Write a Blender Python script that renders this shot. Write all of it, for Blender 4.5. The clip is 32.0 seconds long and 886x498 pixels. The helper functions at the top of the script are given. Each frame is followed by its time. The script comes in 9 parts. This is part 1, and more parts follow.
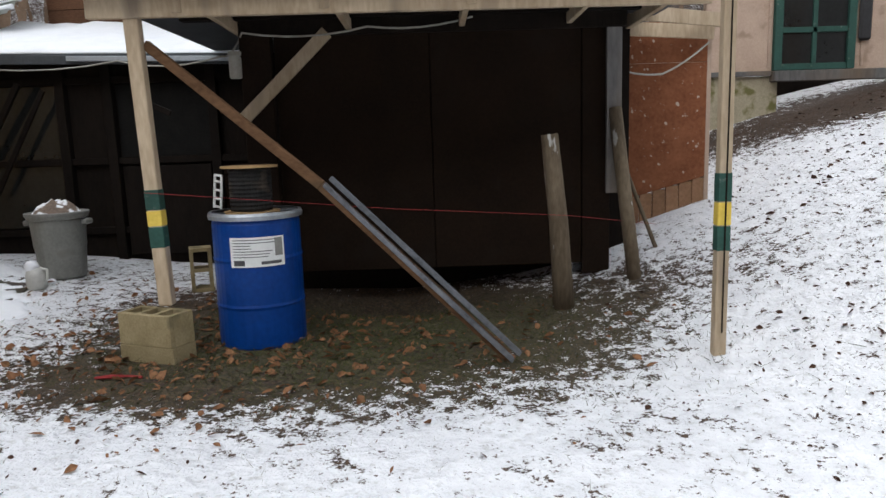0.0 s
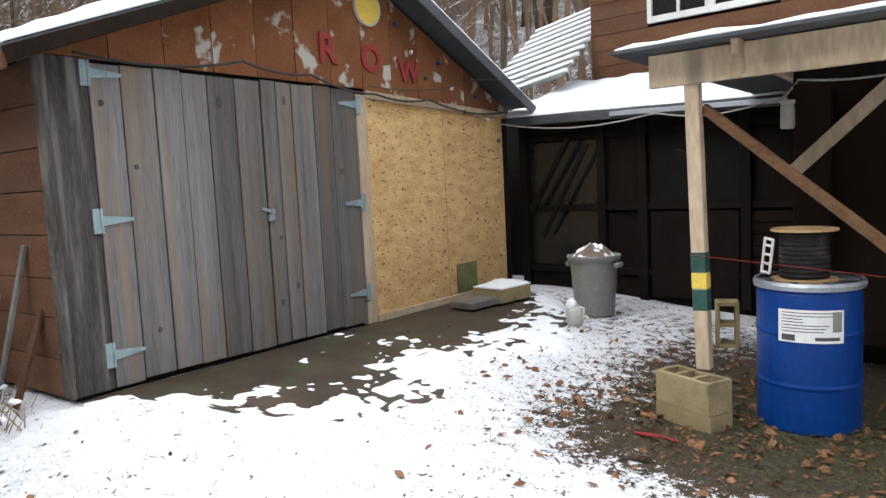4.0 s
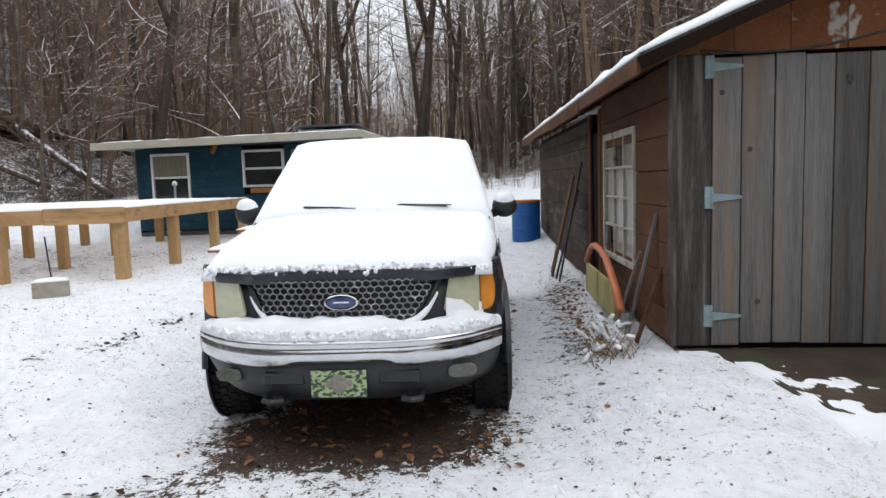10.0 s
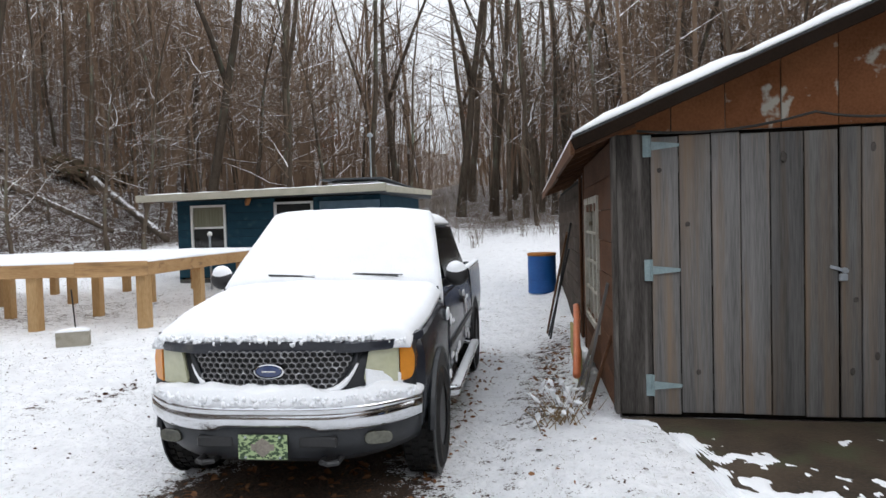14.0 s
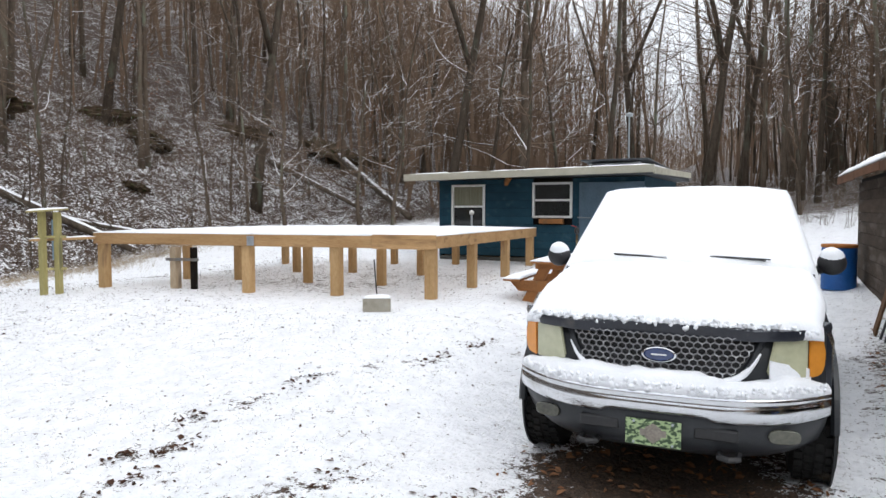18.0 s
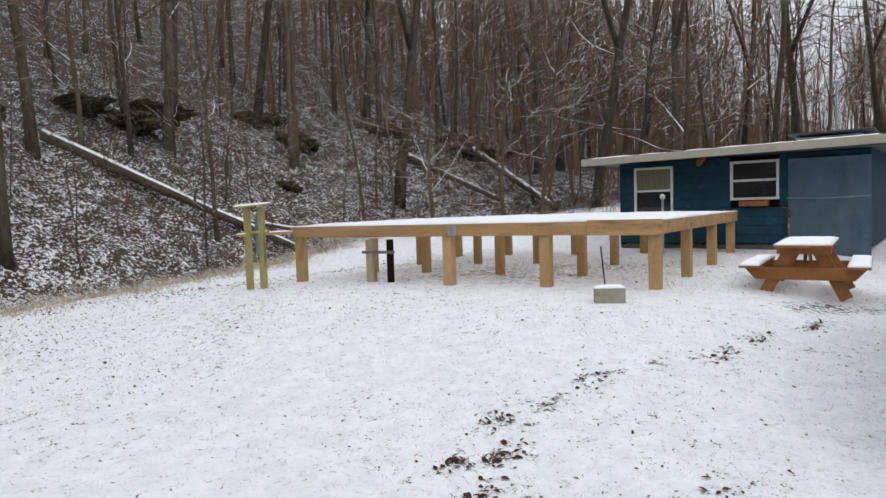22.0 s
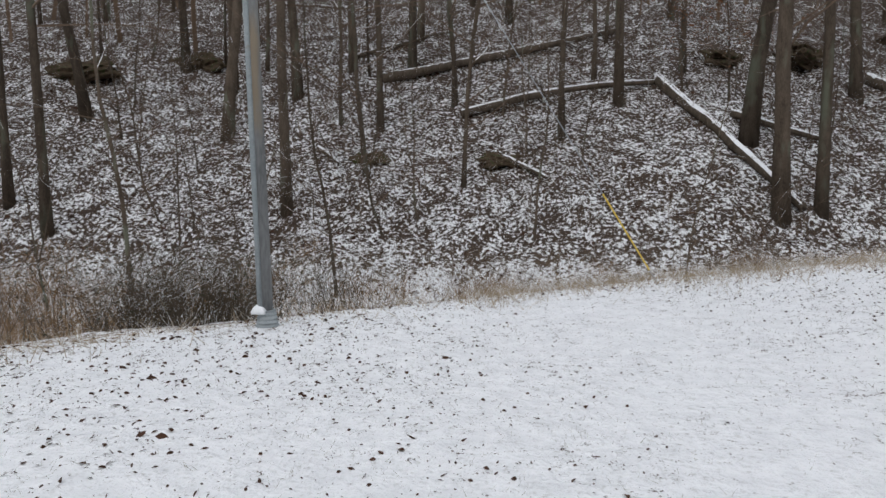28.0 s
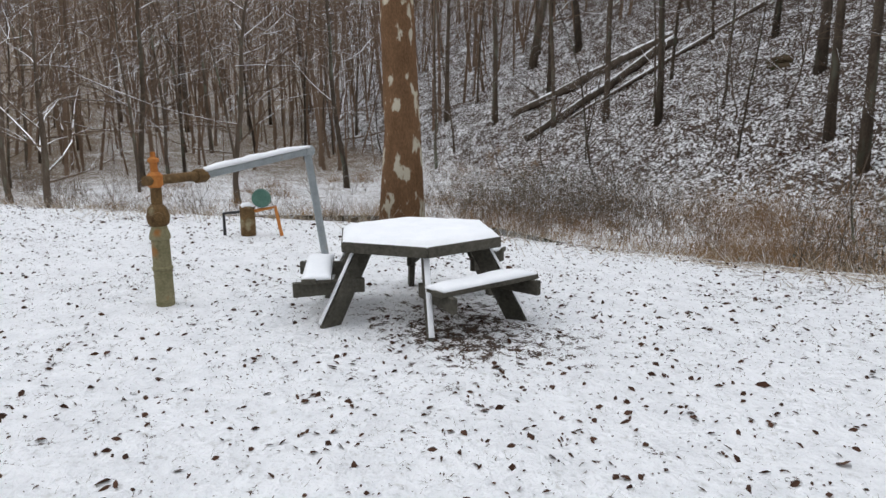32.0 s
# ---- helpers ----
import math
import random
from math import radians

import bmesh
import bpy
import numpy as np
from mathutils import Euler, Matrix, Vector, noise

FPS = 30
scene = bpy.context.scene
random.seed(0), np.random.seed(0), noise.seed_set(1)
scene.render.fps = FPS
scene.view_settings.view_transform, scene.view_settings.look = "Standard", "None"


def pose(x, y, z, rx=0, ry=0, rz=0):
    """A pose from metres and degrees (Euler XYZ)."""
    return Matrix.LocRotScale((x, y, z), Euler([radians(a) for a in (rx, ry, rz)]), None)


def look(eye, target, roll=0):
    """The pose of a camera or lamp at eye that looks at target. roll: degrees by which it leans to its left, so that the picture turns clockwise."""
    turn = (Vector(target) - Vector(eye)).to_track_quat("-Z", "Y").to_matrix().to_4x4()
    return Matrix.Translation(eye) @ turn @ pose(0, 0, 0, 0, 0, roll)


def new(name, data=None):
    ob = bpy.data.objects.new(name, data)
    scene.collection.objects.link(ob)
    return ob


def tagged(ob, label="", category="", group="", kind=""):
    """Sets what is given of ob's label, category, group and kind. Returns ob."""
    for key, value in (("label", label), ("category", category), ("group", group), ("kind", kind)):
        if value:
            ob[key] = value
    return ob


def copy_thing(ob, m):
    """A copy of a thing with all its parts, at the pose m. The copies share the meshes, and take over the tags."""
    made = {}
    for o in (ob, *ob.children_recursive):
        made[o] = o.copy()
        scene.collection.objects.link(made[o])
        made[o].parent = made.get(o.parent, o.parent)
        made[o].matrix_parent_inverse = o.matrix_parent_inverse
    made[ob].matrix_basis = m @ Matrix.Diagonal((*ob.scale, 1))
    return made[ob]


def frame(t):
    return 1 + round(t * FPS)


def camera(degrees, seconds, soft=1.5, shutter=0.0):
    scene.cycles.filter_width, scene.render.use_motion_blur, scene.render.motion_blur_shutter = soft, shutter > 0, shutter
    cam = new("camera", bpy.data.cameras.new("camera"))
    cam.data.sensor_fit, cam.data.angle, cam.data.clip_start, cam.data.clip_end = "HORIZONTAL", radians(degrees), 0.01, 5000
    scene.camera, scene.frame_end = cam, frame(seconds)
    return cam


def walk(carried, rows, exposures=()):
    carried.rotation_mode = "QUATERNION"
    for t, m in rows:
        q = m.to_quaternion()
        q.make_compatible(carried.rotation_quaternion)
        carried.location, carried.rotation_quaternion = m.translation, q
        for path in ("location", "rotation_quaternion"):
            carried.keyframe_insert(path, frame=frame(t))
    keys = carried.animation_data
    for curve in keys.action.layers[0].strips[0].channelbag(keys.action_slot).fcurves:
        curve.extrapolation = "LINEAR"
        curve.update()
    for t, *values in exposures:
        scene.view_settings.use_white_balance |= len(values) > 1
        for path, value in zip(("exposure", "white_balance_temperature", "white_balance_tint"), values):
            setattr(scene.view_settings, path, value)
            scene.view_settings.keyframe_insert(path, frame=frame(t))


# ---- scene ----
cam = camera(65.6, 32.0)
EXPOSURES = [(0.0, 0.75), (1.0, 1.1), (2.0, 1.25), (3.5, 1.35), (6.0, 1.45), (7.5, 1.0), (9.0, 0.6), (13.0, 0.6), (17.0, 0.8), (20.0, 0.45), (23.0, 0.3), (28.0, 0.15), (32.0, 0.3)]
PATH = [
    (0, (0.849, 0.483, 1.410), (0.875, 2.458, 1.098), -1.8),
    (0.5, (0.843, 0.503, 1.385), (0.702, 2.471, 1.061), -1.8),
    (1, (0.712, 0.539, 1.408), (0.436, 2.482, 1.024), -0.5),
    (1.5, (0.599, 0.434, 1.463), (0.150, 2.345, 1.080), -0.3),
    (2, (0.480, 0.386, 1.489), (-0.146, 2.247, 1.109), -0.9),
    (2.5, (0.503, 0.579, 1.512), (-0.416, 2.326, 1.191), -1.2),
    (3, (0.484, 0.545, 1.540), (-0.529, 2.249, 1.274), -1.4),
    (3.5, (0.505, 0.554, 1.623), (-0.658, 2.166, 1.403), -2.5),
    (5.5, (0.562, 0.291, 1.670), (-0.859, 1.694, 1.550), -0.7),
    (6, (0.620, 0.336, 1.603), (-1.064, 1.405, 1.458), -2.4),
    (6.5, (0.581, 0.417, 1.641), (-1.279, 1.103, 1.374), -0.1),
    (7, (0.682, 0.402, 1.643), (-1.251, 0.843, 1.380), 0.2),
    (7.5, (0.852, 0.391, 1.643), (-1.106, 0.674, 1.347), 3.4),
    (8, (1.002, 0.438, 1.664), (-0.982, 0.490, 1.411), 0.0),
    (8.5, (0.978, 0.713, 1.637), (-0.998, 0.575, 1.363), 0.2),
    (9, (1.072, 0.864, 1.669), (-0.900, 0.748, 1.355), 0.5),
    (9.5, (1.248, 1.006, 1.675), (-0.733, 0.929, 1.415), 1.7),
    (10, (1.289, 1.170, 1.714), (-0.691, 0.970, 1.516), -1.8),
    (10.5, (1.233, 1.384, 1.652), (-0.723, 1.024, 1.437), -0.8),
    (11, (1.278, 1.506, 1.703), (-0.689, 1.192, 1.517), -2.7),
    (11.5, (1.411, 1.615, 1.704), (-0.558, 1.352, 1.471), 1.0),
    (12, (1.376, 1.758, 1.730), (-0.583, 1.377, 1.592), -0.6),
    (12.5, (1.291, 1.947, 1.757), (-0.669, 1.587, 1.581), -1.7),
    (13, (1.289, 2.022, 1.810), (-0.683, 1.739, 1.635), -0.7),
    (13.5, (1.401, 2.027, 1.868), (-0.550, 1.611, 1.720), -1.4),
    (14, (1.490, 2.074, 1.942), (-0.474, 1.708, 1.866), -1.6),
    (14.5, (1.555, 2.060, 1.945), (-0.401, 1.641, 1.913), -0.9),
    (16.5, (1.396, 1.565, 1.912), (-0.507, 0.948, 1.936), 1.7),
    (17, (1.481, 1.387, 1.905), (-0.370, 0.632, 1.875), 0.9),
    (18, (1.658, 0.953, 1.898), (-0.106, 0.016, 1.784), -0.0),
    (18.5, (1.592, 0.748, 1.855), (-0.133, -0.265, 1.821), -1.1),
    (19, (1.630, 0.505, 1.847), (-0.132, -0.434, 1.738), 1.4),
    (19.5, (1.951, 0.366, 1.845), (0.232, -0.645, 1.694), -0.2),
    (20, (1.767, 0.088, 1.798), (0.095, -1.003, 1.671), 0.8),
    (20.5, (1.560, -0.213, 1.756), (-0.101, -1.324, 1.662), 0.8),
    (21, (1.858, -0.376, 1.785), (0.178, -1.451, 1.635), 0.6),
    (21.5, (1.980, -0.542, 1.776), (0.326, -1.655, 1.613), 0.7),
    (22, (1.875, -0.777, 1.765), (0.291, -1.992, 1.642), -1.8),
    (22.5, (1.839, -0.973, 1.682), (0.205, -2.115, 1.524), 0.6),
    (23, (1.963, -1.174, 1.664), (0.299, -2.271, 1.502), 0.3),
    (23.5, (1.993, -1.290, 1.659), (0.271, -2.295, 1.495), 1.4),
    (24, (2.009, -1.557, 1.684), (0.356, -2.669, 1.507), 0.9),
    (24.5, (1.912, -1.737, 1.642), (0.321, -2.935, 1.464), -0.6),
    (26.5, (1.620, -1.674, 1.775), (1.080, -3.576, 1.470), -0.8),
    (27, (1.833, -1.807, 1.794), (1.448, -3.749, 1.511), 0.2),
    (27.5, (1.967, -1.813, 1.776), (1.901, -3.797, 1.530), -1.2),
    (28, (2.053, -1.859, 1.750), (2.308, -3.830, 1.529), -0.5),
    (28.5, (2.083, -1.897, 1.733), (2.576, -3.820, 1.494), -0.5),
    (29, (2.123, -1.923, 1.708), (2.777, -3.795, 1.446), -0.9),
    (29.5, (2.204, -1.899, 1.693), (3.181, -3.616, 1.379), -0.7),
    (30, (2.257, -1.862, 1.656), (3.579, -3.318, 1.293), -1.2),
    (30.5, (2.312, -1.846, 1.653), (3.812, -3.116, 1.282), -0.9),
    (31, (2.345, -1.798, 1.643), (3.958, -2.920, 1.274), -0.7),
    (31.5, (2.355, -1.761, 1.660), (4.110, -2.637, 1.274), -1.3),
    (32, (2.354, -1.726, 1.668), (4.174, -2.466, 1.290), -0.6),
]
walk(cam, [(t, look(eye, target, roll)) for t, eye, target, roll in PATH], EXPOSURES)

# ---- world and sun: a bright overcast winter day ----
world = bpy.data.worlds.new("overcast_sky")
scene.world = world
world.use_nodes = True
wn, wl = world.node_tree.nodes, world.node_tree.links
sky = wn.new("ShaderNodeTexSky")
sky.sky_type, sky.sun_disc = "NISHITA", False
sky.sun_elevation, sky.sun_rotation = radians(38), radians(200)
sky.dust_density, sky.ozone_density, sky.air_density = 3.0, 0.6, 1.0
wash = wn.new("ShaderNodeHueSaturation")
wash.inputs["Saturation"].default_value = 0.22
wl.new(sky.outputs["Color"], wash.inputs["Color"])
veil = wn.new("ShaderNodeMix")      # cloud veil over the sky
veil.data_type = "RGBA"
veil.inputs["Factor"].default_value = 0.6
veil.inputs["B"].default_value = (6.95, 7.35, 7.95, 1)
wl.new(wash.outputs["Color"], veil.inputs["A"])
# an overcast sky is brightest overhead
wtc, wsx, wmr, wmx = wn.new("ShaderNodeTexCoord"), wn.new("ShaderNodeSeparateXYZ"), wn.new("ShaderNodeMapRange"), wn.new("ShaderNodeMix")
wl.new(wtc.outputs["Generated"], wsx.inputs["Vector"])
wl.new(wsx.outputs["Z"], wmr.inputs["Value"])
wmr.inputs["To Min"].default_value, wmr.inputs["To Max"].default_value = 0.55, 1.30
wmx.data_type, wmx.blend_type = "RGBA", "MULTIPLY"
wmx.inputs["Factor"].default_value = 1.0
wl.new(veil.outputs["Result"], wmx.inputs["A"])
wl.new(wmr.outputs["Result"], wmx.inputs["B"])
wl.new(wmx.outputs["Result"], wn["Background"].inputs["Color"])
wn["Background"].inputs["Strength"].default_value = 0.145
sun = new("sun", bpy.data.lights.new("sun", "SUN"))
sun.data.energy, sun.data.angle, sun.data.color = 0.8, radians(40), (1.0, 0.98, 0.96)
sun.rotation_euler = (radians(48), 0, radians(160))

# ---- materials ----
MATS = {}


def surface(name, low, high, rough=0.8, scale=8.0, fine=60.0, bump=0.3, metal=0.0, stretch=(1, 1, 1), spots=None, spot_at=0.62, spot_scale=5.0, vary=0.12, depth=0.01, soft=0.06, dust=None):
    """A surface whose colour wanders between low and high at two sizes, with fine relief and, if given, patches of spots."""
    m = bpy.data.materials.new(name)
    m.use_nodes = True
    n, l = m.node_tree.nodes, m.node_tree.links
    b = n["Principled BSDF"]
    tc, mp = n.new("ShaderNodeTexCoord"), n.new("ShaderNodeMapping")
    mp.inputs["Scale"].default_value = stretch
    l.new(tc.outputs["Object"], mp.inputs["Vector"])
    info = n.new("ShaderNodeObjectInfo")
    add = n.new("ShaderNodeVectorMath")
    add.operation = "MULTIPLY_ADD"
    add.inputs[1].default_value = (37.0, 53.0, 71.0)
    l.new(info.outputs["Random"], add.inputs[0])
    l.new(mp.outputs["Vector"], add.inputs[2])
    big, small = n.new("ShaderNodeTexNoise"), n.new("ShaderNodeTexNoise")
    big.inputs["Scale"].default_value, big.inputs["Detail"].default_value = scale, 5
    small.inputs["Scale"].default_value, small.inputs["Detail"].default_value = fine, 3
    for t in (big, small):
        l.new(add.outputs["Vector"], t.inputs["Vector"])
    mix = n.new("ShaderNodeMath")
    mix.operation = "MULTIPLY_ADD"
    mix.inputs[1].default_value = 0.45
    l.new(small.outputs["Fac"], mix.inputs[0])
    half = n.new("ShaderNodeMath")
    half.operation = "MULTIPLY"
    half.inputs[1].default_value = 0.55
    l.new(big.outputs["Fac"], half.inputs[0])
    l.new(half.outputs["Value"], mix.inputs[2])
    ramp = n.new("ShaderNodeValToRGB")
    ramp.color_ramp.elements[0].position, ramp.color_ramp.elements[1].position = 0.33, 0.67
    ramp.color_ramp.elements[0].color, ramp.color_ramp.elements[1].color = (*low, 1), (*high, 1)
    l.new(mix.outputs["Value"], ramp.inputs["Fac"])
    colour = ramp.outputs["Color"]
    if spots:
        st = n.new("ShaderNodeTexNoise")
        st.inputs["Scale"].default_value, st.inputs["Detail"].default_value = spot_scale, 6
        l.new(add.outputs["Vector"], st.inputs["Vector"])
        mr = n.new("ShaderNodeMapRange")
        mr.inputs["From Min"].default_value, mr.inputs["From Max"].default_value = spot_at - soft, spot_at + soft
        l.new(st.outputs["Fac"], mr.inputs["Value"])
        mc = n.new("ShaderNodeMix")
        mc.data_type = "RGBA"
        l.new(mr.outputs["Result"], mc.inputs["Factor"])
        l.new(colour, mc.inputs["A"])
        mc.inputs["B"].default_value = (*spots, 1)
        colour = mc.outputs["Result"]
    if dust is not None:
        geo, sx, dn = n.new("ShaderNodeNewGeometry"), n.new("ShaderNodeSeparateXYZ"), n.new("ShaderNodeTexNoise")
        l.new(geo.outputs["Normal"], sx.inputs["Vector"])
        dn.inputs["Scale"].default_value, dn.inputs["Detail"].default_value = 7.0, 3
        l.new(add.outputs["Vector"], dn.inputs["Vector"])
        up = n.new("ShaderNodeMath")
        up.operation = "MULTIPLY_ADD"
        up.inputs[1].default_value = 1.6
        l.new(dn.outputs["Fac"], up.inputs[0])
        l.new(sx.outputs["Z"], up.inputs[2])
        dr = n.new("ShaderNodeMapRange")
        dr.inputs["From Min"].default_value, dr.inputs["From Max"].default_value = dust + 0.74, dust + 0.86
        l.new(up.outputs["Value"], dr.inputs["Value"])
        dm = n.new("ShaderNodeMix")
        dm.data_type = "RGBA"
        l.new(dr.outputs["Result"], dm.inputs["Factor"])
        l.new(colour, dm.inputs["A"])
        dm.inputs["B"].default_value = (0.80, 0.81, 0.83, 1)
        colour = dm.outputs["Result"]
    hs = n.new("ShaderNodeHueSaturation")
    vr = n.new("ShaderNodeMapRange")
    vr.inputs["To Min"].default_value, vr.inputs["To Max"].default_value = 1 - vary, 1 + vary
    l.new(info.outputs["Random"], vr.inputs["Value"])
    l.new(vr.outputs["Result"], hs.inputs["Value"])
    l.new(colour, hs.inputs["Color"])
    l.new(hs.outputs["Color"], b.inputs["Base Color"])
    b.inputs["Roughness"].default_value, b.inputs["Metallic"].default_value = rough, metal
    b.inputs["Specular IOR Level"].default_value = 0.15 if rough > 0.72 else 0.5
    if bump:
        bp = n.new("ShaderNodeBump")
        bp.inputs["Strength"].default_value, bp.inputs["Distance"].default_value = bump, depth
        l.new(mix.outputs["Value"], bp.inputs["Height"])
        l.new(bp.outputs["Normal"], b.inputs["Normal"])
    MATS[name] = m
    return m


def glassy(name, colour, rough=0.05, coat=1.0):
    m = surface(name, colour, tuple(c * 1.3 + 0.004 for c in colour), rough, 2, 20, 0.0)
    m.node_tree.nodes["Principled BSDF"].inputs["Coat Weight"].default_value = coat
    return m


SNOW = surface("snow", (0.80, 0.82, 0.85), (0.88, 0.89, 0.91), 0.75, 6, 70, 0.35, depth=0.02, vary=0.0)
OLD_WOOD = surface("weathered_grey_wood", (0.085, 0.082, 0.080), (0.205, 0.198, 0.190), 0.85, 2.4, 26, 0.5, stretch=(1, 5.5, 0.22), spots=(0.20, 0.145, 0.10), spot_at=0.58, spot_scale=1.6, soft=0.12, vary=0.30)
TAN_WOOD = surface("new_tan_lumber", (0.36, 0.22, 0.10), (0.52, 0.35, 0.18), 0.75, 4, 40, 0.35, stretch=(1, 1, 0.3), spots=(0.27, 0.17, 0.09), spot_at=0.66, spot_scale=4, vary=0.12)
TAN_BEAM = surface("tan_lumber_beam", (0.33, 0.19, 0.085), (0.50, 0.32, 0.16), 0.75, 3, 35, 0.35, stretch=(1.2, 0.22, 2.5), spots=(0.25, 0.15, 0.075), spot_at=0.64, spot_scale=4, vary=0.18)
DINGY_PAINT = surface("dingy_cream_paint", (0.34, 0.32, 0.27), (0.52, 0.50, 0.44), 0.75, 6, 50, 0.3, spots=(0.20, 0.17, 0.12), spot_at=0.62, spot_scale=7)
PALE_WOOD = surface("pale_weathered_lumber", (0.32, 0.24, 0.155), (0.52, 0.415, 0.295), 0.8, 4, 40, 0.4, stretch=(1, 1, 0.25), spots=(0.25, 0.20, 0.15), spot_at=0.66, spot_scale=5, vary=0.1)
GREEN_WOOD = surface("treated_lumber", (0.27, 0.24, 0.10), (0.42, 0.37, 0.17), 0.8, 4, 40, 0.4, stretch=(1, 1, 0.25), spots=(0.16, 0.15, 0.08), spot_at=0.62, spot_scale=5)
# shade of porch and recesses is put into this near-black wood colour
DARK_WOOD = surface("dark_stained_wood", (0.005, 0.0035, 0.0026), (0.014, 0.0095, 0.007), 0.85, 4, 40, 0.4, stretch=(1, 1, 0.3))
BROWN_BOARD = surface("faded_brown_siding", (0.070, 0.033, 0.018), (0.145, 0.072, 0.040), 0.85, 3, 50, 0.4, stretch=(0.5, 0.5, 1.4), spots=(0.10, 0.055, 0.035), spot_at=0.62, spot_scale=2.5, vary=0.16)
# dark brown boards of the back stretch, eave shade put into the colour
BACK_BOARD = surface("blackened_old_siding", (0.026, 0.019, 0.014), (0.080, 0.060, 0.045), 0.88, 3, 40, 0.5, stretch=(0.5, 0.5, 1.4), spots=(0.10, 0.085, 0.07), spot_at=0.63, spot_scale=2.5, vary=0.2)
GABLE_BOARD = surface("peeling_brown_gable", (0.14, 0.052, 0.020), (0.23, 0.098, 0.044), 0.85, 3, 50, 0.4, spots=(0.40, 0.38, 0.33), spot_at=0.61, spot_scale=3.2, soft=0.02, vary=0.1)
# dark brown wall colour, lowered further to hold the shade under the lean-to
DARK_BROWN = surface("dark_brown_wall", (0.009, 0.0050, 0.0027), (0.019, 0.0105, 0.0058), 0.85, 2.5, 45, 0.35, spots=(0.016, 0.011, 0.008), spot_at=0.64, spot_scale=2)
OSB = surface("yellow_osb_sheet", (0.42, 0.25, 0.10), (0.66, 0.44, 0.21), 0.85, 5, 30, 0.7, stretch=(1, 1.0, 2.0), spots=(0.20, 0.11, 0.05), spot_at=0.635, spot_scale=17, soft=0.025, vary=0.05)
RED_OSB = surface("red_brown_osb_sheet", (0.15, 0.050, 0.022), (0.25, 0.10, 0.048), 0.85, 6, 30, 0.6, spots=(0.42, 0.34, 0.28), spot_at=0.66, spot_scale=16, soft=0.02, vary=0.05)
BLUE_WALL = surface("dark_blue_wall", (0.012, 0.040, 0.062), (0.022, 0.066, 0.095), 0.75, 3, 40, 0.35, spots=(0.035, 0.08, 0.10), spot_at=0.66, spot_scale=4)
BLUE_TARP = surface("pale_blue_tarp", (0.12, 0.20, 0.27), (0.19, 0.29, 0.38), 0.55, 3, 30, 0.2)
TAN_WALL = surface("tan_house_wall", (0.40, 0.29, 0.22), (0.50, 0.38, 0.30), 0.85, 3, 50, 0.25, spots=(0.33, 0.24, 0.18), spot_at=0.65)
WHITE_PAINT = surface("white_paint", (0.60, 0.60, 0.58), (0.76, 0.76, 0.74), 0.6, 6, 50, 0.2, spots=(0.42, 0.40, 0.36), spot_at=0.68)
CREAM = surface("cream_fascia", (0.40, 0.385, 0.30), (0.54, 0.515, 0.42), 0.65, 3, 40, 0.2, spots=(0.40, 0.37, 0.28), spot_at=0.66)
GREEN_PAINT = surface("dark_green_paint", (0.010, 0.048, 0.036), (0.02, 0.08, 0.06), 0.7, 8, 50, 0.3, spots=(0.22, 0.22, 0.19), spot_at=0.72, spot_scale=20)
YELLOW_PAINT = surface("yellow_paint", (0.58, 0.40, 0.05), (0.74, 0.55, 0.10), 0.6, 8, 50, 0.2, spots=(0.45, 0.30, 0.08), spot_at=0.66)
RED_PAINT = surface("dull_red_paint", (0.20, 0.012, 0.012), (0.30, 0.022, 0.022), 0.6, 8, 50, 0.2)
BLUE_PLASTIC = surface("blue_plastic", (0.0015, 0.030, 0.17), (0.003, 0.050, 0.25), 0.36, 3, 30, 0.1, vary=0.03)
BLUE_PLASTIC.node_tree.nodes["Principled BSDF"].inputs["Specular IOR Level"].default_value = 0.18
GREY_PLASTIC = surface("grey_plastic", (0.17, 0.17, 0.155), (0.24, 0.24, 0.22), 0.5, 5, 40, 0.15, spots=(0.16, 0.15, 0.13), spot_at=0.66)
BLACK_PLASTIC = surface("black_plastic", (0.012, 0.012, 0.013), (0.025, 0.025, 0.027), 0.5, 6, 60, 0.15)
TRUCK_GREY = surface("dark_grey_bodywork", (0.012, 0.014, 0.017), (0.022, 0.025, 0.029), 0.45, 5, 60, 0.05, spots=(0.05, 0.049, 0.046), spot_at=0.70, spot_scale=6)
TRUCK_PAINT = surface("black_truck_paint", (0.014, 0.016, 0.022), (0.022, 0.025, 0.033), 0.22, 4, 40, 0.0, spots=(0.06, 0.058, 0.055), spot_at=0.68, spot_scale=6)
CHROME = surface("chrome", (0.62, 0.63, 0.65), (0.74, 0.75, 0.77), 0.12, 4, 40, 0.0, metal=1.0, spots=(0.45, 0.44, 0.42), spot_at=0.66)
STEEL = surface("galvanised_steel", (0.34, 0.37, 0.40), (0.48, 0.51, 0.54), 0.45, 7, 40, 0.1, metal=0.7, spots=(0.30, 0.30, 0.30), spot_at=0.66)
HINGE = surface("blue_grey_hinge_steel", (0.20, 0.27, 0.28), (0.32, 0.41, 0.42), 0.5, 12, 60, 0.2, metal=0.3)
RUST = surface("rusty_iron", (0.070, 0.042, 0.020), (0.20, 0.125, 0.055), 0.85, 9, 60, 0.5, spots=(0.30, 0.26, 0.16), spot_at=0.62, spot_scale=6)
ORANGE_RUST = surface("orange_rust", (0.36, 0.12, 0.03), (0.55, 0.24, 0.07), 0.85, 12, 60, 0.4)
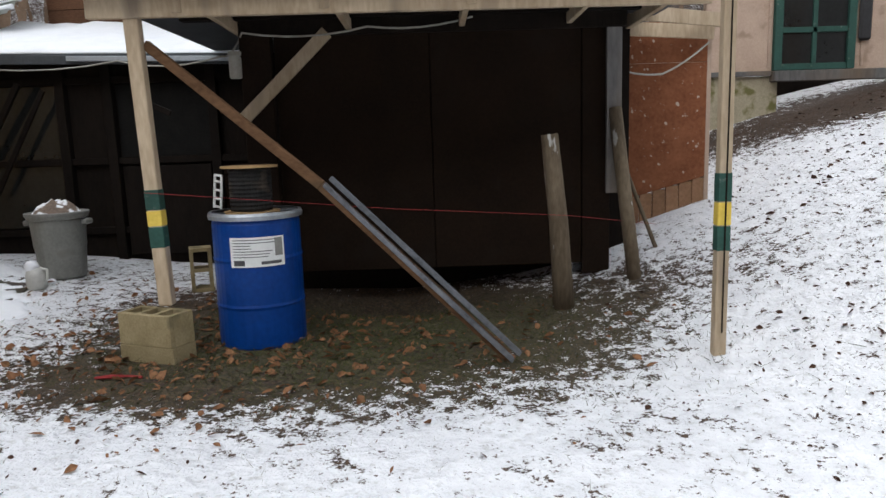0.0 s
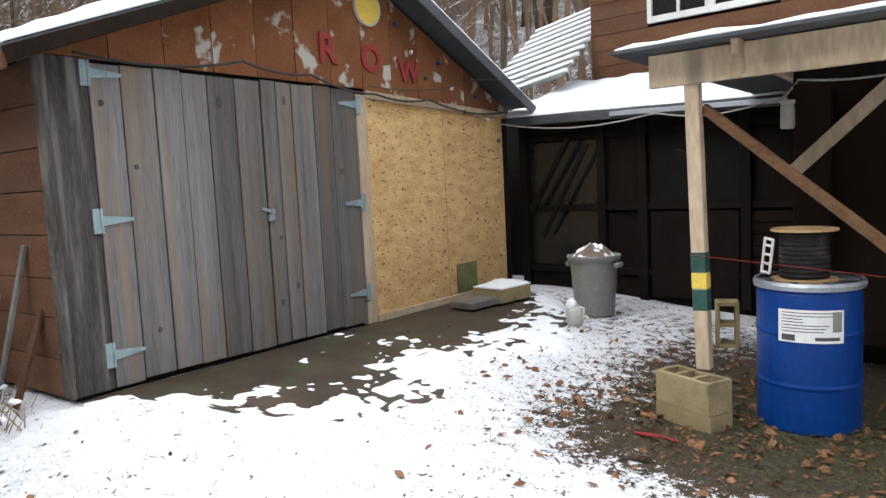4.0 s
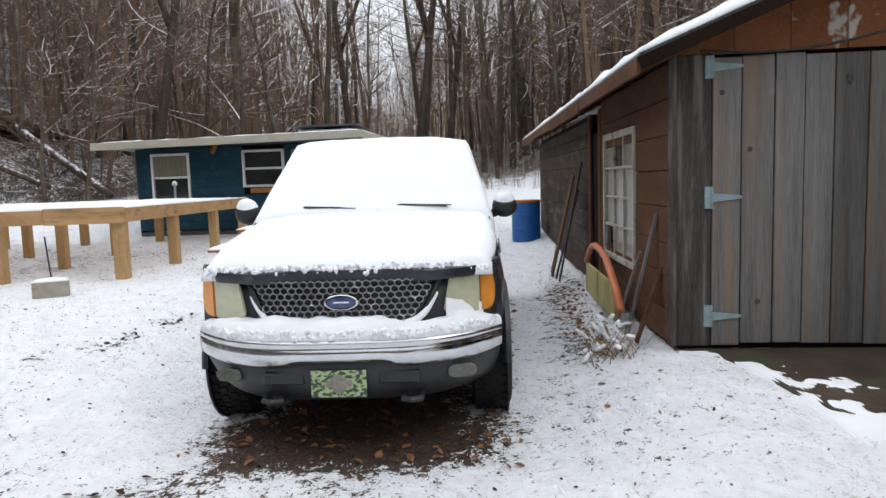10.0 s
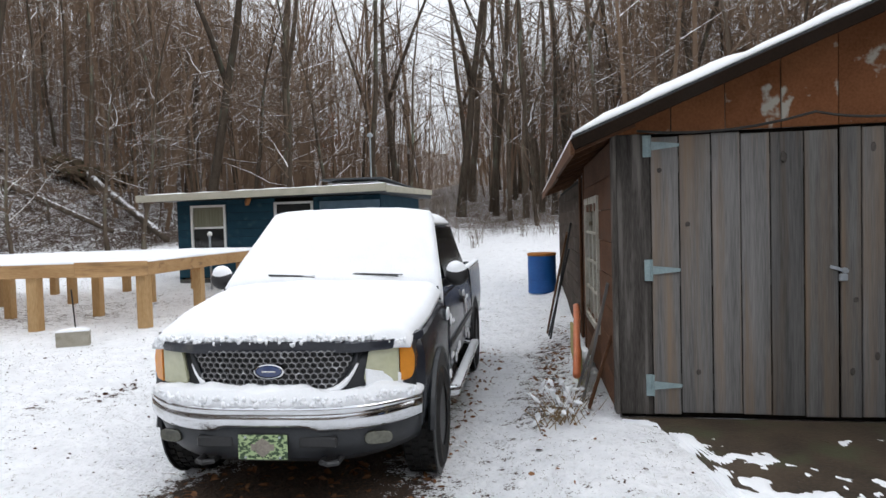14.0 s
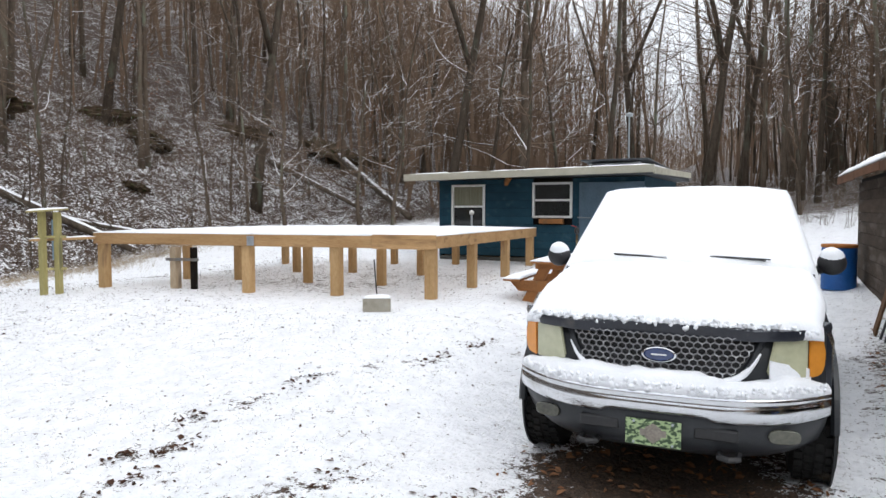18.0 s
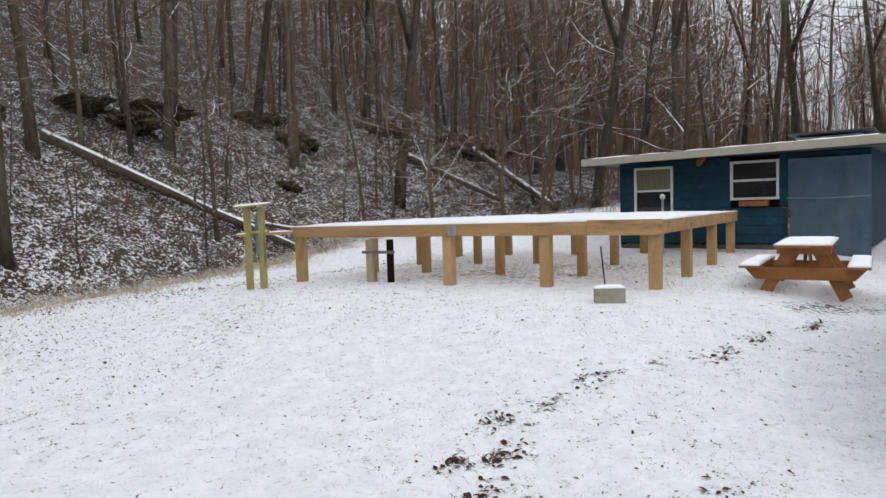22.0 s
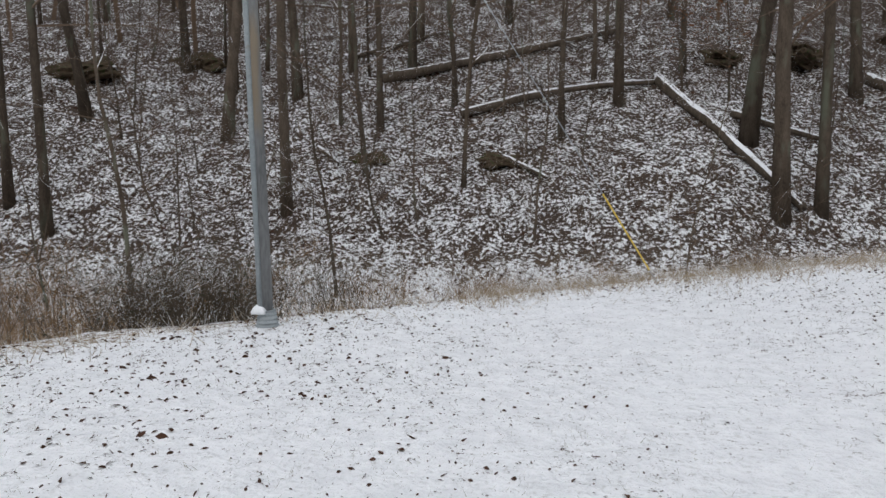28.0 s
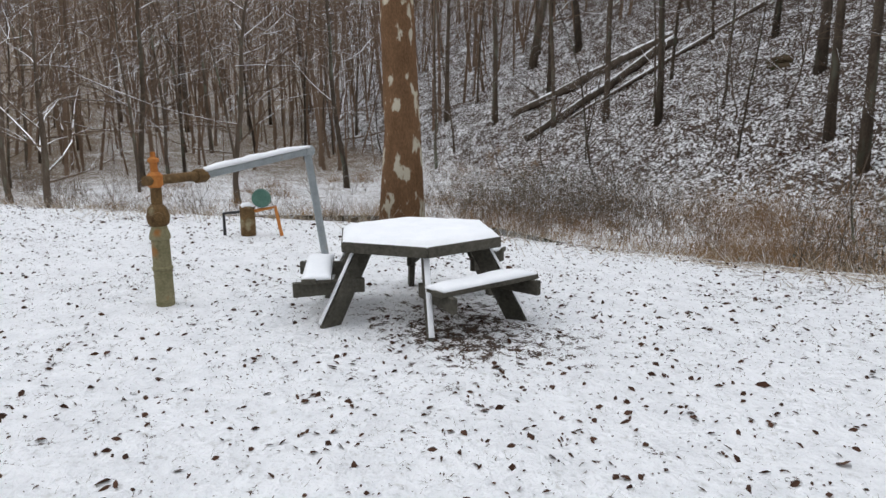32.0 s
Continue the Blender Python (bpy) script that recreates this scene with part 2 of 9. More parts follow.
GREY_PIPE = surface("grey_painted_pipe", (0.20, 0.23, 0.24), (0.32, 0.35, 0.36), 0.6, 6, 50, 0.2, spots=(0.20, 0.15, 0.10), spot_at=0.68)
RUBBER = surface("tyre_rubber", (0.012, 0.012, 0.012), (0.03, 0.029, 0.028), 0.85, 8, 60, 0.3, spots=(0.07, 0.055, 0.04), spot_at=0.66)
CONCRETE = surface("concrete_block", (0.26, 0.24, 0.19), (0.38, 0.355, 0.30), 0.92, 8, 80, 0.6, spots=(0.20, 0.18, 0.13), spot_at=0.64)
TAN_BLOCK = surface("tan_concrete_block", (0.24, 0.19, 0.10), (0.36, 0.29, 0.17), 0.92, 8, 80, 0.6, spots=(0.17, 0.14, 0.08), spot_at=0.62)
SLAB = surface("wet_concrete_slab", (0.018, 0.012, 0.007), (0.068, 0.047, 0.029), 0.62, 3, 45, 0.6, spots=(0.045, 0.045, 0.022), spot_at=0.57, spot_scale=2.2, depth=0.02)
ROOF_TIN = surface("corrugated_roof_metal", (0.45, 0.47, 0.46), (0.62, 0.64, 0.62), 0.5, 3, 40, 0.15, metal=0.4, spots=(0.35, 0.38, 0.30), spot_at=0.6)
DARK_ROOF = surface("dark_roof_edge", (0.03, 0.035, 0.04), (0.07, 0.078, 0.085), 0.6, 5, 50, 0.3)
BRACE_WOOD = surface("brown_brace_lumber", (0.070, 0.036, 0.018), (0.155, 0.085, 0.045), 0.85, 5, 40, 0.5, stretch=(0.4, 1, 1), spots=(0.09, 0.055, 0.03), spot_at=0.64)
DULL_STEEL = surface("dull_dark_channel_steel", (0.075, 0.08, 0.09), (0.19, 0.20, 0.215), 0.4, 7, 40, 0.1, metal=0.5)
BARK = surface("grey_brown_bark", (0.050, 0.038, 0.028), (0.130, 0.102, 0.078), 0.95, 6, 45, 0.9, stretch=(1, 1, 0.3), spots=(0.13, 0.135, 0.10), spot_at=0.62, spot_scale=2.5, vary=0.35, depth=0.03, dust=0.72)
TWIG = surface("bare_twigs", (0.095, 0.066, 0.047), (0.18, 0.132, 0.096), 0.95, 5, 40, 0.3, vary=0.25, dust=0.62)
DEAD_LOG = surface("dead_log_wood", (0.050, 0.038, 0.028), (0.13, 0.105, 0.082), 0.95, 5, 40, 0.8, stretch=(1, 1, 0.3), depth=0.03, dust=0.85)
SYCAMORE = surface("peeling_sycamore_bark", (0.11, 0.060, 0.030), (0.20, 0.115, 0.062), 0.9, 5, 40, 0.7, spots=(0.46, 0.42, 0.33), spot_at=0.595, spot_scale=5.0, soft=0.02, stretch=(1, 1, 0.5), depth=0.03)
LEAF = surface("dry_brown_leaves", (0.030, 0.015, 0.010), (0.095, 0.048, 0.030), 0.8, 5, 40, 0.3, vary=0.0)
LOG_POST = surface("peeled_log_wood", (0.10, 0.075, 0.05), (0.21, 0.165, 0.115), 0.9, 6, 45, 0.5, stretch=(1, 1, 0.3), spots=(0.55, 0.54, 0.52), spot_at=0.68, spot_scale=14, soft=0.02)
BEECH = surface("rust_coloured_leaves", (0.16, 0.065, 0.03), (0.28, 0.13, 0.065), 0.8, 5, 40, 0.2)
GRASS = surface("dry_tan_grass", (0.19, 0.13, 0.07), (0.36, 0.26, 0.15), 0.9, 5, 40, 0.2)
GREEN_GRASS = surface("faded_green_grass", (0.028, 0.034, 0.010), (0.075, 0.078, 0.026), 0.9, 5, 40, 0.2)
BRUSH = surface("brush_twigs", (0.10, 0.076, 0.055), (0.21, 0.165, 0.125), 0.95, 5, 40, 0.2, dust=0.70)
DARK_BRUSH = surface("dark_brush_twigs", (0.055, 0.045, 0.033), (0.13, 0.105, 0.08), 0.95, 5, 40, 0.2, dust=0.78)
ROCK = surface("mossy_brown_rock", (0.040, 0.028, 0.018), (0.11, 0.080, 0.052), 0.95, 4, 30, 0.9, spots=(0.045, 0.055, 0.02), spot_at=0.6, depth=0.05)
ORANGE_HOSE = surface("orange_pipe_plastic", (0.50, 0.13, 0.045), (0.62, 0.19, 0.075), 0.5, 6, 40, 0.15, spots=(0.40, 0.16, 0.09), spot_at=0.66)
WINDOW_GLASS = glassy("dark_window_glass", (0.012, 0.013, 0.013), 0.06, 0.0)
SCREEN_GLASS = glassy("dusty_shed_glass", (0.20, 0.195, 0.155), 0.35, 0.3)
CORNER_WOOD = surface("dark_weathered_corner_wood", (0.028, 0.024, 0.021), (0.115, 0.105, 0.096), 0.88, 3, 35, 0.7, stretch=(1, 5, 0.35), spots=(0.18, 0.165, 0.15), spot_at=0.62, spot_scale=3, soft=0.08)
LAMP_GLASS = glassy("yellowed_headlight_lens", (0.40, 0.40, 0.27), 0.12)
AMBER = glassy("amber_lens", (0.62, 0.24, 0.03), 0.15)
BLUE_OVAL = glassy("deep_blue_badge", (0.012, 0.03, 0.11), 0.15)
# coloured near-black so that the porch's middle bay reads as shaded
DARK_SCREEN = surface("dark_insect_screen", (0.006, 0.006, 0.006), (0.014, 0.013, 0.012), 0.9, 8, 60, 0.2)
PAPER = surface("white_paper_label", (0.66, 0.67, 0.66), (0.76, 0.77, 0.76), 0.7, 6, 50, 0.05)
INK = surface("dark_print", (0.05, 0.05, 0.055), (0.09, 0.09, 0.095), 0.7, 6, 50, 0.0)
CAMO_LIGHT = surface("camouflage_light_green", (0.30, 0.42, 0.20), (0.42, 0.52, 0.28), 0.5, 14, 60, 0.0, spots=(0.035, 0.07, 0.03), spot_at=0.5, spot_scale=28, soft=0.02, stretch=(1, 1, 1.8))
CURTAIN = surface("faded_curtain", (0.16, 0.16, 0.11), (0.27, 0.26, 0.19), 0.9, 4, 40, 0.3, stretch=(1, 6, 0.3))
STRING_RED = surface("red_string", (0.24, 0.03, 0.03), (0.33, 0.05, 0.05), 0.8, 8, 50, 0.0)
CABLE_WHITE = surface("white_cable", (0.30, 0.28, 0.24), (0.42, 0.40, 0.35), 0.6, 8, 50, 0.0)
CABLE_BLACK = surface("black_cable", (0.02, 0.018, 0.016), (0.04, 0.036, 0.032), 0.6, 8, 50, 0.0)
PICNIC = surface("orange_stained_wood", (0.22, 0.085, 0.020), (0.36, 0.15, 0.042), 0.7, 4, 40, 0.35, stretch=(0.4, 1, 1), spots=(0.20, 0.10, 0.04), spot_at=0.66)
OCT_WOOD = surface("dark_weathered_table_wood", (0.045, 0.042, 0.034), (0.12, 0.112, 0.09), 0.85, 4, 40, 0.45, stretch=(0.5, 1, 1))
WATER = glassy("still_creek_water", (0.022, 0.026, 0.015), 0.06, 0.6)
GREEN_METAL = surface("faded_green_metal", (0.05, 0.13, 0.10), (0.10, 0.21, 0.16), 0.6, 8, 50, 0.2)

# ---- mesh helpers ----


def part(name, bm, material, parent=None, label="", smooth=False):
    """Links a bmesh as one mesh object under a thing or a part."""
    me = bpy.data.meshes.new(name)
    bm.to_mesh(me)
    bm.free()
    for mt in material if isinstance(material, (list, tuple)) else [material]:
        me.materials.append(mt)
    if smooth:
        for p in me.polygons:
            p.use_smooth = True
    ob = new(name, me)
    if parent is not None:
        ob.parent = parent
    if label:
        ob["label"] = label
    return ob


def again(ob, m=None, parent=None, name=None):
    """Another object on the same mesh."""
    o = new(name or ob.name.split(".")[0], ob.data)
    o.parent = parent if parent is not None else ob.parent
    if m is not None:
        o.matrix_basis = m
    return o


def thing(name, label, category, group="", m=None, kind=""):
    e = new(name)
    e.empty_display_size = 0.1
    if m is not None:
        e.matrix_basis = m
    return tagged(e, label, category, group, kind)


def B():
    return bmesh.new()


def box(bm, lo, hi, bevel=0.0, m=None):
    """A box between two corners, its edges rounded by bevel."""
    c = [(a + b) / 2 for a, b in zip(lo, hi)]
    s = [max(abs(b - a), 1e-4) for a, b in zip(lo, hi)]
    r = bmesh.ops.create_cube(bm, size=1.0, matrix=Matrix.LocRotScale(c, None, s))
    vs = r["verts"]
    if bevel:
        es = list({e for v in vs for e in v.link_edges})
        rr = bmesh.ops.bevel(bm, geom=es, offset=min(bevel, min(s) * 0.45), segments=1, affect="EDGES")
        vs = list({v for f in rr["faces"] for v in f.verts} | {v for v in vs if v.is_valid})
    if m is not None:
        bmesh.ops.transform(bm, matrix=m, verts=[v for v in vs if v.is_valid])
    return bm


def beam(bm, a, b, w, h, bevel=0.006, up=(0, 0, 1)):
    """A squared timber from a to b, w across and h deep."""
    a, b = Vector(a), Vector(b)
    z = (b - a).normalized()
    y = Vector(up) - z * z.dot(Vector(up))
    if y.length < 1e-3:
        y = Vector((0, 1, 0)) - z * z.y
    y.normalize()
    x = y.cross(z)
    m = Matrix((x, y, z)).transposed().to_4x4()
    m.translation = (a + b) / 2
    return box(bm, (-w / 2, -h / 2, -(b - a).length / 2), (w / 2, h / 2, (b - a).length / 2), bevel, m)


def tube(bm, pts, radii, sides=8, cap=True):
    """A round bar through pts, with a radius at each."""
    pts = [Vector(p) for p in pts]
    if not isinstance(radii, (list, tuple)):
        radii = [radii] * len(pts)
    rings, side = [], None
    for i, p in enumerate(pts):
        d = (pts[min(i + 1, len(pts) - 1)] - pts[max(i - 1, 0)]).normalized()
        if side is None:
            side = d.orthogonal().normalized()
        side = (side - d * side.dot(d)).normalized()
        other = d.cross(side)
        rings.append([bm.verts.new(p + radii[i] * (side * math.cos(k * math.tau / sides) + other * math.sin(k * math.tau / sides))) for k in range(sides)])
    for r0, r1 in zip(rings, rings[1:]):
        for k in range(sides):
            bm.faces.new((r0[k], r0[(k + 1) % sides], r1[(k + 1) % sides], r1[k]))
    if cap:
        bm.faces.new(rings[0][::-1])
        bm.faces.new(rings[-1])
    return bm


def turned(bm, profile, sides=24, centre=(0, 0, 0), closed=True):
    """A body of revolution about z through centre, from (radius, height) pairs."""
    rings = []
    for r, z in profile:
        rings.append([bm.verts.new((centre[0] + r * math.cos(k * math.tau / sides), centre[1] + r * math.sin(k * math.tau / sides), centre[2] + z)) for k in range(sides)])
    for r0, r1 in zip(rings, rings[1:]):
        for k in range(sides):
            bm.faces.new((r0[k], r0[(k + 1) % sides], r1[(k + 1) % sides], r1[k]))
    if closed:
        bm.faces.new(rings[0][::-1])
        bm.faces.new(rings[-1])
    return bm


def prism(bm, outline, depth, m=None, bevel=0.0):
    """A flat outline in the xy plane, made depth thick upwards."""
    vs = [bm.verts.new((x, y, 0)) for x, y in outline]
    f = bm.faces.new(vs)
    r = bmesh.ops.extrude_face_region(bm, geom=[f])
    top = [v for v in r["geom"] if isinstance(v, bmesh.types.BMVert)]
    bmesh.ops.translate(bm, vec=(0, 0, depth), verts=top)
    allv = vs + top
    bmesh.ops.recalc_face_normals(bm, faces=list({f for v in allv for f in v.link_faces}))
    if bevel:
        es = list({e for v in allv for e in v.link_edges})
        rr = bmesh.ops.bevel(bm, geom=es, offset=bevel, segments=1, affect="EDGES")
        allv = list({v for f in rr["faces"] for v in f.verts} | {v for v in allv if v.is_valid})
    if m is not None:
        bmesh.ops.transform(bm, matrix=m, verts=[v for v in allv if v.is_valid])
    return bm


def blanket(bm, point, nu, nv, thick, rough=0.4, seed=0.0, edge=0.12, down=0.01):
    """Lying snow: point(u, v) gives the support; the top stands thick above it, falls off at the edges and is uneven."""
    top, low = [], []
    for i in range(nu + 1):
        tr, lr = [], []
        for j in range(nv + 1):
            u, v = i / nu, j / nv
            p = Vector(point(u, v))
            e = min(u, 1 - u, v, 1 - v)
            k = math.sqrt(max(0.0, min(1.0, e / edge)))
            wob = noise.noise(Vector((p.x * 3 + seed, p.y * 3, p.z * 3))) + 0.5 * noise.noise(Vector((p.x * 11, p.y * 11 + seed, p.z * 11)))
            tr.append(bm.verts.new(p + Vector((0, 0, thick * (0.25 + 0.75 * k) * (1 + rough * wob)))))
            lr.append(bm.verts.new(p - Vector((0, 0, down))))
        top.append(tr)
        low.append(lr)
    for i in range(nu):
        for j in range(nv):
            bm.faces.new((top[i][j], top[i + 1][j], top[i + 1][j + 1], top[i][j + 1]))
            bm.faces.new((low[i][j], low[i][j + 1], low[i + 1][j + 1], low[i + 1][j]))
    ring = [(i, 0) for i in range(nu)] + [(nu, j) for j in range(nv)] + [(i, nv) for i in range(nu, 0, -1)] + [(0, j) for j in range(nv, 0, -1)]
    for (a, b), (c, d) in zip(ring, ring[1:] + ring[:1]):
        bm.faces.new((low[a][b], low[c][d], top[c][d], top[a][b]))
    bmesh.ops.recalc_face_normals(bm, faces=bm.faces[:])
    return bm


def flat(x0, y0, x1, y1, z):
    return lambda u, v: (x0 + (x1 - x0) * u, y0 + (y1 - y0) * v, z)


def step(a, b, t):
    t = max(0.0, min(1.0, (t - a) / (b - a)))
    return t * t * (3 - 2 * t)

# ---- ground ----


def soft(t, k=1.0):
    return k * 0.5 * np.logaddexp(0.0, np.clip(np.asarray(t, float) / (k * 0.5), -60, 600))


def np_step(a, b, t):
    t = np.clip((t - a) / (b - a), 0, 1)
    return t * t * (3 - 2 * t)


def edge_y(x):
    """The brink of the yard above the creek."""
    return np.interp(x, [-60, -20, -10, -4, 0, 3, 5.5, 8, 10, 12, 13, 14.5, 17, 20, 24, 60], [-24, -21, -17.2, -14.9, -13.7, -11.7, -9.8, -7.9, -6.4, -4.9, -3.8, -2.0, 0.8, 3.4, 6.5, 20])


def toe_y(x):
    """The foot of the wooded hillside across the creek."""
    return np.interp(x, [-220, -150, -90, -45, -25, -12, -4, 8, 14, 30, 60, 120], [-50, -34, -21.5, -17, -20.5, -20.0, -18.3, -17.9, -17.3, -14.5, -12, -30])


def lie(x, y):
    """Height of the ground."""
    x, y = np.asarray(x, float), np.asarray(y, float)
    z = 0.12 + 0.30 * np_step(-1.0, -6.5, x) * np_step(-1.0, -4.0, y) * np_step(-15.5, -10.5, y)
    z = z + 0.20 * np_step(1.2, 2.6, y) * np_step(-1.0, -3.8, x)
    z = z - 0.17 * np_step(-3, -9, y) * np_step(-4, 1, x)
    z = z + 0.085 * soft(-x - 12, 2.0) * np_step(-30, -14, -np.abs(y + 2) * 1.2)
    z = z + 0.20 * np_step(-8.5, -12.0, x) * np_step(-1.6, 0.6, y)
    z = z - 0.26 * np.exp(-((x - 0.55) / 0.5) ** 2 - ((y - 6.05) / 0.36) ** 2)
    bank = 0.42 * soft((x - 2.5) * 0.8 + (y - 4.6) * 0.35, 0.6)
    bank = 3.0 * np.tanh(bank / 3.0)
    z = z + bank * np_step(1.5 + 0.45 * np.maximum(x - 4, 0), 5.0 + 0.5 * np.maximum(x - 4, 0), y)
    z = z + 0.55 * soft(y - 15 - 0.45 * np.maximum(x, 0), 2.0)
    d = edge_y(x) - y
    z = z - 1.25 * np_step(-0.4, 3.6 + 3.0 * np_step(1, 8, x), d)
    z = z + 0.62 * soft(toe_y(x) - y, 1.2)
    z = z + 0.10 * soft(-x - 110, 10.0)
    z = z + 0.22 * soft(x - 55, 10.0)
    over = np.maximum(z - 46.0, 0.0)
    return z - over * 0.75


def ground_z(x, y):
    return float(lie(x, y))


def spaced(near, fine, far, count):
    """Lines close together up to near, then farther and farther apart, out to far."""
    inner = np.arange(-near, near + fine / 2, fine)
    grow = np.geomspace(fine, far - near, count) + near
    return np.concatenate([-grow[::-1], inner, grow])


gx = spaced(17, 0.2, 420, 42) - 1.0
gy = spaced(17, 0.2, 420, 42) - 3.0
GX, GY = np.meshgrid(gx, gy, indexing="ij")
GZ = lie(GX, GY)
rough_amp = np.where(toe_y(GX) > GY, 0.16, 0.018) + 0.10 * np_step(0, 2, edge_y(GX) - GY)
wob = np.array([noise.noise((a * 0.9, b * 0.9, 0.3)) + 0.6 * noise.noise((a * 2.6, b * 2.6, 4.0)) for a, b in zip(GX.ravel(), GY.ravel())]).reshape(GX.shape)
flatten = np.clip(np.hypot(GX - 0, GY - 0) / 400, 0, 1)
GZ = GZ + wob * rough_amp * (1 - flatten)
nx_, ny_ = GX.shape
me = bpy.data.meshes.new("ground")
idx = np.arange(nx_ * ny_).reshape(nx_, ny_)
quads = np.stack([idx[:-1, :-1], idx[1:, :-1], idx[1:, 1:], idx[:-1, 1:]], -1).reshape(-1, 4)
me.from_pydata(np.stack([GX, GY, GZ], -1).reshape(-1, 3).tolist(), [], quads.tolist())
for p in me.polygons:
    p.use_smooth = True


def patch(cx, cy, rx, ry, turn=0.0):
    c, s = math.cos(radians(turn)), math.sin(radians(turn))
    u, v = (GX - cx) * c + (GY - cy) * s, -(GX - cx) * s + (GY - cy) * c
    return np.clip(1.35 - np.sqrt((u / rx) ** 2 + (v / ry) ** 2), 0, 1)


# how much snow lies: 1 closed, 0 bare
snow_cover = np.ones_like(GX) * 0.962
snow_cover -= 0.08 * np_step(1, 4, GY) * np_step(-2, 0.5, GX)
hill = np_step(-0.5, 2.0, toe_y(GX) - GY)
snow_cover -= 0.035 * np_step(-5, -9, GY) * (1 - hill)
snow_cover -= hill * (0.322 + 0.08 * np_step(5, 20, toe_y(GX) - GY) + 0.05 * np_step(-6, -12, GX))
snow_cover -= 0.40 * np_step(-21, -33, GX) * (1 - hill)
snow_cover -= 0.20 * np_step(30, 45, GX) * (1 - hill)
snow_cover -= 0.62 * patch(6.8, 8.9, 3.4, 0.95, 4)
snow_cover -= 0.13 * np_step(-0.3, 0.6, edge_y(GX) - GY) * (1 - hill)
snow_cover -= 0.34 * np_step(13, 19, GY)
snow_cover -= 0.03 * np_step(4, 9, GX) * (1 - hill)
under_roof = np.maximum(patch(0.2, 5.3, 1.9, 1.5), patch(-0.4, 4.5, 1.3, 0.75))
snow_cover -= 0.80 * under_roof
snow_cover -= 0.16 * np.maximum(patch(-2.2, 7.0, 2.2, 1.3), patch(2.9, 5.6, 0.8, 0.6))
snow_cover -= 0.85 * np.maximum(patch(-4.4, 0.12, 2.0, 0.75), patch(-2.9, 0.2, 0.6, 0.95))
snow_cover -= 0.38 * np.maximum(patch(-7.0, 1.75, 3.6, 0.34, -3) * 0.6, 0.35 * patch(-10, -7.5, 2.6, 3.0))
for cx, cy, rx, ry in [(-1.25, -2.95, 0.35, 0.12), (-1.6, -3.36, 0.2, 0.12), (-1.85, -3.15, 0.3, 0.12), (-2.38, -3.53, 0.22, 0.13), (-3.6, -3.3, 0.30, 0.12), (-4.97, -2.66, 0.34, 0.12), (-5.8, -2.5, 0.5, 0.08), (-7.1, -2.2, 0.6, 0.10), (-9.2, -1.7, 0.8, 0.12), (-2.9, -3.4, 0.4, 0.07), (-4.3, -2.95, 0.4, 0.07)]:
    snow_cover -= 0.27 * patch(cx, cy, rx, ry, -18)
for cx, cy, rx, ry in [(-1.75, -1.85, 0.8, 0.2), (-1.7, -1.0, 0.6, 0.16), (-2.1, -0.5, 0.6, 0.25), (-1.0, -1.4, 0.5, 0.12), (-4.9, 2.0, 0.6, 0.3), (-6.0, -1.9, 0.5, 0.1), (-8.4, -2.4, 0.9, 0.35)]:
    snow_cover -= 0.24 * patch(cx, cy, rx, ry, -25)
snow_cover -= 0.3 * patch(6.9, -3.7, 0.9, 0.7)
tan_grass = np.exp(-((edge_y(GX) - GY - 0.1) / 0.8) ** 2) * np_step(14, 8, GX) * np_step(-22, -15, GX) * (1 - hill)
snow_cover -= 0.15 * tan_grass
green = np.maximum(patch(0.4, 5.0, 1.9, 1.2), patch(-11.0, -2.0, 0.8, 0.35))
ca = me.color_attributes.new("cover", "FLOAT_COLOR", "POINT")
cols = np.stack([np.clip(snow_cover, 0, 1), np.clip(np.maximum(tan_grass, 0.5 * np_step(0.2, 1.0, edge_y(GX) - GY) * (1 - hill)), 0, 1), np.clip(green, 0, 1), hill], -1).reshape(-1)
ca.data.foreach_set("color", cols.astype(np.float32))

gm = bpy.data.materials.new("snowy_ground")
gm.use_nodes = True
gn, gl = gm.node_tree.nodes, gm.node_tree.links
gb = gn["Principled BSDF"]
tc = gn.new("ShaderNodeTexCoord")
at = gn.new("ShaderNodeAttribute")
at.attribute_name = "cover"
sep = gn.new("ShaderNodeSeparateColor")
gl.new(at.outputs["Color"], sep.inputs["Color"])


def gnoise(scale, detail=5, rough=0.55):
    t = gn.new("ShaderNodeTexNoise")
    t.inputs["Scale"].default_value, t.inputs["Detail"].default_value, t.inputs["Roughness"].default_value = scale, detail, rough
    gl.new(tc.outputs["Object"], t.inputs["Vector"])
    return t


def gmath(op, a, b=None, c=None):
    t = gn.new("ShaderNodeMath")
    t.operation = op
    for k, v in enumerate((a, b, c)):
        if v is None:
            continue
        if isinstance(v, (int, float)):
            t.inputs[k].default_value = v
        else:
            gl.new(v, t.inputs[k])
    return t.outputs["Value"]


def gramp(fac, *stops):
    t = gn.new("ShaderNodeValToRGB")
    while len(t.color_ramp.elements) < len(stops):
        t.color_ramp.elements.new(0.5)
    for e, (pos, col) in zip(t.color_ramp.elements, stops):
        e.position, e.color = pos, (*col, 1)
    gl.new(fac, t.inputs["Fac"])
    return t.outputs["Color"]


def gmix(fac, a, b):
    t = gn.new("ShaderNodeMix")
    t.data_type = "RGBA"
    gl.new(fac, t.inputs["Factor"])
    gl.new(a, t.inputs["A"])
    gl.new(b, t.inputs["B"])
    return t.outputs["Result"]


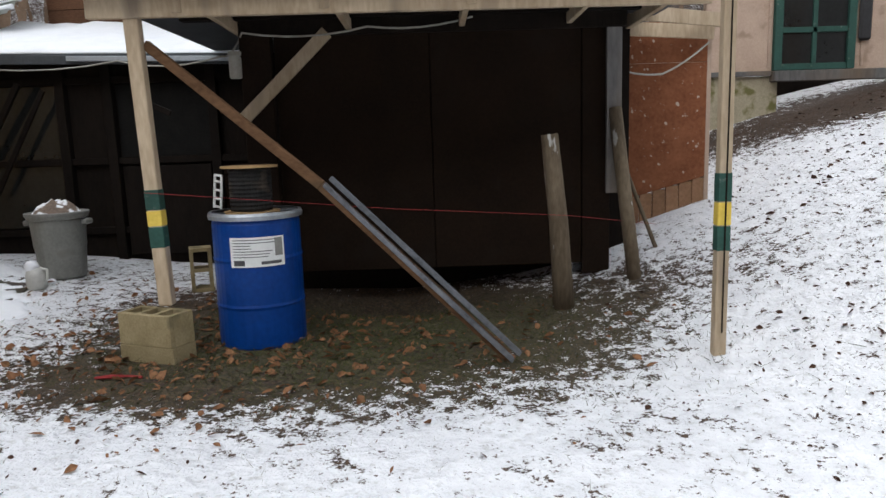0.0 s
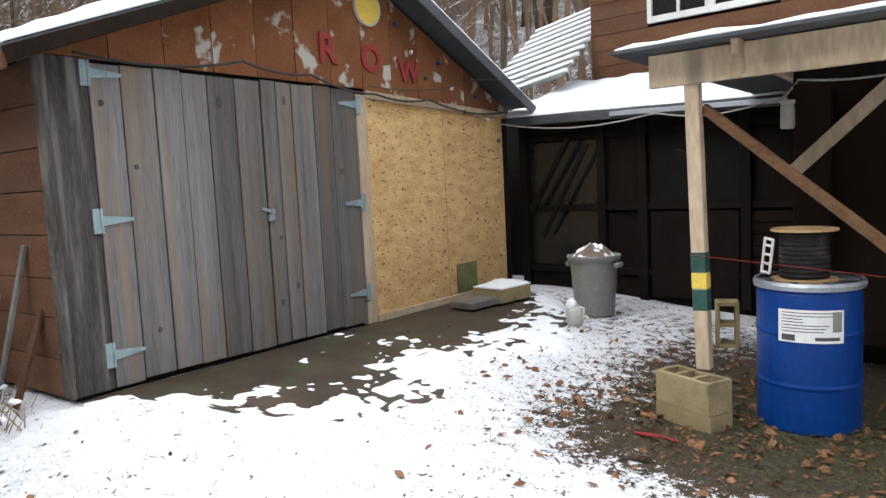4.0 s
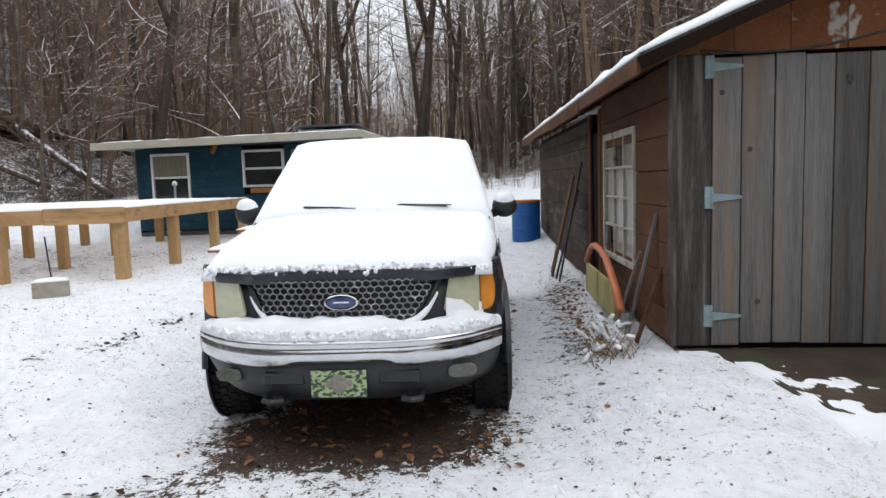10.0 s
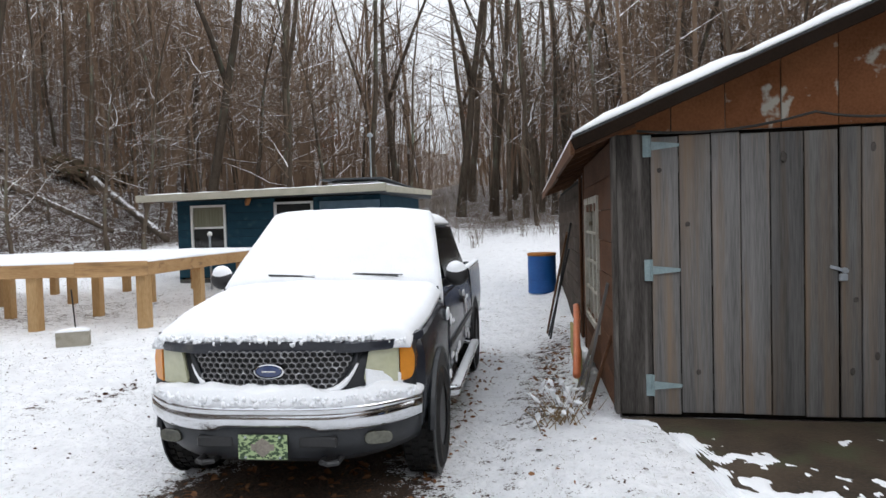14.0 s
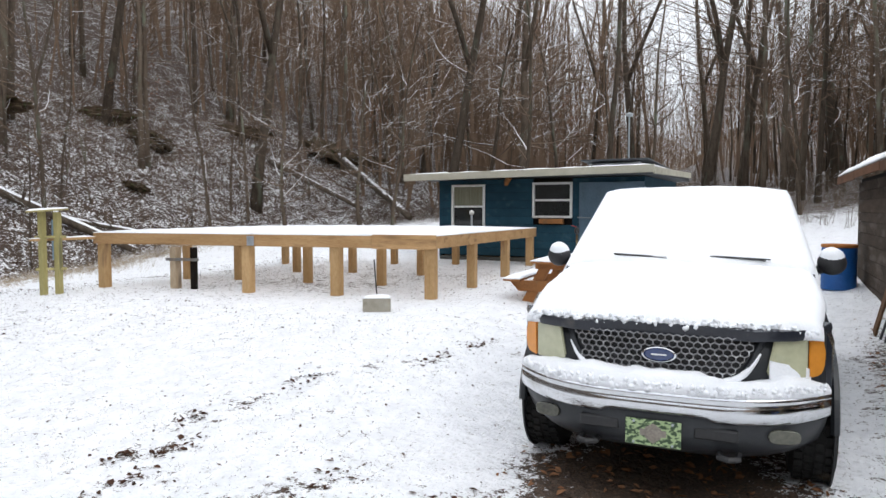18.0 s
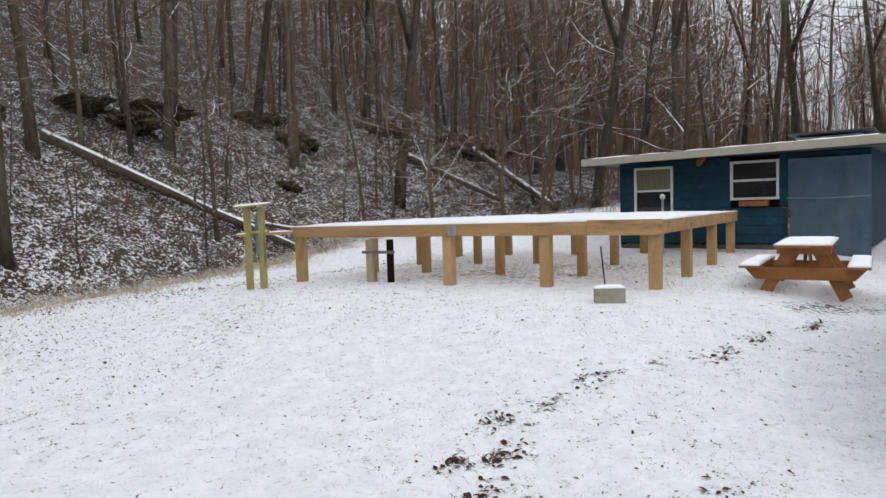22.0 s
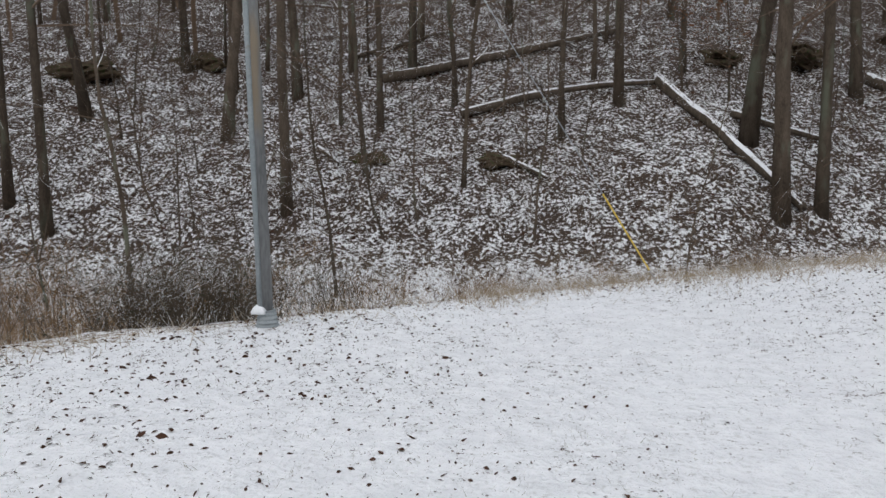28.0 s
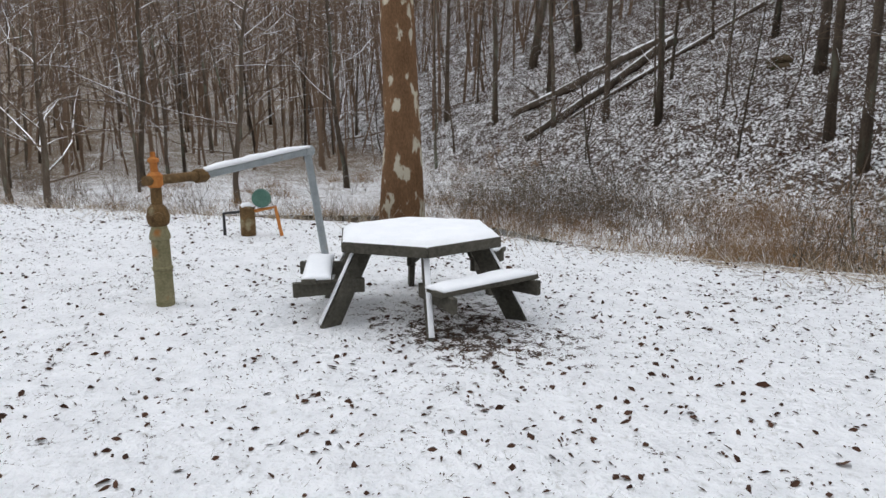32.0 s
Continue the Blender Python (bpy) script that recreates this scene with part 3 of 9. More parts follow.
n_patch, n_leaf, n_fine, n_lump = gnoise(0.9, 5), gnoise(10.5, 6, 0.68), gnoise(46, 4, 0.7), gnoise(19, 4, 0.65)
speck = gmath("ADD", gmath("MULTIPLY", n_leaf.outputs["Fac"], 0.55), gmath("MULTIPLY", n_fine.outputs["Fac"], 0.45))
speck = gmath("ADD", speck, gmath("MULTIPLY", gmath("SUBTRACT", n_patch.outputs["Fac"], 0.5), 0.17))
# on the wooded slope the litter shows through in broader clumps
n_clump, n_tuft = gnoise(1.6, 4, 0.6), gnoise(9.5, 5, 0.70)
litter_speck = gmath("ADD", gmath("MULTIPLY", n_tuft.outputs["Fac"], 0.75), gmath("MULTIPLY", n_clump.outputs["Fac"], 0.25))
speck = gmath("ADD", gmath("MULTIPLY", speck, gmath("SUBTRACT", 1.0, at.outputs["Alpha"])), gmath("MULTIPLY", litter_speck, at.outputs["Alpha"]))
thr = gmath("MULTIPLY_ADD", sep.outputs["Red"], 0.40, 0.22)
bare = gn.new("ShaderNodeMapRange")
bare.interpolation_type = "SMOOTHSTEP"
gl.new(gmath("SUBTRACT", speck, thr), bare.inputs["Value"])
bare.inputs["From Min"].default_value, bare.inputs["From Max"].default_value = -0.010, 0.014
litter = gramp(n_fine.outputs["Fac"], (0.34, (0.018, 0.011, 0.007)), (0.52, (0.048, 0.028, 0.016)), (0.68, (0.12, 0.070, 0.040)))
drygrass = gramp(n_fine.outputs["Fac"], (0.30, (0.17, 0.12, 0.075)), (0.70, (0.40, 0.31, 0.20)))
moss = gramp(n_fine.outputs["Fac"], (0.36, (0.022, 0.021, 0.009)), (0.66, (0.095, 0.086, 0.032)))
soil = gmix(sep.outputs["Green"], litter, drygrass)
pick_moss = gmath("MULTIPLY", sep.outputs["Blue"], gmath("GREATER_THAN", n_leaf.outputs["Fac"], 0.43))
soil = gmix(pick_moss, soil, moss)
n_mid = gnoise(4.5, 4, 0.6)
# grey in the small dips: thin snow, plus shading put into the colour
white = gramp(n_lump.outputs["Fac"], (0.30, (0.90, 0.905, 0.92)), (0.57, (0.86, 0.87, 0.89)), (0.74, (0.62, 0.615, 0.60)))
# broad hollows are dimmed in the colour, as relief alone shades too little
hollow_shade = gn.new("ShaderNodeMix")
hollow_shade.data_type, hollow_shade.blend_type = "RGBA", "MULTIPLY"
hollow_shade.inputs["Factor"].default_value = 1.0
gl.new(white, hollow_shade.inputs["A"])
gl.new(gramp(n_mid.outputs["Fac"], (0.34, (0.90, 0.903, 0.907)), (0.60, (1.0, 1.0, 1.0))), hollow_shade.inputs["B"])
gl.new(gmix(bare.outputs["Result"], hollow_shade.outputs["Result"], soil), gb.inputs["Base Color"])
gb.inputs["Roughness"].default_value = 0.8
bmp = gn.new("ShaderNodeBump")
bmp.inputs["Strength"].default_value, bmp.inputs["Distance"].default_value = 0.7, 0.06
gl.new(gmath("SUBTRACT", gmath("MULTIPLY_ADD", n_lump.outputs["Fac"], -1.1, gmath("MULTIPLY_ADD", n_mid.outputs["Fac"], 3.0, gmath("MULTIPLY", n_fine.outputs["Fac"], -0.35))), gmath("MULTIPLY", bare.outputs["Result"], 0.22)), bmp.inputs["Height"])
gl.new(bmp.outputs["Normal"], gb.inputs["Normal"])
me.materials.append(gm)
ground = tagged(new("ground", me), "thin snow over leaf litter and grass, sloping to a creek", "ground", kind="structure")

# ---- the shed with the plank doors ----
SX = -4.19          # plane of its front wall
SIDE = 0.060        # its side wall drifts this much in y for each metre back


def wall_y(x):
    return 2.44 + SIDE * (x - SX)


shed = thing("shed", "old brown shed with grey plank doors under a snowy roof", "shed")
BASE = 0.33
SHED_BACK = -14.2
# framed shell behind the cladding
b = B()
box(b, (SX - 0.16, 2.55, BASE), (SX - 0.04, 7.70, 2.60))
box(b, (SHED_BACK, 7.60, BASE), (SX - 0.16, 7.72, 2.60))
box(b, (SHED_BACK, 1.95, BASE), (SHED_BACK + 0.12, 7.6, 2.4))
part("inner_wall", b, DARK_WOOD, shed)
# gable boards, each upright
PEAK_Y, PEAK_Z, LOW_Y, LOW_Z, HI_Y, HI_Z = 5.20, 3.80, 2.20, 2.60, 7.86, 2.54


def rake(y):
    return LOW_Z + (PEAK_Z - LOW_Z) * (y - LOW_Y) / (PEAK_Y - LOW_Y) if y < PEAK_Y else HI_Z + (PEAK_Z - HI_Z) * (HI_Y - y) / (HI_Y - PEAK_Y)


y = 2.46
k = 0
while y < 7.70:
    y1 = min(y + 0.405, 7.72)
    b = B()
    low = 2.60 - 0.02 * (y > 5.2) - 0.055 * max(0, y - 5.2)
    pts = [(y + 0.003, low), (y1 - 0.003, low), (y1 - 0.003, rake(y1) - 0.05)]
    if y < PEAK_Y < y1:
        pts.append((PEAK_Y, rake(PEAK_Y) - 0.05))
    pts.append((y + 0.003, rake(y) - 0.05))
    prism(b, pts, 0.018, Matrix(((0, 0, 1, SX - 0.02 + 0.003 * (k % 2)), (1, 0, 0, 0), (0, 1, 0, 0), (0, 0, 0, 1))), 0.002)
    part("gable_board", b, GABLE_BOARD, shed)
    y, k = y1, k + 1
# corner post and plank doors
random.seed(11)
b = B()
box(b, (SX - 0.06, 2.44, 0.36), (SX + 0.012, 2.70, 2.60), 0.006)
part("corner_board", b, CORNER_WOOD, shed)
edges = [2.70]
while edges[-1] < 5.10:
    edges.append(edges[-1] + random.choice((0.135, 0.16, 0.19, 0.215, 0.24)))
edges[-1] = 5.15
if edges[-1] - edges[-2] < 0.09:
    edges.pop(-2)
split = min(edges, key=lambda v: abs(v - 3.98))
leaves = {}
for tag in (0, 1):
    leaves[tag] = thing("plank_door", "weathered grey plank door with strap hinges", "door", "plank doors of the shed")
    leaves[tag].parent = shed
    del leaves[tag]["category"]
for a, c in zip(edges, edges[1:]):
    b = B()
    gap = 0.006 if abs(a - split) > 0.01 else 0.016
    box(b, (-0.014, a + gap, 0.375 + random.uniform(-0.01, 0.012)), (0.014, c - 0.003, 2.575 + random.uniform(-0.012, 0.006)), 0.004)
    o = part("plank", b, OLD_WOOD, leaves[0 if c <= split + 0.01 else 1])
    o.location.x = SX + 0.012 + random.uniform(-0.006, 0.006)
KNOT = surface("dark_wood_knot", (0.050, 0.044, 0.040), (0.110, 0.098, 0.088), 0.9, 30, 90, 0.4)
for k in range(10):
    a, c = random.choice(list(zip(edges, edges[1:])))
    b = B()
    turned(b, [(0.0005, 0.001), (0.010, 0.0016), (0.017, 0.0008), (0.019, -0.002)], 12)
    o = part("knot", b, KNOT, leaves[0 if c <= split + 0.01 else 1])
    o.matrix_basis = Matrix.Translation((SX + 0.0325, random.uniform(a + 0.04, c - 0.04), random.uniform(0.5, 2.45))) @ pose(0, 0, 0, 0, 90, 0) @ Matrix.Diagonal((random.uniform(1.0, 2.2), 1, 1, 1))
for zz in (0.62, 1.45, 2.35):
    for tag, (a, c) in ((0, (2.72, split - 0.04)), (1, (split + 0.04, 5.13))):
        b = B()
        box(b, (SX - 0.045, a, zz - 0.06), (SX - 0.006, c, zz + 0.06), 0.004)
        part("ledge", b, OLD_WOOD, leaves[tag])


def strap(y0, zz, sign, material):
    """A tapered strap hinge with its plate."""
    b = B()
    prism(b, [(0, -0.035), (0.22, -0.012), (0.22, 0.012), (0, 0.035)], 0.006, Matrix(((0, 0, 1, SX + 0.03), (sign, 0, 0, y0), (0, 1, 0, zz), (0, 0, 0, 1))))
    box(b, (SX + 0.014, y0 - 0.055 * (sign > 0), zz - 0.085), (SX + 0.032, y0 + 0.055 * (sign < 0), zz + 0.085), 0.002)
    tube(b, [(SX + 0.034, y0, zz - 0.085), (SX + 0.034, y0, zz + 0.085)], 0.010, 8)
    for q in (0.05, 0.12, 0.18):
        tube(b, [(SX + 0.034, y0 + sign * q, zz), (SX + 0.041, y0 + sign * q, zz)], 0.008, 6)
    return part("hinge", b, material, leaves[0 if sign > 0 else 1], "blue-grey steel strap hinge")


for zz in (0.60, 1.52, 2.50):
    strap(2.70, zz, 1, HINGE)
for zz in (0.66, 1.52, 2.44):
    strap(5.155, zz, -1, HINGE)
b = B()
tube(b, [(SX + 0.03, 4.10, 1.50), (SX + 0.055, 4.10, 1.50)], 0.022, 10)
box(b, (SX + 0.028, 4.06, 1.42), (SX + 0.055, 4.12, 1.475), 0.006)
beam(b, (SX + 0.036, 4.0, 1.53), (SX + 0.036, 4.13, 1.49), 0.012, 0.025, 0.002)
part("hasp", b, STEEL, leaves[1], "small grey hasp and padlock")
# the jamb between the doors and the panel, the panel itself, trim
b = B()
box(b, (SX - 0.05, 5.165, 0.34), (SX + 0.016, 5.305, 2.54), 0.006)
part("jamb", b, PALE_WOOD, shed, "pale bare timber jamb")
for y0, y1 in ((5.31, 6.49), (6.496, 7.66)):
    b = B()
    prism(b, [(y0, 0.40), (y1, 0.40), (y1, 2.52 - 0.035 * (y1 - 5.31)), (y0, 2.52 - 0.035 * (y0 - 5.31))], 0.014, Matrix(((0, 0, 1, SX - 0.02), (1, 0, 0, 0), (0, 1, 0, 0), (0, 0, 0, 1))), 0.002)
    part("board_panel", b, OSB, shed, "yellow-painted strand board")
b = B()
beam(b, (SX + 0.012, 5.30, 2.545), (SX + 0.012, 7.70, 2.455), 0.03, 0.075, 0.003, (0, 0, 1))
part("trim_strip", b, PALE_WOOD, shed)
b = B()
box(b, (SX - 0.03, 5.31, 0.33), (SX + 0.02, 7.66, 0.41), 0.004)
part("sill_board", b, PALE_WOOD, shed)
b = B()
box(b, (SX - 0.06, 7.66, 0.33), (SX + 0.004, 7.76, 2.46), 0.006)
part("corner_board", b, DARK_WOOD, shed)
b = B()
box(b, (SX - 0.003, 6.62, 0.43), (SX + 0.012, 7.0, 0.75), 0.003)
part("vent_patch", b, surface("mossy_green_board", (0.10, 0.11, 0.045), (0.19, 0.19, 0.09), 0.9, 8, 50, 0.3), shed, "mossy green square patch")
# letters on the gable, a disc and a loose cable
def glyph(ch, y, zz, size):
    cu = bpy.data.curves.new("letter", "FONT")
    cu.body, cu.size, cu.extrude, cu.offset = ch, size, 0.008, 0.009
    tmp = bpy.data.objects.new("letter", cu)
    scene.collection.objects.link(tmp)
    mesh = bpy.data.meshes.new_from_object(tmp.evaluated_get(bpy.context.evaluated_depsgraph_get()))
    bpy.data.objects.remove(tmp)
    mesh.materials.clear()
    mesh.materials.append(RED_PAINT)
    o = new("letter", mesh)
    o.parent = shed
    o.matrix_basis = Matrix(((0, 0, 1, SX + 0.012), (1, 0, 0, y), (0, 1, 0, zz), (0, 0, 0, 1)))
    o["label"] = "dull red letter " + ch
    return o


glyph("R", 4.74, 2.80, 0.36)
glyph("O", 5.27, 2.78, 0.34)
glyph("W", 5.80, 2.72, 0.30)
disc = thing("wall_disc", "round yellow painted disc fixed to the gable", "sign")
b = B()
turned(b, [(0.005, 0.03), (0.15, 0.03), (0.165, 0.02), (0.165, 0.0)], 28)
part("face", b, YELLOW_PAINT, disc, smooth=False)
b = B()
turned(b, [(0.150, 0.028), (0.168, 0.036), (0.175, 0.02), (0.170, 0.0)], 28, closed=False)
part("rim", b, CREAM, disc)
disc.matrix_basis = Matrix(((0, 0, 1, SX + 0.005), (1, 0, 0, 5.38), (0, 1, 0, 3.36), (0, 0, 0, 1)))
# side wall: wide boards, window, dark doorway, older back stretch darkened for eave shade
random.seed(5)


def on_side(u, zz, out=0.0):
    """A point on the side wall, u metres back from the corner."""
    x = SX - u
    return Vector((x, wall_y(x) - out, zz))


side_m = Matrix.Translation((SX, 2.44, 0)) @ pose(0, 0, 0, 0, 0, 180 + math.degrees(math.atan(SIDE)))
side = thing("side_wall", "faded brown board wall of the shed", "wall")
del side["category"]
side.parent = shed
side.matrix_basis = side_m      # x runs back along the wall, -y... outwards is +y


def side_board(u0, u1, z0, z1, material, thick=0.02, name="board", parent=None):
    b = B()
    box(b, (u0, 0.0, z0), (u1, thick, z1), 0.003)
    return part(name, b, material, parent or side)


zs = [0.36, 0.62, 0.90, 1.16, 1.45, 1.74, 2.02, 2.30, 2.58]
for z0, z1 in zip(zs, zs[1:]):
    top = z1 - 0.006
    if z1 <= 0.91 or z0 >= 2.02:
        side_board(0.02, 2.9, z0, top, BROWN_BOARD, 0.02 + random.uniform(0, 0.006))
    else:
        side_board(0.02, 1.22, z0, top, BROWN_BOARD, 0.02 + random.uniform(0, 0.006))
        side_board(2.62, 2.9, z0, top, BROWN_BOARD, 0.02 + random.uniform(0, 0.006))
side_board(-0.02, 0.10, 0.36, 2.6, CORNER_WOOD, 0.035, "corner_board")
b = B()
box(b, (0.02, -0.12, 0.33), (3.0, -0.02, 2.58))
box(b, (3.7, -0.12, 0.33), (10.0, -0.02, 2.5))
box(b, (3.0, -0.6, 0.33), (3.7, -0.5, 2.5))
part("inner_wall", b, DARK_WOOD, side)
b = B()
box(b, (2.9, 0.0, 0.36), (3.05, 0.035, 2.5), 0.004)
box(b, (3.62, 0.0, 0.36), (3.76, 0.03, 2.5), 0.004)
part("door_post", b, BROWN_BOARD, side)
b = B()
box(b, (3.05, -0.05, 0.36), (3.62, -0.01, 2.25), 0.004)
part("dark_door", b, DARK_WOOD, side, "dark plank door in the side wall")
z0 = 0.36
while z0 < 2.35:
    z1 = z0 + random.choice((0.17, 0.21, 0.24))
    side_board(3.76, 10.0, z0, min(z1, 2.5) - 0.006, BACK_BOARD, 0.018 + random.uniform(0, 0.008))
    z0 = z1
# the twelve-paned window
win = thing("sash_window", "white-painted window with twelve small dusty panes", "window")
del win["category"]
win.parent = shed
win.matrix_basis = side_m
W0, W1, WZ0, WZ1 = 1.24, 2.60, 0.86, 2.10
b = B()
for lo, hi in (((W0 - 0.05, 0.0, WZ0 - 0.06), (W1 + 0.05, 0.05, WZ0)), ((W0 - 0.05, 0.0, WZ1), (W1 + 0.05, 0.05, WZ1 + 0.07)), ((W0 - 0.05, 0.0, WZ0), (W0, 0.05, WZ1)), ((W1, 0.0, WZ0), (W1 + 0.05, 0.05, WZ1))):
    box(b, lo, hi, 0.004)
part("frame", b, DINGY_PAINT, win)
for i in (1, 2):
    b = B()
    u = W0 + (W1 - W0) * i / 3
    box(b, (u - 0.016, 0.004, WZ0), (u + 0.016, 0.036, WZ1), 0.003)
    part("glazing_bar", b, DINGY_PAINT, win)
for j in (1, 2, 3):
    b = B()
    zz = WZ0 + (WZ1 - WZ0) * j / 4
    box(b, (W0, 0.006, zz - 0.014), (W1, 0.034, zz + 0.014), 0.003)
    part("glazing_bar", b, DINGY_PAINT, win)
for i in range(3):
    for j in range(4):
        b = B()
        a0, a1 = W0 + (W1 - W0) * i / 3 + 0.014, W0 + (W1 - W0) * (i + 1) / 3 - 0.014
        c0, c1 = WZ0 + (WZ1 - WZ0) * j / 4 + 0.012, WZ0 + (WZ1 - WZ0) * (j + 1) / 4 - 0.012
        box(b, (a0, 0.010, c0), (a1, 0.014, c1))
        part("pane", b, WINDOW_GLASS if (i, j) in ((1, 3), (2, 0)) else SCREEN_GLASS, win)
# roof: two slopes, fascia, snow
roof = thing("shed_roof", "snow-covered tin roof with brown fascia boards", "roof")
del roof["category"]
roof.parent = shed
FRONT = -3.84


def roof_pt(u, v, z):
    """u from the front edge back, v from the low eave to the peak."""
    x = FRONT + (SHED_BACK - 0.3 - FRONT) * u
    shift = SIDE * (x - SX) * (1 - v)
    return (x, LOW_Y - 0.12 + shift + (PEAK_Y - LOW_Y + 0.12) * v, LOW_Z - 0.05 + (PEAK_Z - LOW_Z + 0.05) * v + z)


def slope_slab(fn, lift, thick):
    b = B()
    c = [fn(0, 0, lift), fn(1, 0, lift), fn(1, 1, lift), fn(0, 1, lift)]
    lo = [b.verts.new(p) for p in c]
    hi = [b.verts.new((p[0], p[1], p[2] + thick)) for p in c]
    b.faces.new(lo[::-1])
    b.faces.new(hi)
    for i in range(4):
        j = (i + 1) % 4
        b.faces.new((lo[i], lo[j], hi[j], hi[i]))
    return b


def roof_pt2(u, v, z):
    x = FRONT + (SHED_BACK - 0.3 - FRONT) * u
    return (x, HI_Y - (HI_Y - PEAK_Y) * v, HI_Z + (PEAK_Z - HI_Z) * v + z)


part("slope", slope_slab(roof_pt, 0.0, 0.025), DARK_ROOF, roof)
part("slope", slope_slab(roof_pt2, 0.0, 0.025), DARK_ROOF, roof)
b = B()
blanket(b, lambda u, v: roof_pt(u, v, 0.026), 60, 24, 0.085, 0.5, 3.0, 0.02)
part("snow_cover", b, SNOW, roof, "even cover of fresh snow", smooth=True)
b = B()
blanket(b, lambda u, v: roof_pt2(u, v, 0.026), 50, 16, 0.05, 0.5, 7.0, 0.02)
part("snow_cover", b, SNOW, roof, "even cover of fresh snow", smooth=True)
b = B()
beam(b, roof_pt(0, 0, -0.045), roof_pt(0, 1, -0.045), 0.03, 0.09, 0.004)
part("fascia", b, DARK_BROWN, roof)
b = B()
beam(b, roof_pt2(0, 0, -0.05), roof_pt2(0, 1, -0.05), 0.03, 0.12, 0.004)
part("fascia", b, DARK_ROOF, roof)
for k in range(4):
    b = B()
    beam(b, roof_pt(k / 4 + 0.002, 0, -0.06 - 0.01 * (k % 2)), roof_pt((k + 1) / 4 - 0.002, 0, -0.06 - 0.014 * (k % 2)), 0.03, 0.12 + 0.02 * (k % 2), 0.004)
    part("fascia", b, BROWN_BOARD, roof)
for k in range(14):
    b = B()
    u = 0.03 + k * 0.072
    beam(b, roof_pt(u, 0.0, -0.05), roof_pt(u, 0.16, -0.05), 0.04, 0.085, 0.003)
    part("rafter_end", b, BROWN_BOARD, roof)
# concrete apron before the doors, with patches of snow on it
slab = tagged(new("pavement", bpy.data.meshes.new("pavement")), "wet brown concrete apron with melting snow patches", "pavement", kind="structure")
b = B()


def apron_x(y):
    """Its worn outer edge."""
    return float(np.interp(y, [2.4, 2.7, 2.85, 3.05, 3.4, 4.0, 4.6, 5.3, 5.8, 6.5, 7.3, 7.6], [-4.12, -4.0, -3.5, -2.75, -2.45, -2.4, -2.75, -2.65, -2.45, -2.75, -3.4, -4.0])) + 0.05 * math.sin(y * 5)


rows = []
for i in range(60):
    y = 2.45 + 5.1 * i / 59
    row = []
    for j in range(19):
        x = -4.16 + (apron_x(y) + 4.16) * j / 18
        row.append((x, y, ground_z(x, y) + 0.022 - 0.012 * (j / 18) ** 3))
    rows.append(row)
top = [[b.verts.new(p) for p in r] for r in rows]
low = [[b.verts.new((p[0], p[1], p[2] - 0.12)) for p in r] for r in rows]
for i in range(59):
    for j in range(18):
        b.faces.new((top[i][j], top[i][j + 1], top[i + 1][j + 1], top[i + 1][j]))
    b.faces.new((top[i][18], low[i][18], low[i + 1][18], top[i + 1][18]))
bmesh.ops.recalc_face_normals(b, faces=b.faces[:])
b.to_mesh(slab.data)
b.free()
slab.data.materials.append(SLAB)
random.seed(14)
melt = thing("snow_patches", "thin melting snow patches on the concrete", "snow", kind="stuff")
b = B()
N_U, N_V = 130, 190
lying = []
for i in range(N_V):
    y = 2.45 + 5.2 * i / (N_V - 1)
    row = []
    for j in range(N_U):
        u = 1.22 * j / (N_U - 1)
        x = -4.13 + (apron_x(y) + 4.13) * u
        h = 0.75 * noise.noise((x * 2.3, y * 1.5, 9.0)) + 0.85 * noise.noise((x * 5, y * 5, 2.0)) + 0.70 * noise.noise((x * 13, y * 13, 5.0))
        h += 1.5 * (min(u, 0.95) - 0.77) - 4.5 * max(0.0, u - 1.02) + 0.30 * math.exp(-((y - 4.75) / 0.30) ** 2) - 0.15 * math.exp(-((y - 6.0) / 0.6) ** 2)
        row.append((x, y, ground_z(x, y) + 0.004 + 0.014 * (1 - step(0.95, 1.1, u)), h))
    lying.append(row)
known = {}


def snow_point(i, j):
    if (i, j) not in known:
        x, y, z, h = lying[i][j]
        known[i, j] = b.verts.new((x, y, z + 0.022 * min(max(h, 0.0), 0.5) ** 0.5 - (0.014 if h <= 0 else 0.0)))
    return known[i, j]


for i in range(N_V - 1):
    for j in range(N_U - 1):
        if max(lying[i + p][j + q][3] for p in (0, 1) for q in (0, 1)) > 0.0:
            b.faces.new((snow_point(i, j), snow_point(i, j + 1), snow_point(i + 1, j + 1), snow_point(i + 1, j)))
part("patch", b, SNOW, melt, smooth=True)
# ---- pickup truck under snow; x runs forward from the bumper, z up from the ground ----
TRUCK_M = Matrix.Translation((-2.46, 0.19, 0.13)) @ pose(0, 0, 0, 0, 0, 3.7)
truck = thing("pickup_truck", "dark pickup truck thickly covered with fresh snow", "truck", m=TRUCK_M)


def loft(stations, closed_ends=True):
    """A skin through cross sections: each is (x, [(y, z), ...]) for the left half from the bottom to the middle of the top."""
    b = B()
    rows = []
    for x, half in stations:
        full = [(y, z) for y, z in half] + [(-y, z) for y, z in reversed(half) if abs(y) > 1e-6]
        rows.append([b.verts.new((x, y, z)) for y, z in full])
    n = len(rows[0])
    for r0, r1 in zip(rows, rows[1:]):
        for k in range(n):
            b.faces.new((r0[k], r0[(k + 1) % n], r1[(k + 1) % n], r1[k]))
    if closed_ends:
        b.faces.new(rows[0])
        b.faces.new(rows[-1][::-1])
    bmesh.ops.recalc_face_normals(b, faces=b.faces[:])
    return b


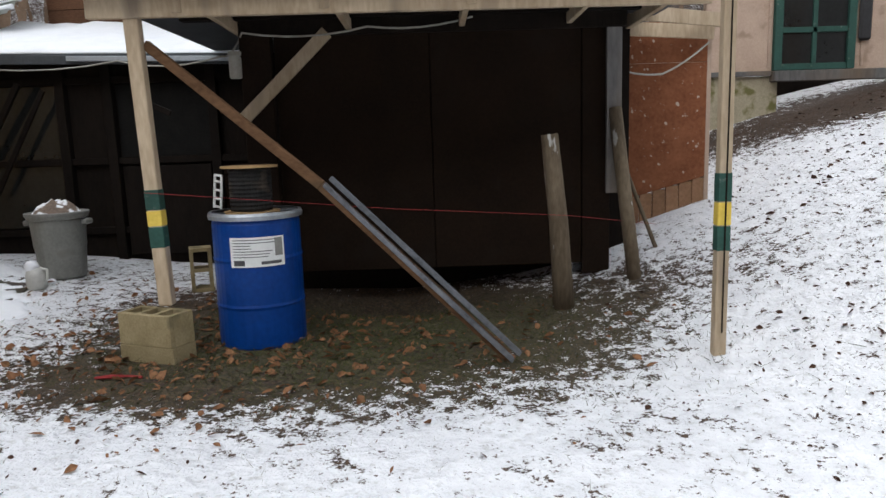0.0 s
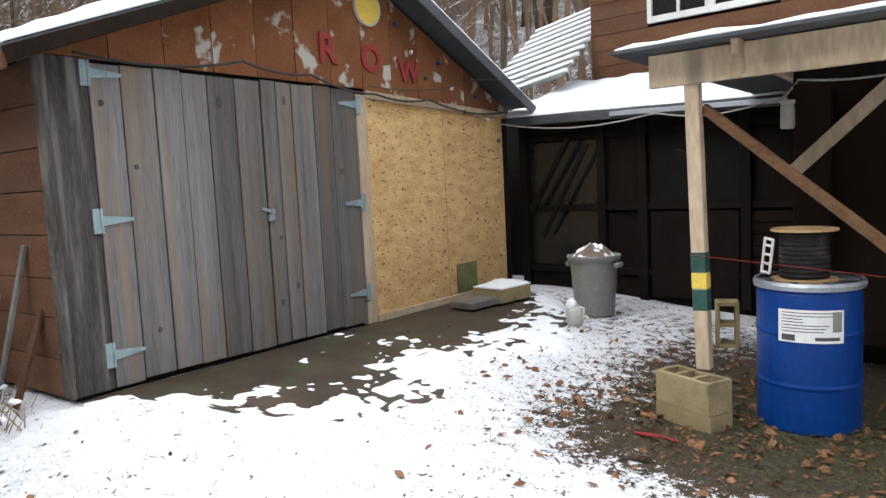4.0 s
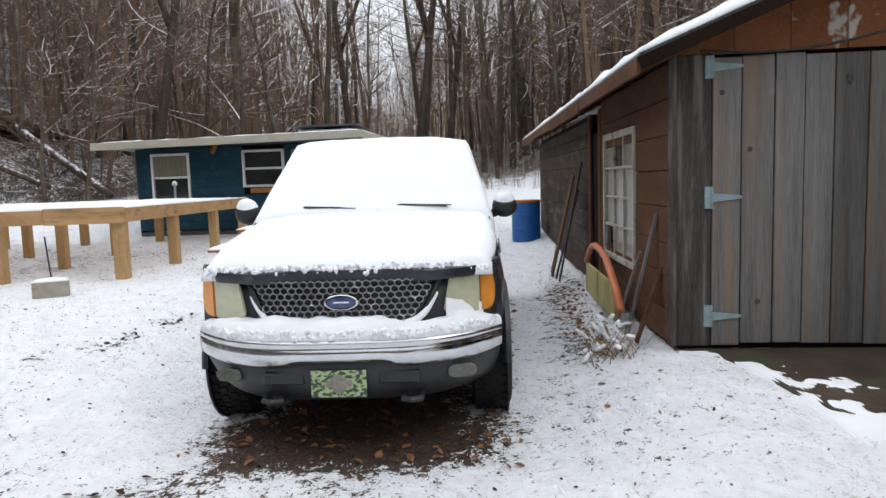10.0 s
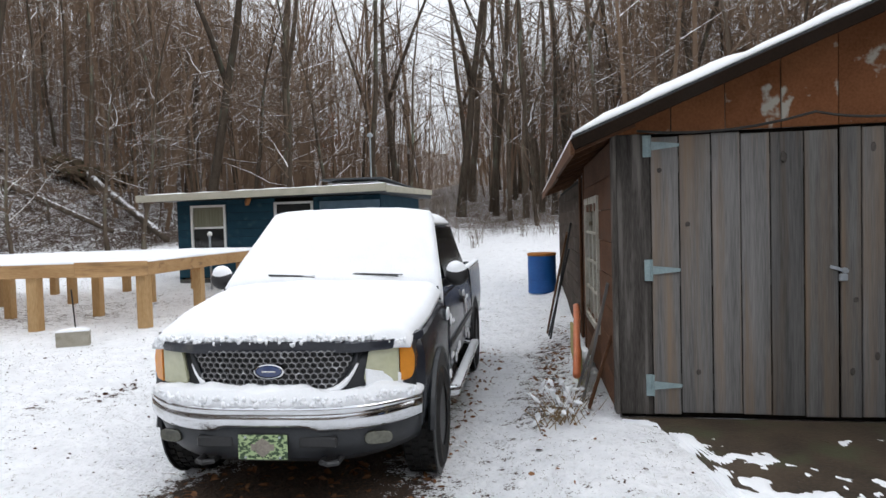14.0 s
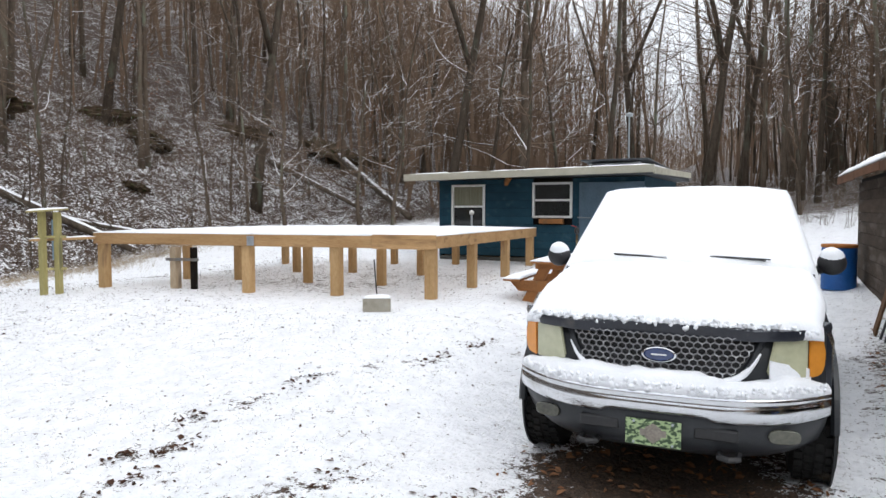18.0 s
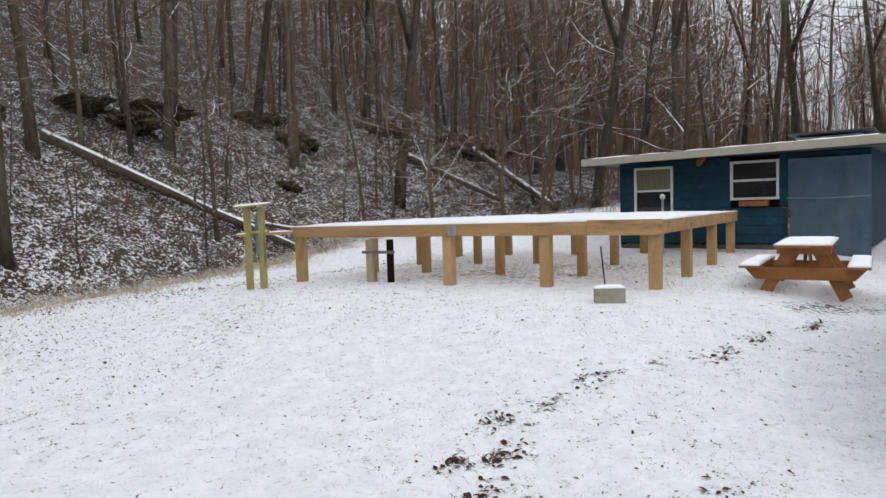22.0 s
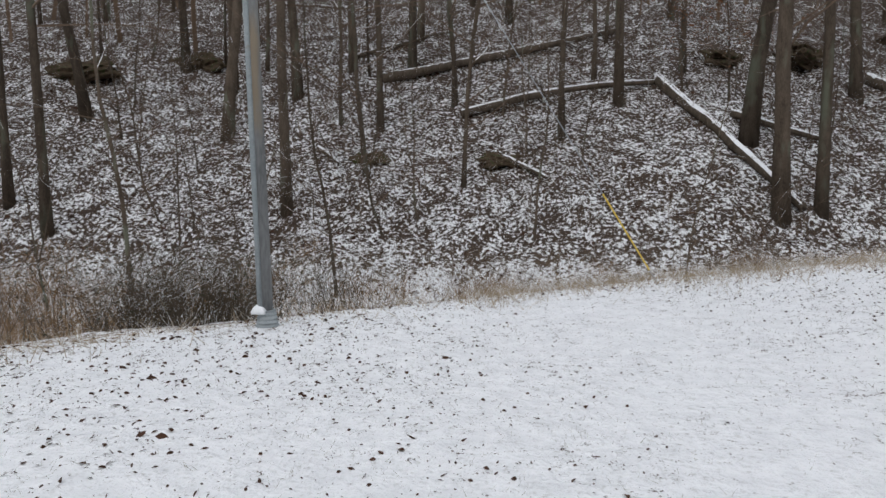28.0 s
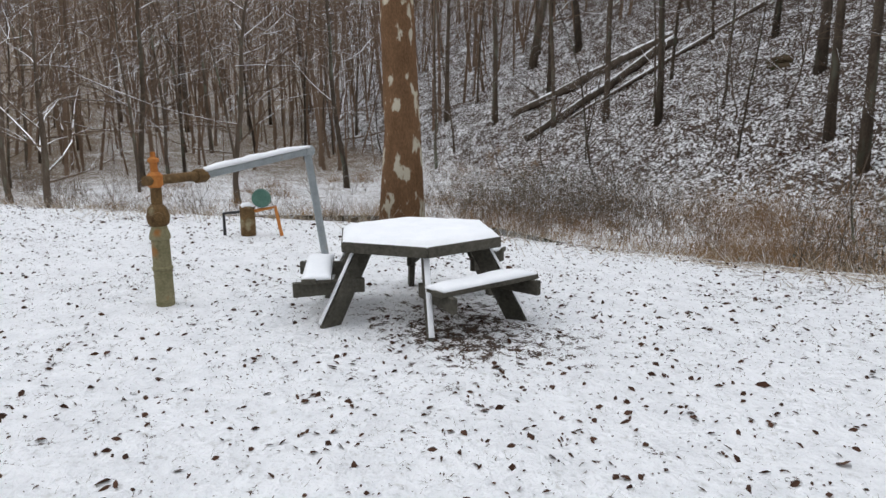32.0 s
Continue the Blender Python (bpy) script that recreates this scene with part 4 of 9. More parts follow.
def smooth_part(name, b, material, parent=truck, label=""):
    o = part(name, b, material, parent, label, smooth=True)
    md = o.modifiers.new("edges", "EDGE_SPLIT")
    md.split_angle = radians(35)
    return o


def fender(x, w, zs, zc):
    return (x, [(w - 0.03, 0.46), (w, 0.62), (w, zs - 0.12), (w - 0.03, zs - 0.02), (w - 0.10, zs + 0.02), (w * 0.5, zc - 0.015), (0.0, zc)])


smooth_part("front_body", loft([fender(-0.40, 0.86, 1.055, 1.10), fender(-0.46, 0.94, 1.07, 1.13), fender(-0.60, 0.965, 1.085, 1.15), fender(-0.9, 0.97, 1.12, 1.20), fender(-1.56, 0.975, 1.18, 1.27)]), TRUCK_PAINT)
smooth_part("cab_lower", loft([(x, [(0.90, 0.44), (0.965, 0.56), (0.985, 0.80), (0.975, 1.05), (0.945, 1.20), (0.5, 1.22), (0.0, 1.22)]) for x in (-1.562, -3.93)]), TRUCK_PAINT)


def house(x, wb, wt, zt):
    return (x, [(wb, 1.19), (wb - 0.02, 1.30), ((wb + wt) / 2, (1.25 + zt) / 2 + 0.02), (wt, zt - 0.06), (wt - 0.07, zt - 0.005), (wt * 0.5, zt + 0.015), (0.0, zt + 0.02)])


smooth_part("cab_roof", loft([house(-1.46, 0.93, 0.90, 1.26), house(-1.72, 0.93, 0.86, 1.45), house(-1.98, 0.93, 0.80, 1.67), house(-2.22, 0.93, 0.745, 1.83), house(-2.6, 0.93, 0.735, 1.865), house(-3.55, 0.93, 0.735, 1.855), house(-3.78, 0.93, 0.75, 1.80), house(-3.93, 0.93, 0.84, 1.48)]), TRUCK_PAINT)
bed = smooth_part("bed", loft([(x, [(0.88, 0.46), (0.965, 0.58), (0.985, 0.85), (0.975, 1.16), (0.955, 1.27), (0.90, 1.28), (0.89, 0.75)]) for x in (-3.97, -5.55)]), TRUCK_PAINT)
b = B()
box(b, (-5.58, -0.93, 0.62), (-5.54, 0.93, 1.26), 0.02)
part("tailgate", b, TRUCK_PAINT, truck)
b = B()
box(b, (-5.4, -0.55, 0.40), (-0.35, 0.55, 0.62), 0.02)
box(b, (-1.35, -0.86, 0.42), (-0.55, 0.86, 1.0), 0.02)
part("chassis", b, BLACK_PLASTIC, truck)
for xx in (-0.95, -4.46):
    b = B()
    tube(b, [(xx, -0.75, 0.36), (xx, 0.75, 0.36)], 0.05, 10)
    tube(b, [(xx - 0.11, -0.1, 0.36), (xx + 0.13, -0.1, 0.36)], 0.13, 12)
    part("axle", b, RUST, truck)
lip = []
for x, w, z in ((-0.135, 0.52, 1.075), (-0.20, 0.74, 1.085), (-0.33, 0.86, 1.09), (-0.46, 0.93, 1.11)):
    lip.append((x + 0.015, [(w, z - 0.062), (w + 0.008, z - 0.035), (w, z - 0.005), (w * 0.6, z + 0.008), (0.0, z + 0.010)]))
smooth_part("hood_lip", loft(lip), TRUCK_PAINT)
# side glass and door lines, both sides
for s in (1, -1):
    for x0, x1, nm in ((-1.98, -2.95, "front_side_window"), (-3.02, -3.62, "rear_side_window")):
        b = B()
        lean = 0.16
        pts = [(x0 + 0.16 if nm[0] == "f" else x0, 1.25), (x1, 1.25), (x1, 1.77), (x0 - 0.10 if nm[0] == "f" else x0, 1.77)]
        vs = [b.verts.new((x, s * (0.945 - lean * (z - 1.25) / 0.52 + 0.006), z)) for x, z in pts]
        b.faces.new(vs if s > 0 else vs[::-1])
        bmesh.ops.solidify(b, geom=b.faces[:], thickness=0.008)
        part(nm, b, WINDOW_GLASS, truck)
    for x0 in (-1.60, -2.98, -3.92):
        b = B()
        beam(b, (x0, s * 0.984, 0.60), (x0, s * 0.980, 1.12), 0.008, 0.006, 0.001)
        part("door_gap", b, BLACK_PLASTIC, truck)
    b = B()
    box(b, (-2.90, s * 0.984 - 0.012, 1.02), (-2.70, s * 0.984 + 0.012, 1.07), 0.008)
    part("door_handle", b, BLACK_PLASTIC, truck)
    b = B()
    beam(b, (-1.62, s * 0.988, 0.80), (-3.90, s * 0.988, 0.80), 0.012, 0.06, 0.004)
    part("side_moulding", b, TRUCK_GREY, truck)
    b = B()
    tube(b, [(-1.45, s * 0.86, 0.44), (-1.55, s * 1.02, 0.42), (-3.85, s * 1.02, 0.42), (-3.95, s * 0.86, 0.44)], 0.042, 10)
    part("running_board", b, CHROME, truck, "bright tubular running board")
    b = B()
    blanket(b, lambda u, v, s=s: (-1.6 - 2.2 * u, s * 1.02 + (v - 0.5) * 0.08, 0.455), 40, 4, 0.03, 0.5, s, 0.2)
    part("running_board_snow", b, SNOW, truck, smooth=True)
    # arches
    for xx in (-0.95, -4.46):
        b = B()
        tube(b, [(xx + 0.47 * math.cos(a), s * 0.972, 0.40 + 0.47 * math.sin(a)) for a in np.linspace(0.05, math.pi - 0.05, 15)], 0.028, 6)
        part("wheel_arch", b, TRUCK_GREY, truck)
        b = B()
        turned(b, [(0.001, 0), (0.455, 0), (0.455, 0.012), (0.001, 0.012)], 28)
        o = part("wheel_well", b, BLACK_PLASTIC, truck)
        o.matrix_basis = Matrix.Translation((xx, s * 0.978 - (0.0 if s > 0 else 0.0), 0.42)) @ pose(0, 0, 0, 90 if s < 0 else -90, 0, 0) @ Matrix.Translation((0, 0, -0.006))
# wheels
def wheel(x, s):
    w = thing("wheel", "black all-terrain tyre on a grey rim", "wheel")
    del w["category"]
    w.parent = truck
    w.matrix_basis = Matrix.Translation((x, s * 0.87, 0.385)) @ pose(0, 0, 0, -90 * s, 0, 0)
    b = B()
    turned(b, [(0.22, -0.125), (0.34, -0.135), (0.378, -0.11), (0.388, -0.04), (0.388, 0.04), (0.378, 0.11), (0.34, 0.135), (0.22, 0.125)], 36, closed=False)
    for k in range(36):
        a = k * math.tau / 36
        for z in (-0.085, -0.03, 0.03, 0.085):
            bb = a + (0.06 if z in (-0.03, 0.085) else 0)
            c = Vector((0.388 * math.cos(bb), 0.388 * math.sin(bb), z))
            box(b, (-0.008, -0.021, -0.022), (0.012, 0.021, 0.022), 0.0, Matrix.Translation(c) @ Matrix.Rotation(bb, 4, "Z"))
    part("tyre", b, RUBBER, w)
    b = B()
    turned(b, [(0.001, 0.07), (0.07, 0.085), (0.08, 0.05), (0.17, 0.045), (0.205, 0.09), (0.225, 0.11), (0.225, -0.1)], 24, closed=False)
    part("rim", b, STEEL, w)


for xx in (-0.95, -4.46):
    for s in (1, -1):
        wheel(xx, s)
# face: surround, honeycomb, badge
def face_x(y):
    return -0.10 - 0.22 * abs(y / 0.9) ** 2.4


def u_path(n, top, half, foot):
    """Points (y, z) of the U that frames the grille: down one side, along the foot, up the other."""
    pts = []
    for k in range(n + 1):
        a = -1 + 2 * k / n
        y = half * math.copysign(abs(a) ** 0.8, a) if abs(a) > 1e-6 else 0.0
        pts.append((y - 0.03 * (1 if y < 0 else -1) * abs(a) ** 6, foot + (top - foot) * abs(a) ** 7 + 0.02 * a * a))
    return pts


# nose panel between the bumper and the hood
b = B()
rows = []
for k in range(33):
    y = -0.90 + 1.80 * k / 32
    rows.append([b.verts.new((face_x(y) + 0.004 - 0.03 * t, y, 0.60 + 0.455 * t)) for t in (0.0, 0.3, 0.6, 1.0)])
for r0, r1 in zip(rows, rows[1:]):
    for k in range(3):
        b.faces.new((r0[k], r1[k], r1[k + 1], r0[k + 1]))
bmesh.ops.recalc_face_normals(b, faces=b.faces[:])
bmesh.ops.solidify(b, geom=b.faces[:], thickness=0.04)
part("nose_panel", b, TRUCK_GREY, truck, "dark grey nose panel", smooth=True)
G_TOP, G_FOOT, G_HALF = 1.020, 0.745, 0.495


def in_grille(y, z, inset=0.0):
    foot = G_FOOT + 0.05 * (abs(y) / G_HALF) ** 2 + 0.16 * (abs(y) / G_HALF) ** 8 + inset
    return abs(y) < G_HALF + 0.03 * (z - 0.8) / 0.2 - inset and foot < z < G_TOP - inset


b = B()
rows = []
for k in range(27):
    y = -0.515 + 1.03 * k / 26
    q = min(abs(y) / G_HALF, 1.0)
    foot = G_FOOT + 0.05 * q ** 2 + 0.16 * q ** 8
    rows.append([b.verts.new((face_x(y) + 0.007 - 0.03 * (z - 0.6) / 0.455, y, z)) for z in (foot, (foot + G_TOP) / 2, G_TOP)])
for r0, r1 in zip(rows, rows[1:]):
    for k in range(2):
        b.faces.new((r0[k], r1[k], r1[k + 1], r0[k + 1]))
bmesh.ops.recalc_face_normals(b, faces=b.faces[:])
part("grille_backing", b, BLACK_PLASTIC, truck)
b = B()
tube(b, [(face_x(y) + 0.012 - 0.03 * (z - 0.6) / 0.455, y, z) for y, z in u_path(40, G_TOP, 0.535, G_FOOT - 0.012)], 0.021, 8)
part("grille_surround", b, TRUCK_GREY, truck, smooth=True)
b = B()
hx, hzz = 0.046, 0.0345
row = 0
z = G_FOOT + 0.02
while z < G_TOP - 0.01:
    y = -0.52 + (hx / 2 if row % 2 else 0)
    while y < 0.53:
        if in_grille(y, z, 0.006) and not (abs(y) < 0.115 and abs(z - 0.905) < 0.045):
            ring = [(y + 0.0262 * math.sin(math.tau * q / 6), z + 0.0222 * math.cos(math.tau * q / 6)) for q in range(6)]
            for q in range(6):
                (a0, c0), (a1, c1) = ring[q], ring[(q + 1) % 6]
                beam(b, (face_x(a0) + 0.004, a0, c0), (face_x(a1) + 0.004, a1, c1), 0.0052, 0.022, 0.0, up=(1, 0, 0))
        y += hx
    z += hzz
    row += 1
part("honeycomb_grille", b, surface("dull_grille_metal", (0.16, 0.16, 0.165), (0.34, 0.34, 0.35), 0.35, 20, 60, 0.0, metal=0.6, spots=(0.7, 0.71, 0.73), spot_at=0.64, spot_scale=14), truck, "grey honeycomb grille with snow in it")
b = B()
turned(b, [(0.001, 0.0), (0.088, 0.0), (0.088, 0.012), (0.080, 0.016), (0.001, 0.018)], 30)
o = part("badge", b, BLUE_OVAL, truck, "plain blue oval badge")
o.matrix_basis = Matrix.Translation((-0.088, 0, 0.905)) @ pose(0, 0, 0, 90, 0, 90) @ Matrix.Diagonal((1.0, 0.42, 1, 1))
b = B()
turned(b, [(0.088, 0.0), (0.100, 0.0), (0.100, 0.014), (0.088, 0.018)], 30, closed=False)
o = part("badge_rim", b, CHROME, truck)
o.matrix_basis = Matrix.Translation((-0.088, 0, 0.905)) @ pose(0, 0, 0, 90, 0, 90) @ Matrix.Diagonal((1.0, 0.46, 1, 1))
b = B()
box(b, (-0.0705, -0.045, 0.901), (-0.0665, 0.045, 0.910), 0.001)
part("badge_mark", b, CHROME, truck)
# lamps
def wedge(name, pts, depth, material, label):
    """A lens from outline points (y, z), curved back with the front of the truck."""
    b = B()
    f = [b.verts.new((face_x(y) + 0.012, y, z)) for y, z in pts]
    r = [b.verts.new((face_x(y) - depth, y, z)) for y, z in pts]
    b.faces.new(f)
    b.faces.new(r[::-1])
    for i in range(len(pts)):
        j = (i + 1) % len(pts)
        b.faces.new((f[i], r[i], r[j], f[j]))
    bmesh.ops.recalc_face_normals(b, faces=b.faces[:])
    bmesh.ops.bevel(b, geom=b.edges[:], offset=0.008, segments=2, affect="EDGES")
    return part(name, b, material, truck, label)


for s in (1, -1):
    wedge("headlight", [(s * 0.625, 1.035), (s * 0.70, 1.045), (s * 0.80, 1.045), (s * 0.80, 0.80), (s * 0.68, 0.795), (s * 0.61, 0.80), (s * 0.585, 0.83)], 0.10, LAMP_GLASS, "yellowed headlight lens")
    wedge("turn_signal", [(s * 0.805, 1.045), (s * 0.875, 1.035), (s * 0.895, 0.95), (s * 0.89, 0.86), (s * 0.87, 0.815), (s * 0.805, 0.80)], 0.14, AMBER, "amber turn signal")
# bumper, valance, fog lamps, plate
b = B()
rows = []
ys = np.linspace(-0.93, 0.93, 41)


def bump_x(y):
    return 0.02 - 0.40 * abs(y / 0.95) ** 3.2


prof = [(0.00, 0.715), (0.030, 0.706), (0.040, 0.685), (0.028, 0.672), (0.040, 0.655), (0.044, 0.61), (0.030, 0.565), (0.005, 0.545), (-0.06, 0.535), (-0.10, 0.71)]
for y in ys:
    dip = 0.0 if abs(y) > 0.34 else 0.035 * step(0.34, 0.26, abs(y))
    rows.append([b.verts.new((bump_x(y) + px, y, pz + (dip * 0.7 if pz < 0.60 else 0) + (0.025 * (abs(y) / 0.93) ** 6 if pz < 0.66 else 0))) for px, pz in prof])
for r0, r1 in zip(rows, rows[1:]):
    for k in range(len(prof)):
        b.faces.new((r0[k], r0[(k + 1) % len(prof)], r1[(k + 1) % len(prof)], r1[k]))
b.faces.new(rows[0])
b.faces.new(rows[-1][::-1])
bmesh.ops.recalc_face_normals(b, faces=b.faces[:])
part("bumper", b, CHROME, truck, "chrome bumper", smooth=True)
b = B()
rows = []
prof = [(-0.012, 0.62), (0.005, 0.55), (-0.004, 0.46), (-0.05, 0.37), (-0.12, 0.325), (-0.16, 0.36), (-0.14, 0.62)]
for y in ys:
    rows.append([b.verts.new((bump_x(y) + px - 0.05 * abs(y / 0.93) ** 6, y * (1 - 0.05 * step(0.55, 0.33, pz)), pz + 0.05 * abs(y / 0.93) ** 4)) for px, pz in prof])
for r0, r1 in zip(rows, rows[1:]):
    for k in range(len(prof)):
        b.faces.new((r0[k], r0[(k + 1) % len(prof)], r1[(k + 1) % len(prof)], r1[k]))
b.faces.new(rows[0])
b.faces.new(rows[-1][::-1])
bmesh.ops.recalc_face_normals(b, faces=b.faces[:])
part("valance", b, TRUCK_GREY, truck, "dark grey plastic valance", smooth=True)
for s in (1, -1):
    b = B()
    lens = [(0.088 * math.copysign(abs(math.cos(q)) ** 0.6, math.cos(q)), 0.040 * math.copysign(abs(math.sin(q)) ** 0.7, math.sin(q))) for q in np.linspace(0, math.tau, 20, endpoint=False)]
    prism(b, lens, 0.03, Matrix.Translation((bump_x(0.68) - 0.006, s * 0.68, 0.485)) @ pose(0, 0, 0, 0, 0, 17 * s) @ Matrix(((0, 0, 1, 0), (1, 0, 0, 0), (0, 1, 0, 0), (0, 0, 0, 1))), 0.004)
    o = part("fog_lamp", b, surface("dim_fog_glass", (0.05, 0.05, 0.04), (0.11, 0.11, 0.085), 0.15, 9, 50, 0.0), truck, "small clouded fog lamp")
    b = B()
    box(b, (-0.02, s * 0.33 - 0.12, 0.45), (0.022, s * 0.33 + 0.12, 0.52), 0.01)
    part("air_slot", b, BLACK_PLASTIC, truck)
    b = B()
    tube(b, [(-0.1, s * 0.40 - 0.05, 0.362), (0.02, s * 0.40 - 0.05, 0.362), (0.045, s * 0.40, 0.362), (0.02, s * 0.40 + 0.05, 0.362), (-0.1, s * 0.40 + 0.05, 0.362)], 0.018, 8)
    part("tow_hook", b, BLACK_PLASTIC, truck)
plate = thing("licence_plate", "camouflage-patterned novelty plate with a plain emblem", "plate")
del plate["category"]
plate.parent = truck
plate.matrix_basis = Matrix.Translation((0.0, -0.012, -0.032))
b = B()
box(b, (0.035, -0.158, 0.415), (0.042, 0.158, 0.570), 0.002)
part("panel", b, CAMO_LIGHT, plate)
b = B()
prism(b, [(-0.075, -0.02), (0.075, -0.02), (0.075, 0.02), (-0.075, 0.02)], 0.003, Matrix(((0, 0, 1, 0.0425), (1, 0, 0, 0), (0, 1, 0, 0.493), (0, 0, 0, 1))), 0.001)
prism(b, [(0, -0.062), (0.045, -0.03), (0.045, 0.03), (0, 0.058), (-0.045, 0.03), (-0.045, -0.03)], 0.002, Matrix(((0, 0, 1, 0.0422), (1, 0, 0, 0), (0, 1, 0, 0.493), (0, 0, 0, 1))))
part("emblem", b, surface("plate_emblem_grey", (0.16, 0.14, 0.12), (0.28, 0.25, 0.21), 0.6, 20, 80, 0.0), plate)
b = B()
for y, z in ((-0.11, 0.555), (0.11, 0.555), (-0.11, 0.43), (0.11, 0.43)):
    tube(b, [(0.041, y, z), (0.047, y, z)], 0.008, 8)
part("screw", b, STEEL, plate)
# mirrors, wipers
for s in (1, -1):
    mir = thing("wing_mirror", "black wing mirror capped with snow", "mirror")
    del mir["category"]
    mir.parent = truck
    b = B()
    bmesh.ops.create_icosphere(b, subdivisions=3, radius=1.0, matrix=Matrix.LocRotScale((-1.72, s * 1.04, 1.37), None, (0.075, 0.100, 0.092)))
    tube(b, [(-1.75, s * 0.92, 1.30), (-1.73, s * 1.02, 1.34)], 0.035, 8)
    part("housing", b, BLACK_PLASTIC, mir, smooth=True)
    b = B()
    rings = []
    for i in range(7):
        r = i / 6
        rings.append([b.verts.new((-1.72 + 0.072 * r * math.cos(q * math.tau / 18), s * 1.04 + 0.086 * r * math.sin(q * math.tau / 18), 1.410 + 0.062 * math.sqrt(max(0, 1 - r * r)) * (1 + 0.1 * math.sin(q)) + 0.012)) for q in range(18)])
    for r0, r1 in zip(rings, rings[1:]):
        for q in range(18):
            b.faces.new((r0[q], r0[(q + 1) % 18], r1[(q + 1) % 18], r1[q]))
    low = [b.verts.new((v.co.x, v.co.y, 1.395)) for v in rings[-1]]
    for q in range(18):
        b.faces.new((rings[-1][q], rings[-1][(q + 1) % 18], low[(q + 1) % 18], low[q]))
    part("snow_cap", b, SNOW, mir, smooth=True)
for y0, y1 in ((0.62, 0.20), (-0.12, -0.52)):
    b = B()
    tube(b, [(-1.46, y0 * 0.95, 1.388), (-1.475, (y0 + y1) / 2, 1.404), (-1.49, y1, 1.408)], 0.006, 6)
    tube(b, [(-1.475, y0, 1.398), (-1.50, y1 * 1.02, 1.414)], 0.005, 6)
    part("wiper", b, BLACK_PLASTIC, truck)


# snow lying on it
def hood_pt(u, v):
    x = -0.13 - 1.40 * u
    w = 0.880 + 0.050 * step(0, 0.5, u)
    y = (v * 2 - 1) * w
    k = abs(v * 2 - 1)
    return (x - 0.13 * k ** 3 * (1 - u), y, 1.052 + 0.238 * u ** 0.75 - (0.022 + 0.03 * u) * k ** 3.0)


b = B()
blanket(b, hood_pt, 46, 56, 0.085, 0.16, 1.5, 0.05)
part("hood_snow", b, SNOW, truck, "deep soft snow on the hood", smooth=True)


def crumbs(seed, n, at, rmin, rmax):
    """Small lumps of snow crowded along an edge."""
    rnd = random.Random(seed)
    b = B()
    for k in range(n):
        q = at(rnd.random(), rnd)
        r = rnd.uniform(rmin, rmax)
        bmesh.ops.create_icosphere(b, subdivisions=1, radius=r, matrix=Matrix.LocRotScale(q, Euler((rnd.uniform(0, 3), rnd.uniform(0, 3), 0)), (rnd.uniform(0.7, 1.3), rnd.uniform(0.8, 1.5), rnd.uniform(0.6, 1.0))))
    return b


def hood_edge(t, rnd):
    x, y, z = hood_pt(rnd.uniform(0.0, 0.012), 0.015 + 0.97 * t)
    return Vector((x + rnd.uniform(-0.004, 0.012), y, z + rnd.uniform(0.010, 0.060)))


tagged(part("crumbly_snow", crumbs(3, 230, hood_edge, 0.009, 0.020), SNOW, truck, "crumbly edge of the snow on the hood", smooth=True), kind="stuff")


def screen_pt(u, v):
    k = abs(v * 2 - 1)
    x = -1.42 - 0.84 * u - 0.06 * k ** 2
    w = 0.950 - 0.175 * u
    return (x, (v * 2 - 1) * w, 1.275 + 0.632 * u ** 0.95 - 0.045 * k ** 4)


b = B()
blanket(b, screen_pt, 36, 44, 0.08, 0.10, 5.5, 0.02, 0.10)
part("windscreen_snow", b, SNOW, truck, "snow covering the windscreen", smooth=True)
b = B()
blanket(b, lambda u, v: (-2.18 - 1.62 * u, (v * 2 - 1) * 0.745, 1.865 - 0.06 * abs(v * 2 - 1) ** 4), 36, 36, 0.075, 0.14, 8.0, 0.06, 0.02)
part("roof_snow", b, SNOW, truck, smooth=True)
b = B()
blanket(b, lambda u, v: (-3.98 - 1.56 * u, (v * 2 - 1) * 0.96, 1.17 + 0.10 * step(0.86, 0.96, abs(v * 2 - 1))), 30, 30, 0.06, 0.3, 2.0, 0.05)
part("bed_snow", b, SNOW, truck, smooth=True)


def bump_snow(u, v):
    y = (u * 2 - 1) * 0.93
    return (bump_x(y) + 0.028 - 0.16 * v, y, 0.708)


b = B()
blanket(b, bump_snow, 110, 10, 0.098, 0.42, 6.0, 0.10, 0.005)
part("bumper_snow", b, SNOW, truck, "snow along the bumper top", smooth=True)


def bumper_edge(t, rnd):
    y = (t * 2 - 1) * 0.91
    return Vector((bump_x(y) + 0.022 + rnd.uniform(-0.01, 0.014), y, 0.715 + rnd.uniform(0.0, 0.055)))


tagged(part("crumbly_snow", crumbs(4, 240, bumper_edge, 0.009, 0.020), SNOW, truck, "crumbly edge of the snow on the bumper", smooth=True), kind="stuff")
b = B()
pts = u_path(70, G_TOP - 0.10, 0.520, G_FOOT + 0.004)
tube(b, [(face_x(y) + 0.022 - 0.03 * (z - 0.6) / 0.455, y, z) for y, z in pts], [0.010 + 0.017 * (1 - abs(2 * k / 70 - 1) ** 5) * (1 + 0.5 * noise.noise((k * 0.9, 0.0, 4.0))) for k in range(71)], 8)
part("grille_snow", b, SNOW, truck, "snow caught on the grille surround", smooth=True)
b = B()
blanket(b, lambda u, v: (face_x(0.60 + 0.24 * u) + 0.018 - 0.004 * v, 0.60 + 0.22 * u, 0.80 + (0.10 - 0.05 * u) * v), 18, 10, 0.012, 1.2, 2.0, 0.3, 0.02)
part("lamp_snow", b, SNOW, truck, smooth=True)
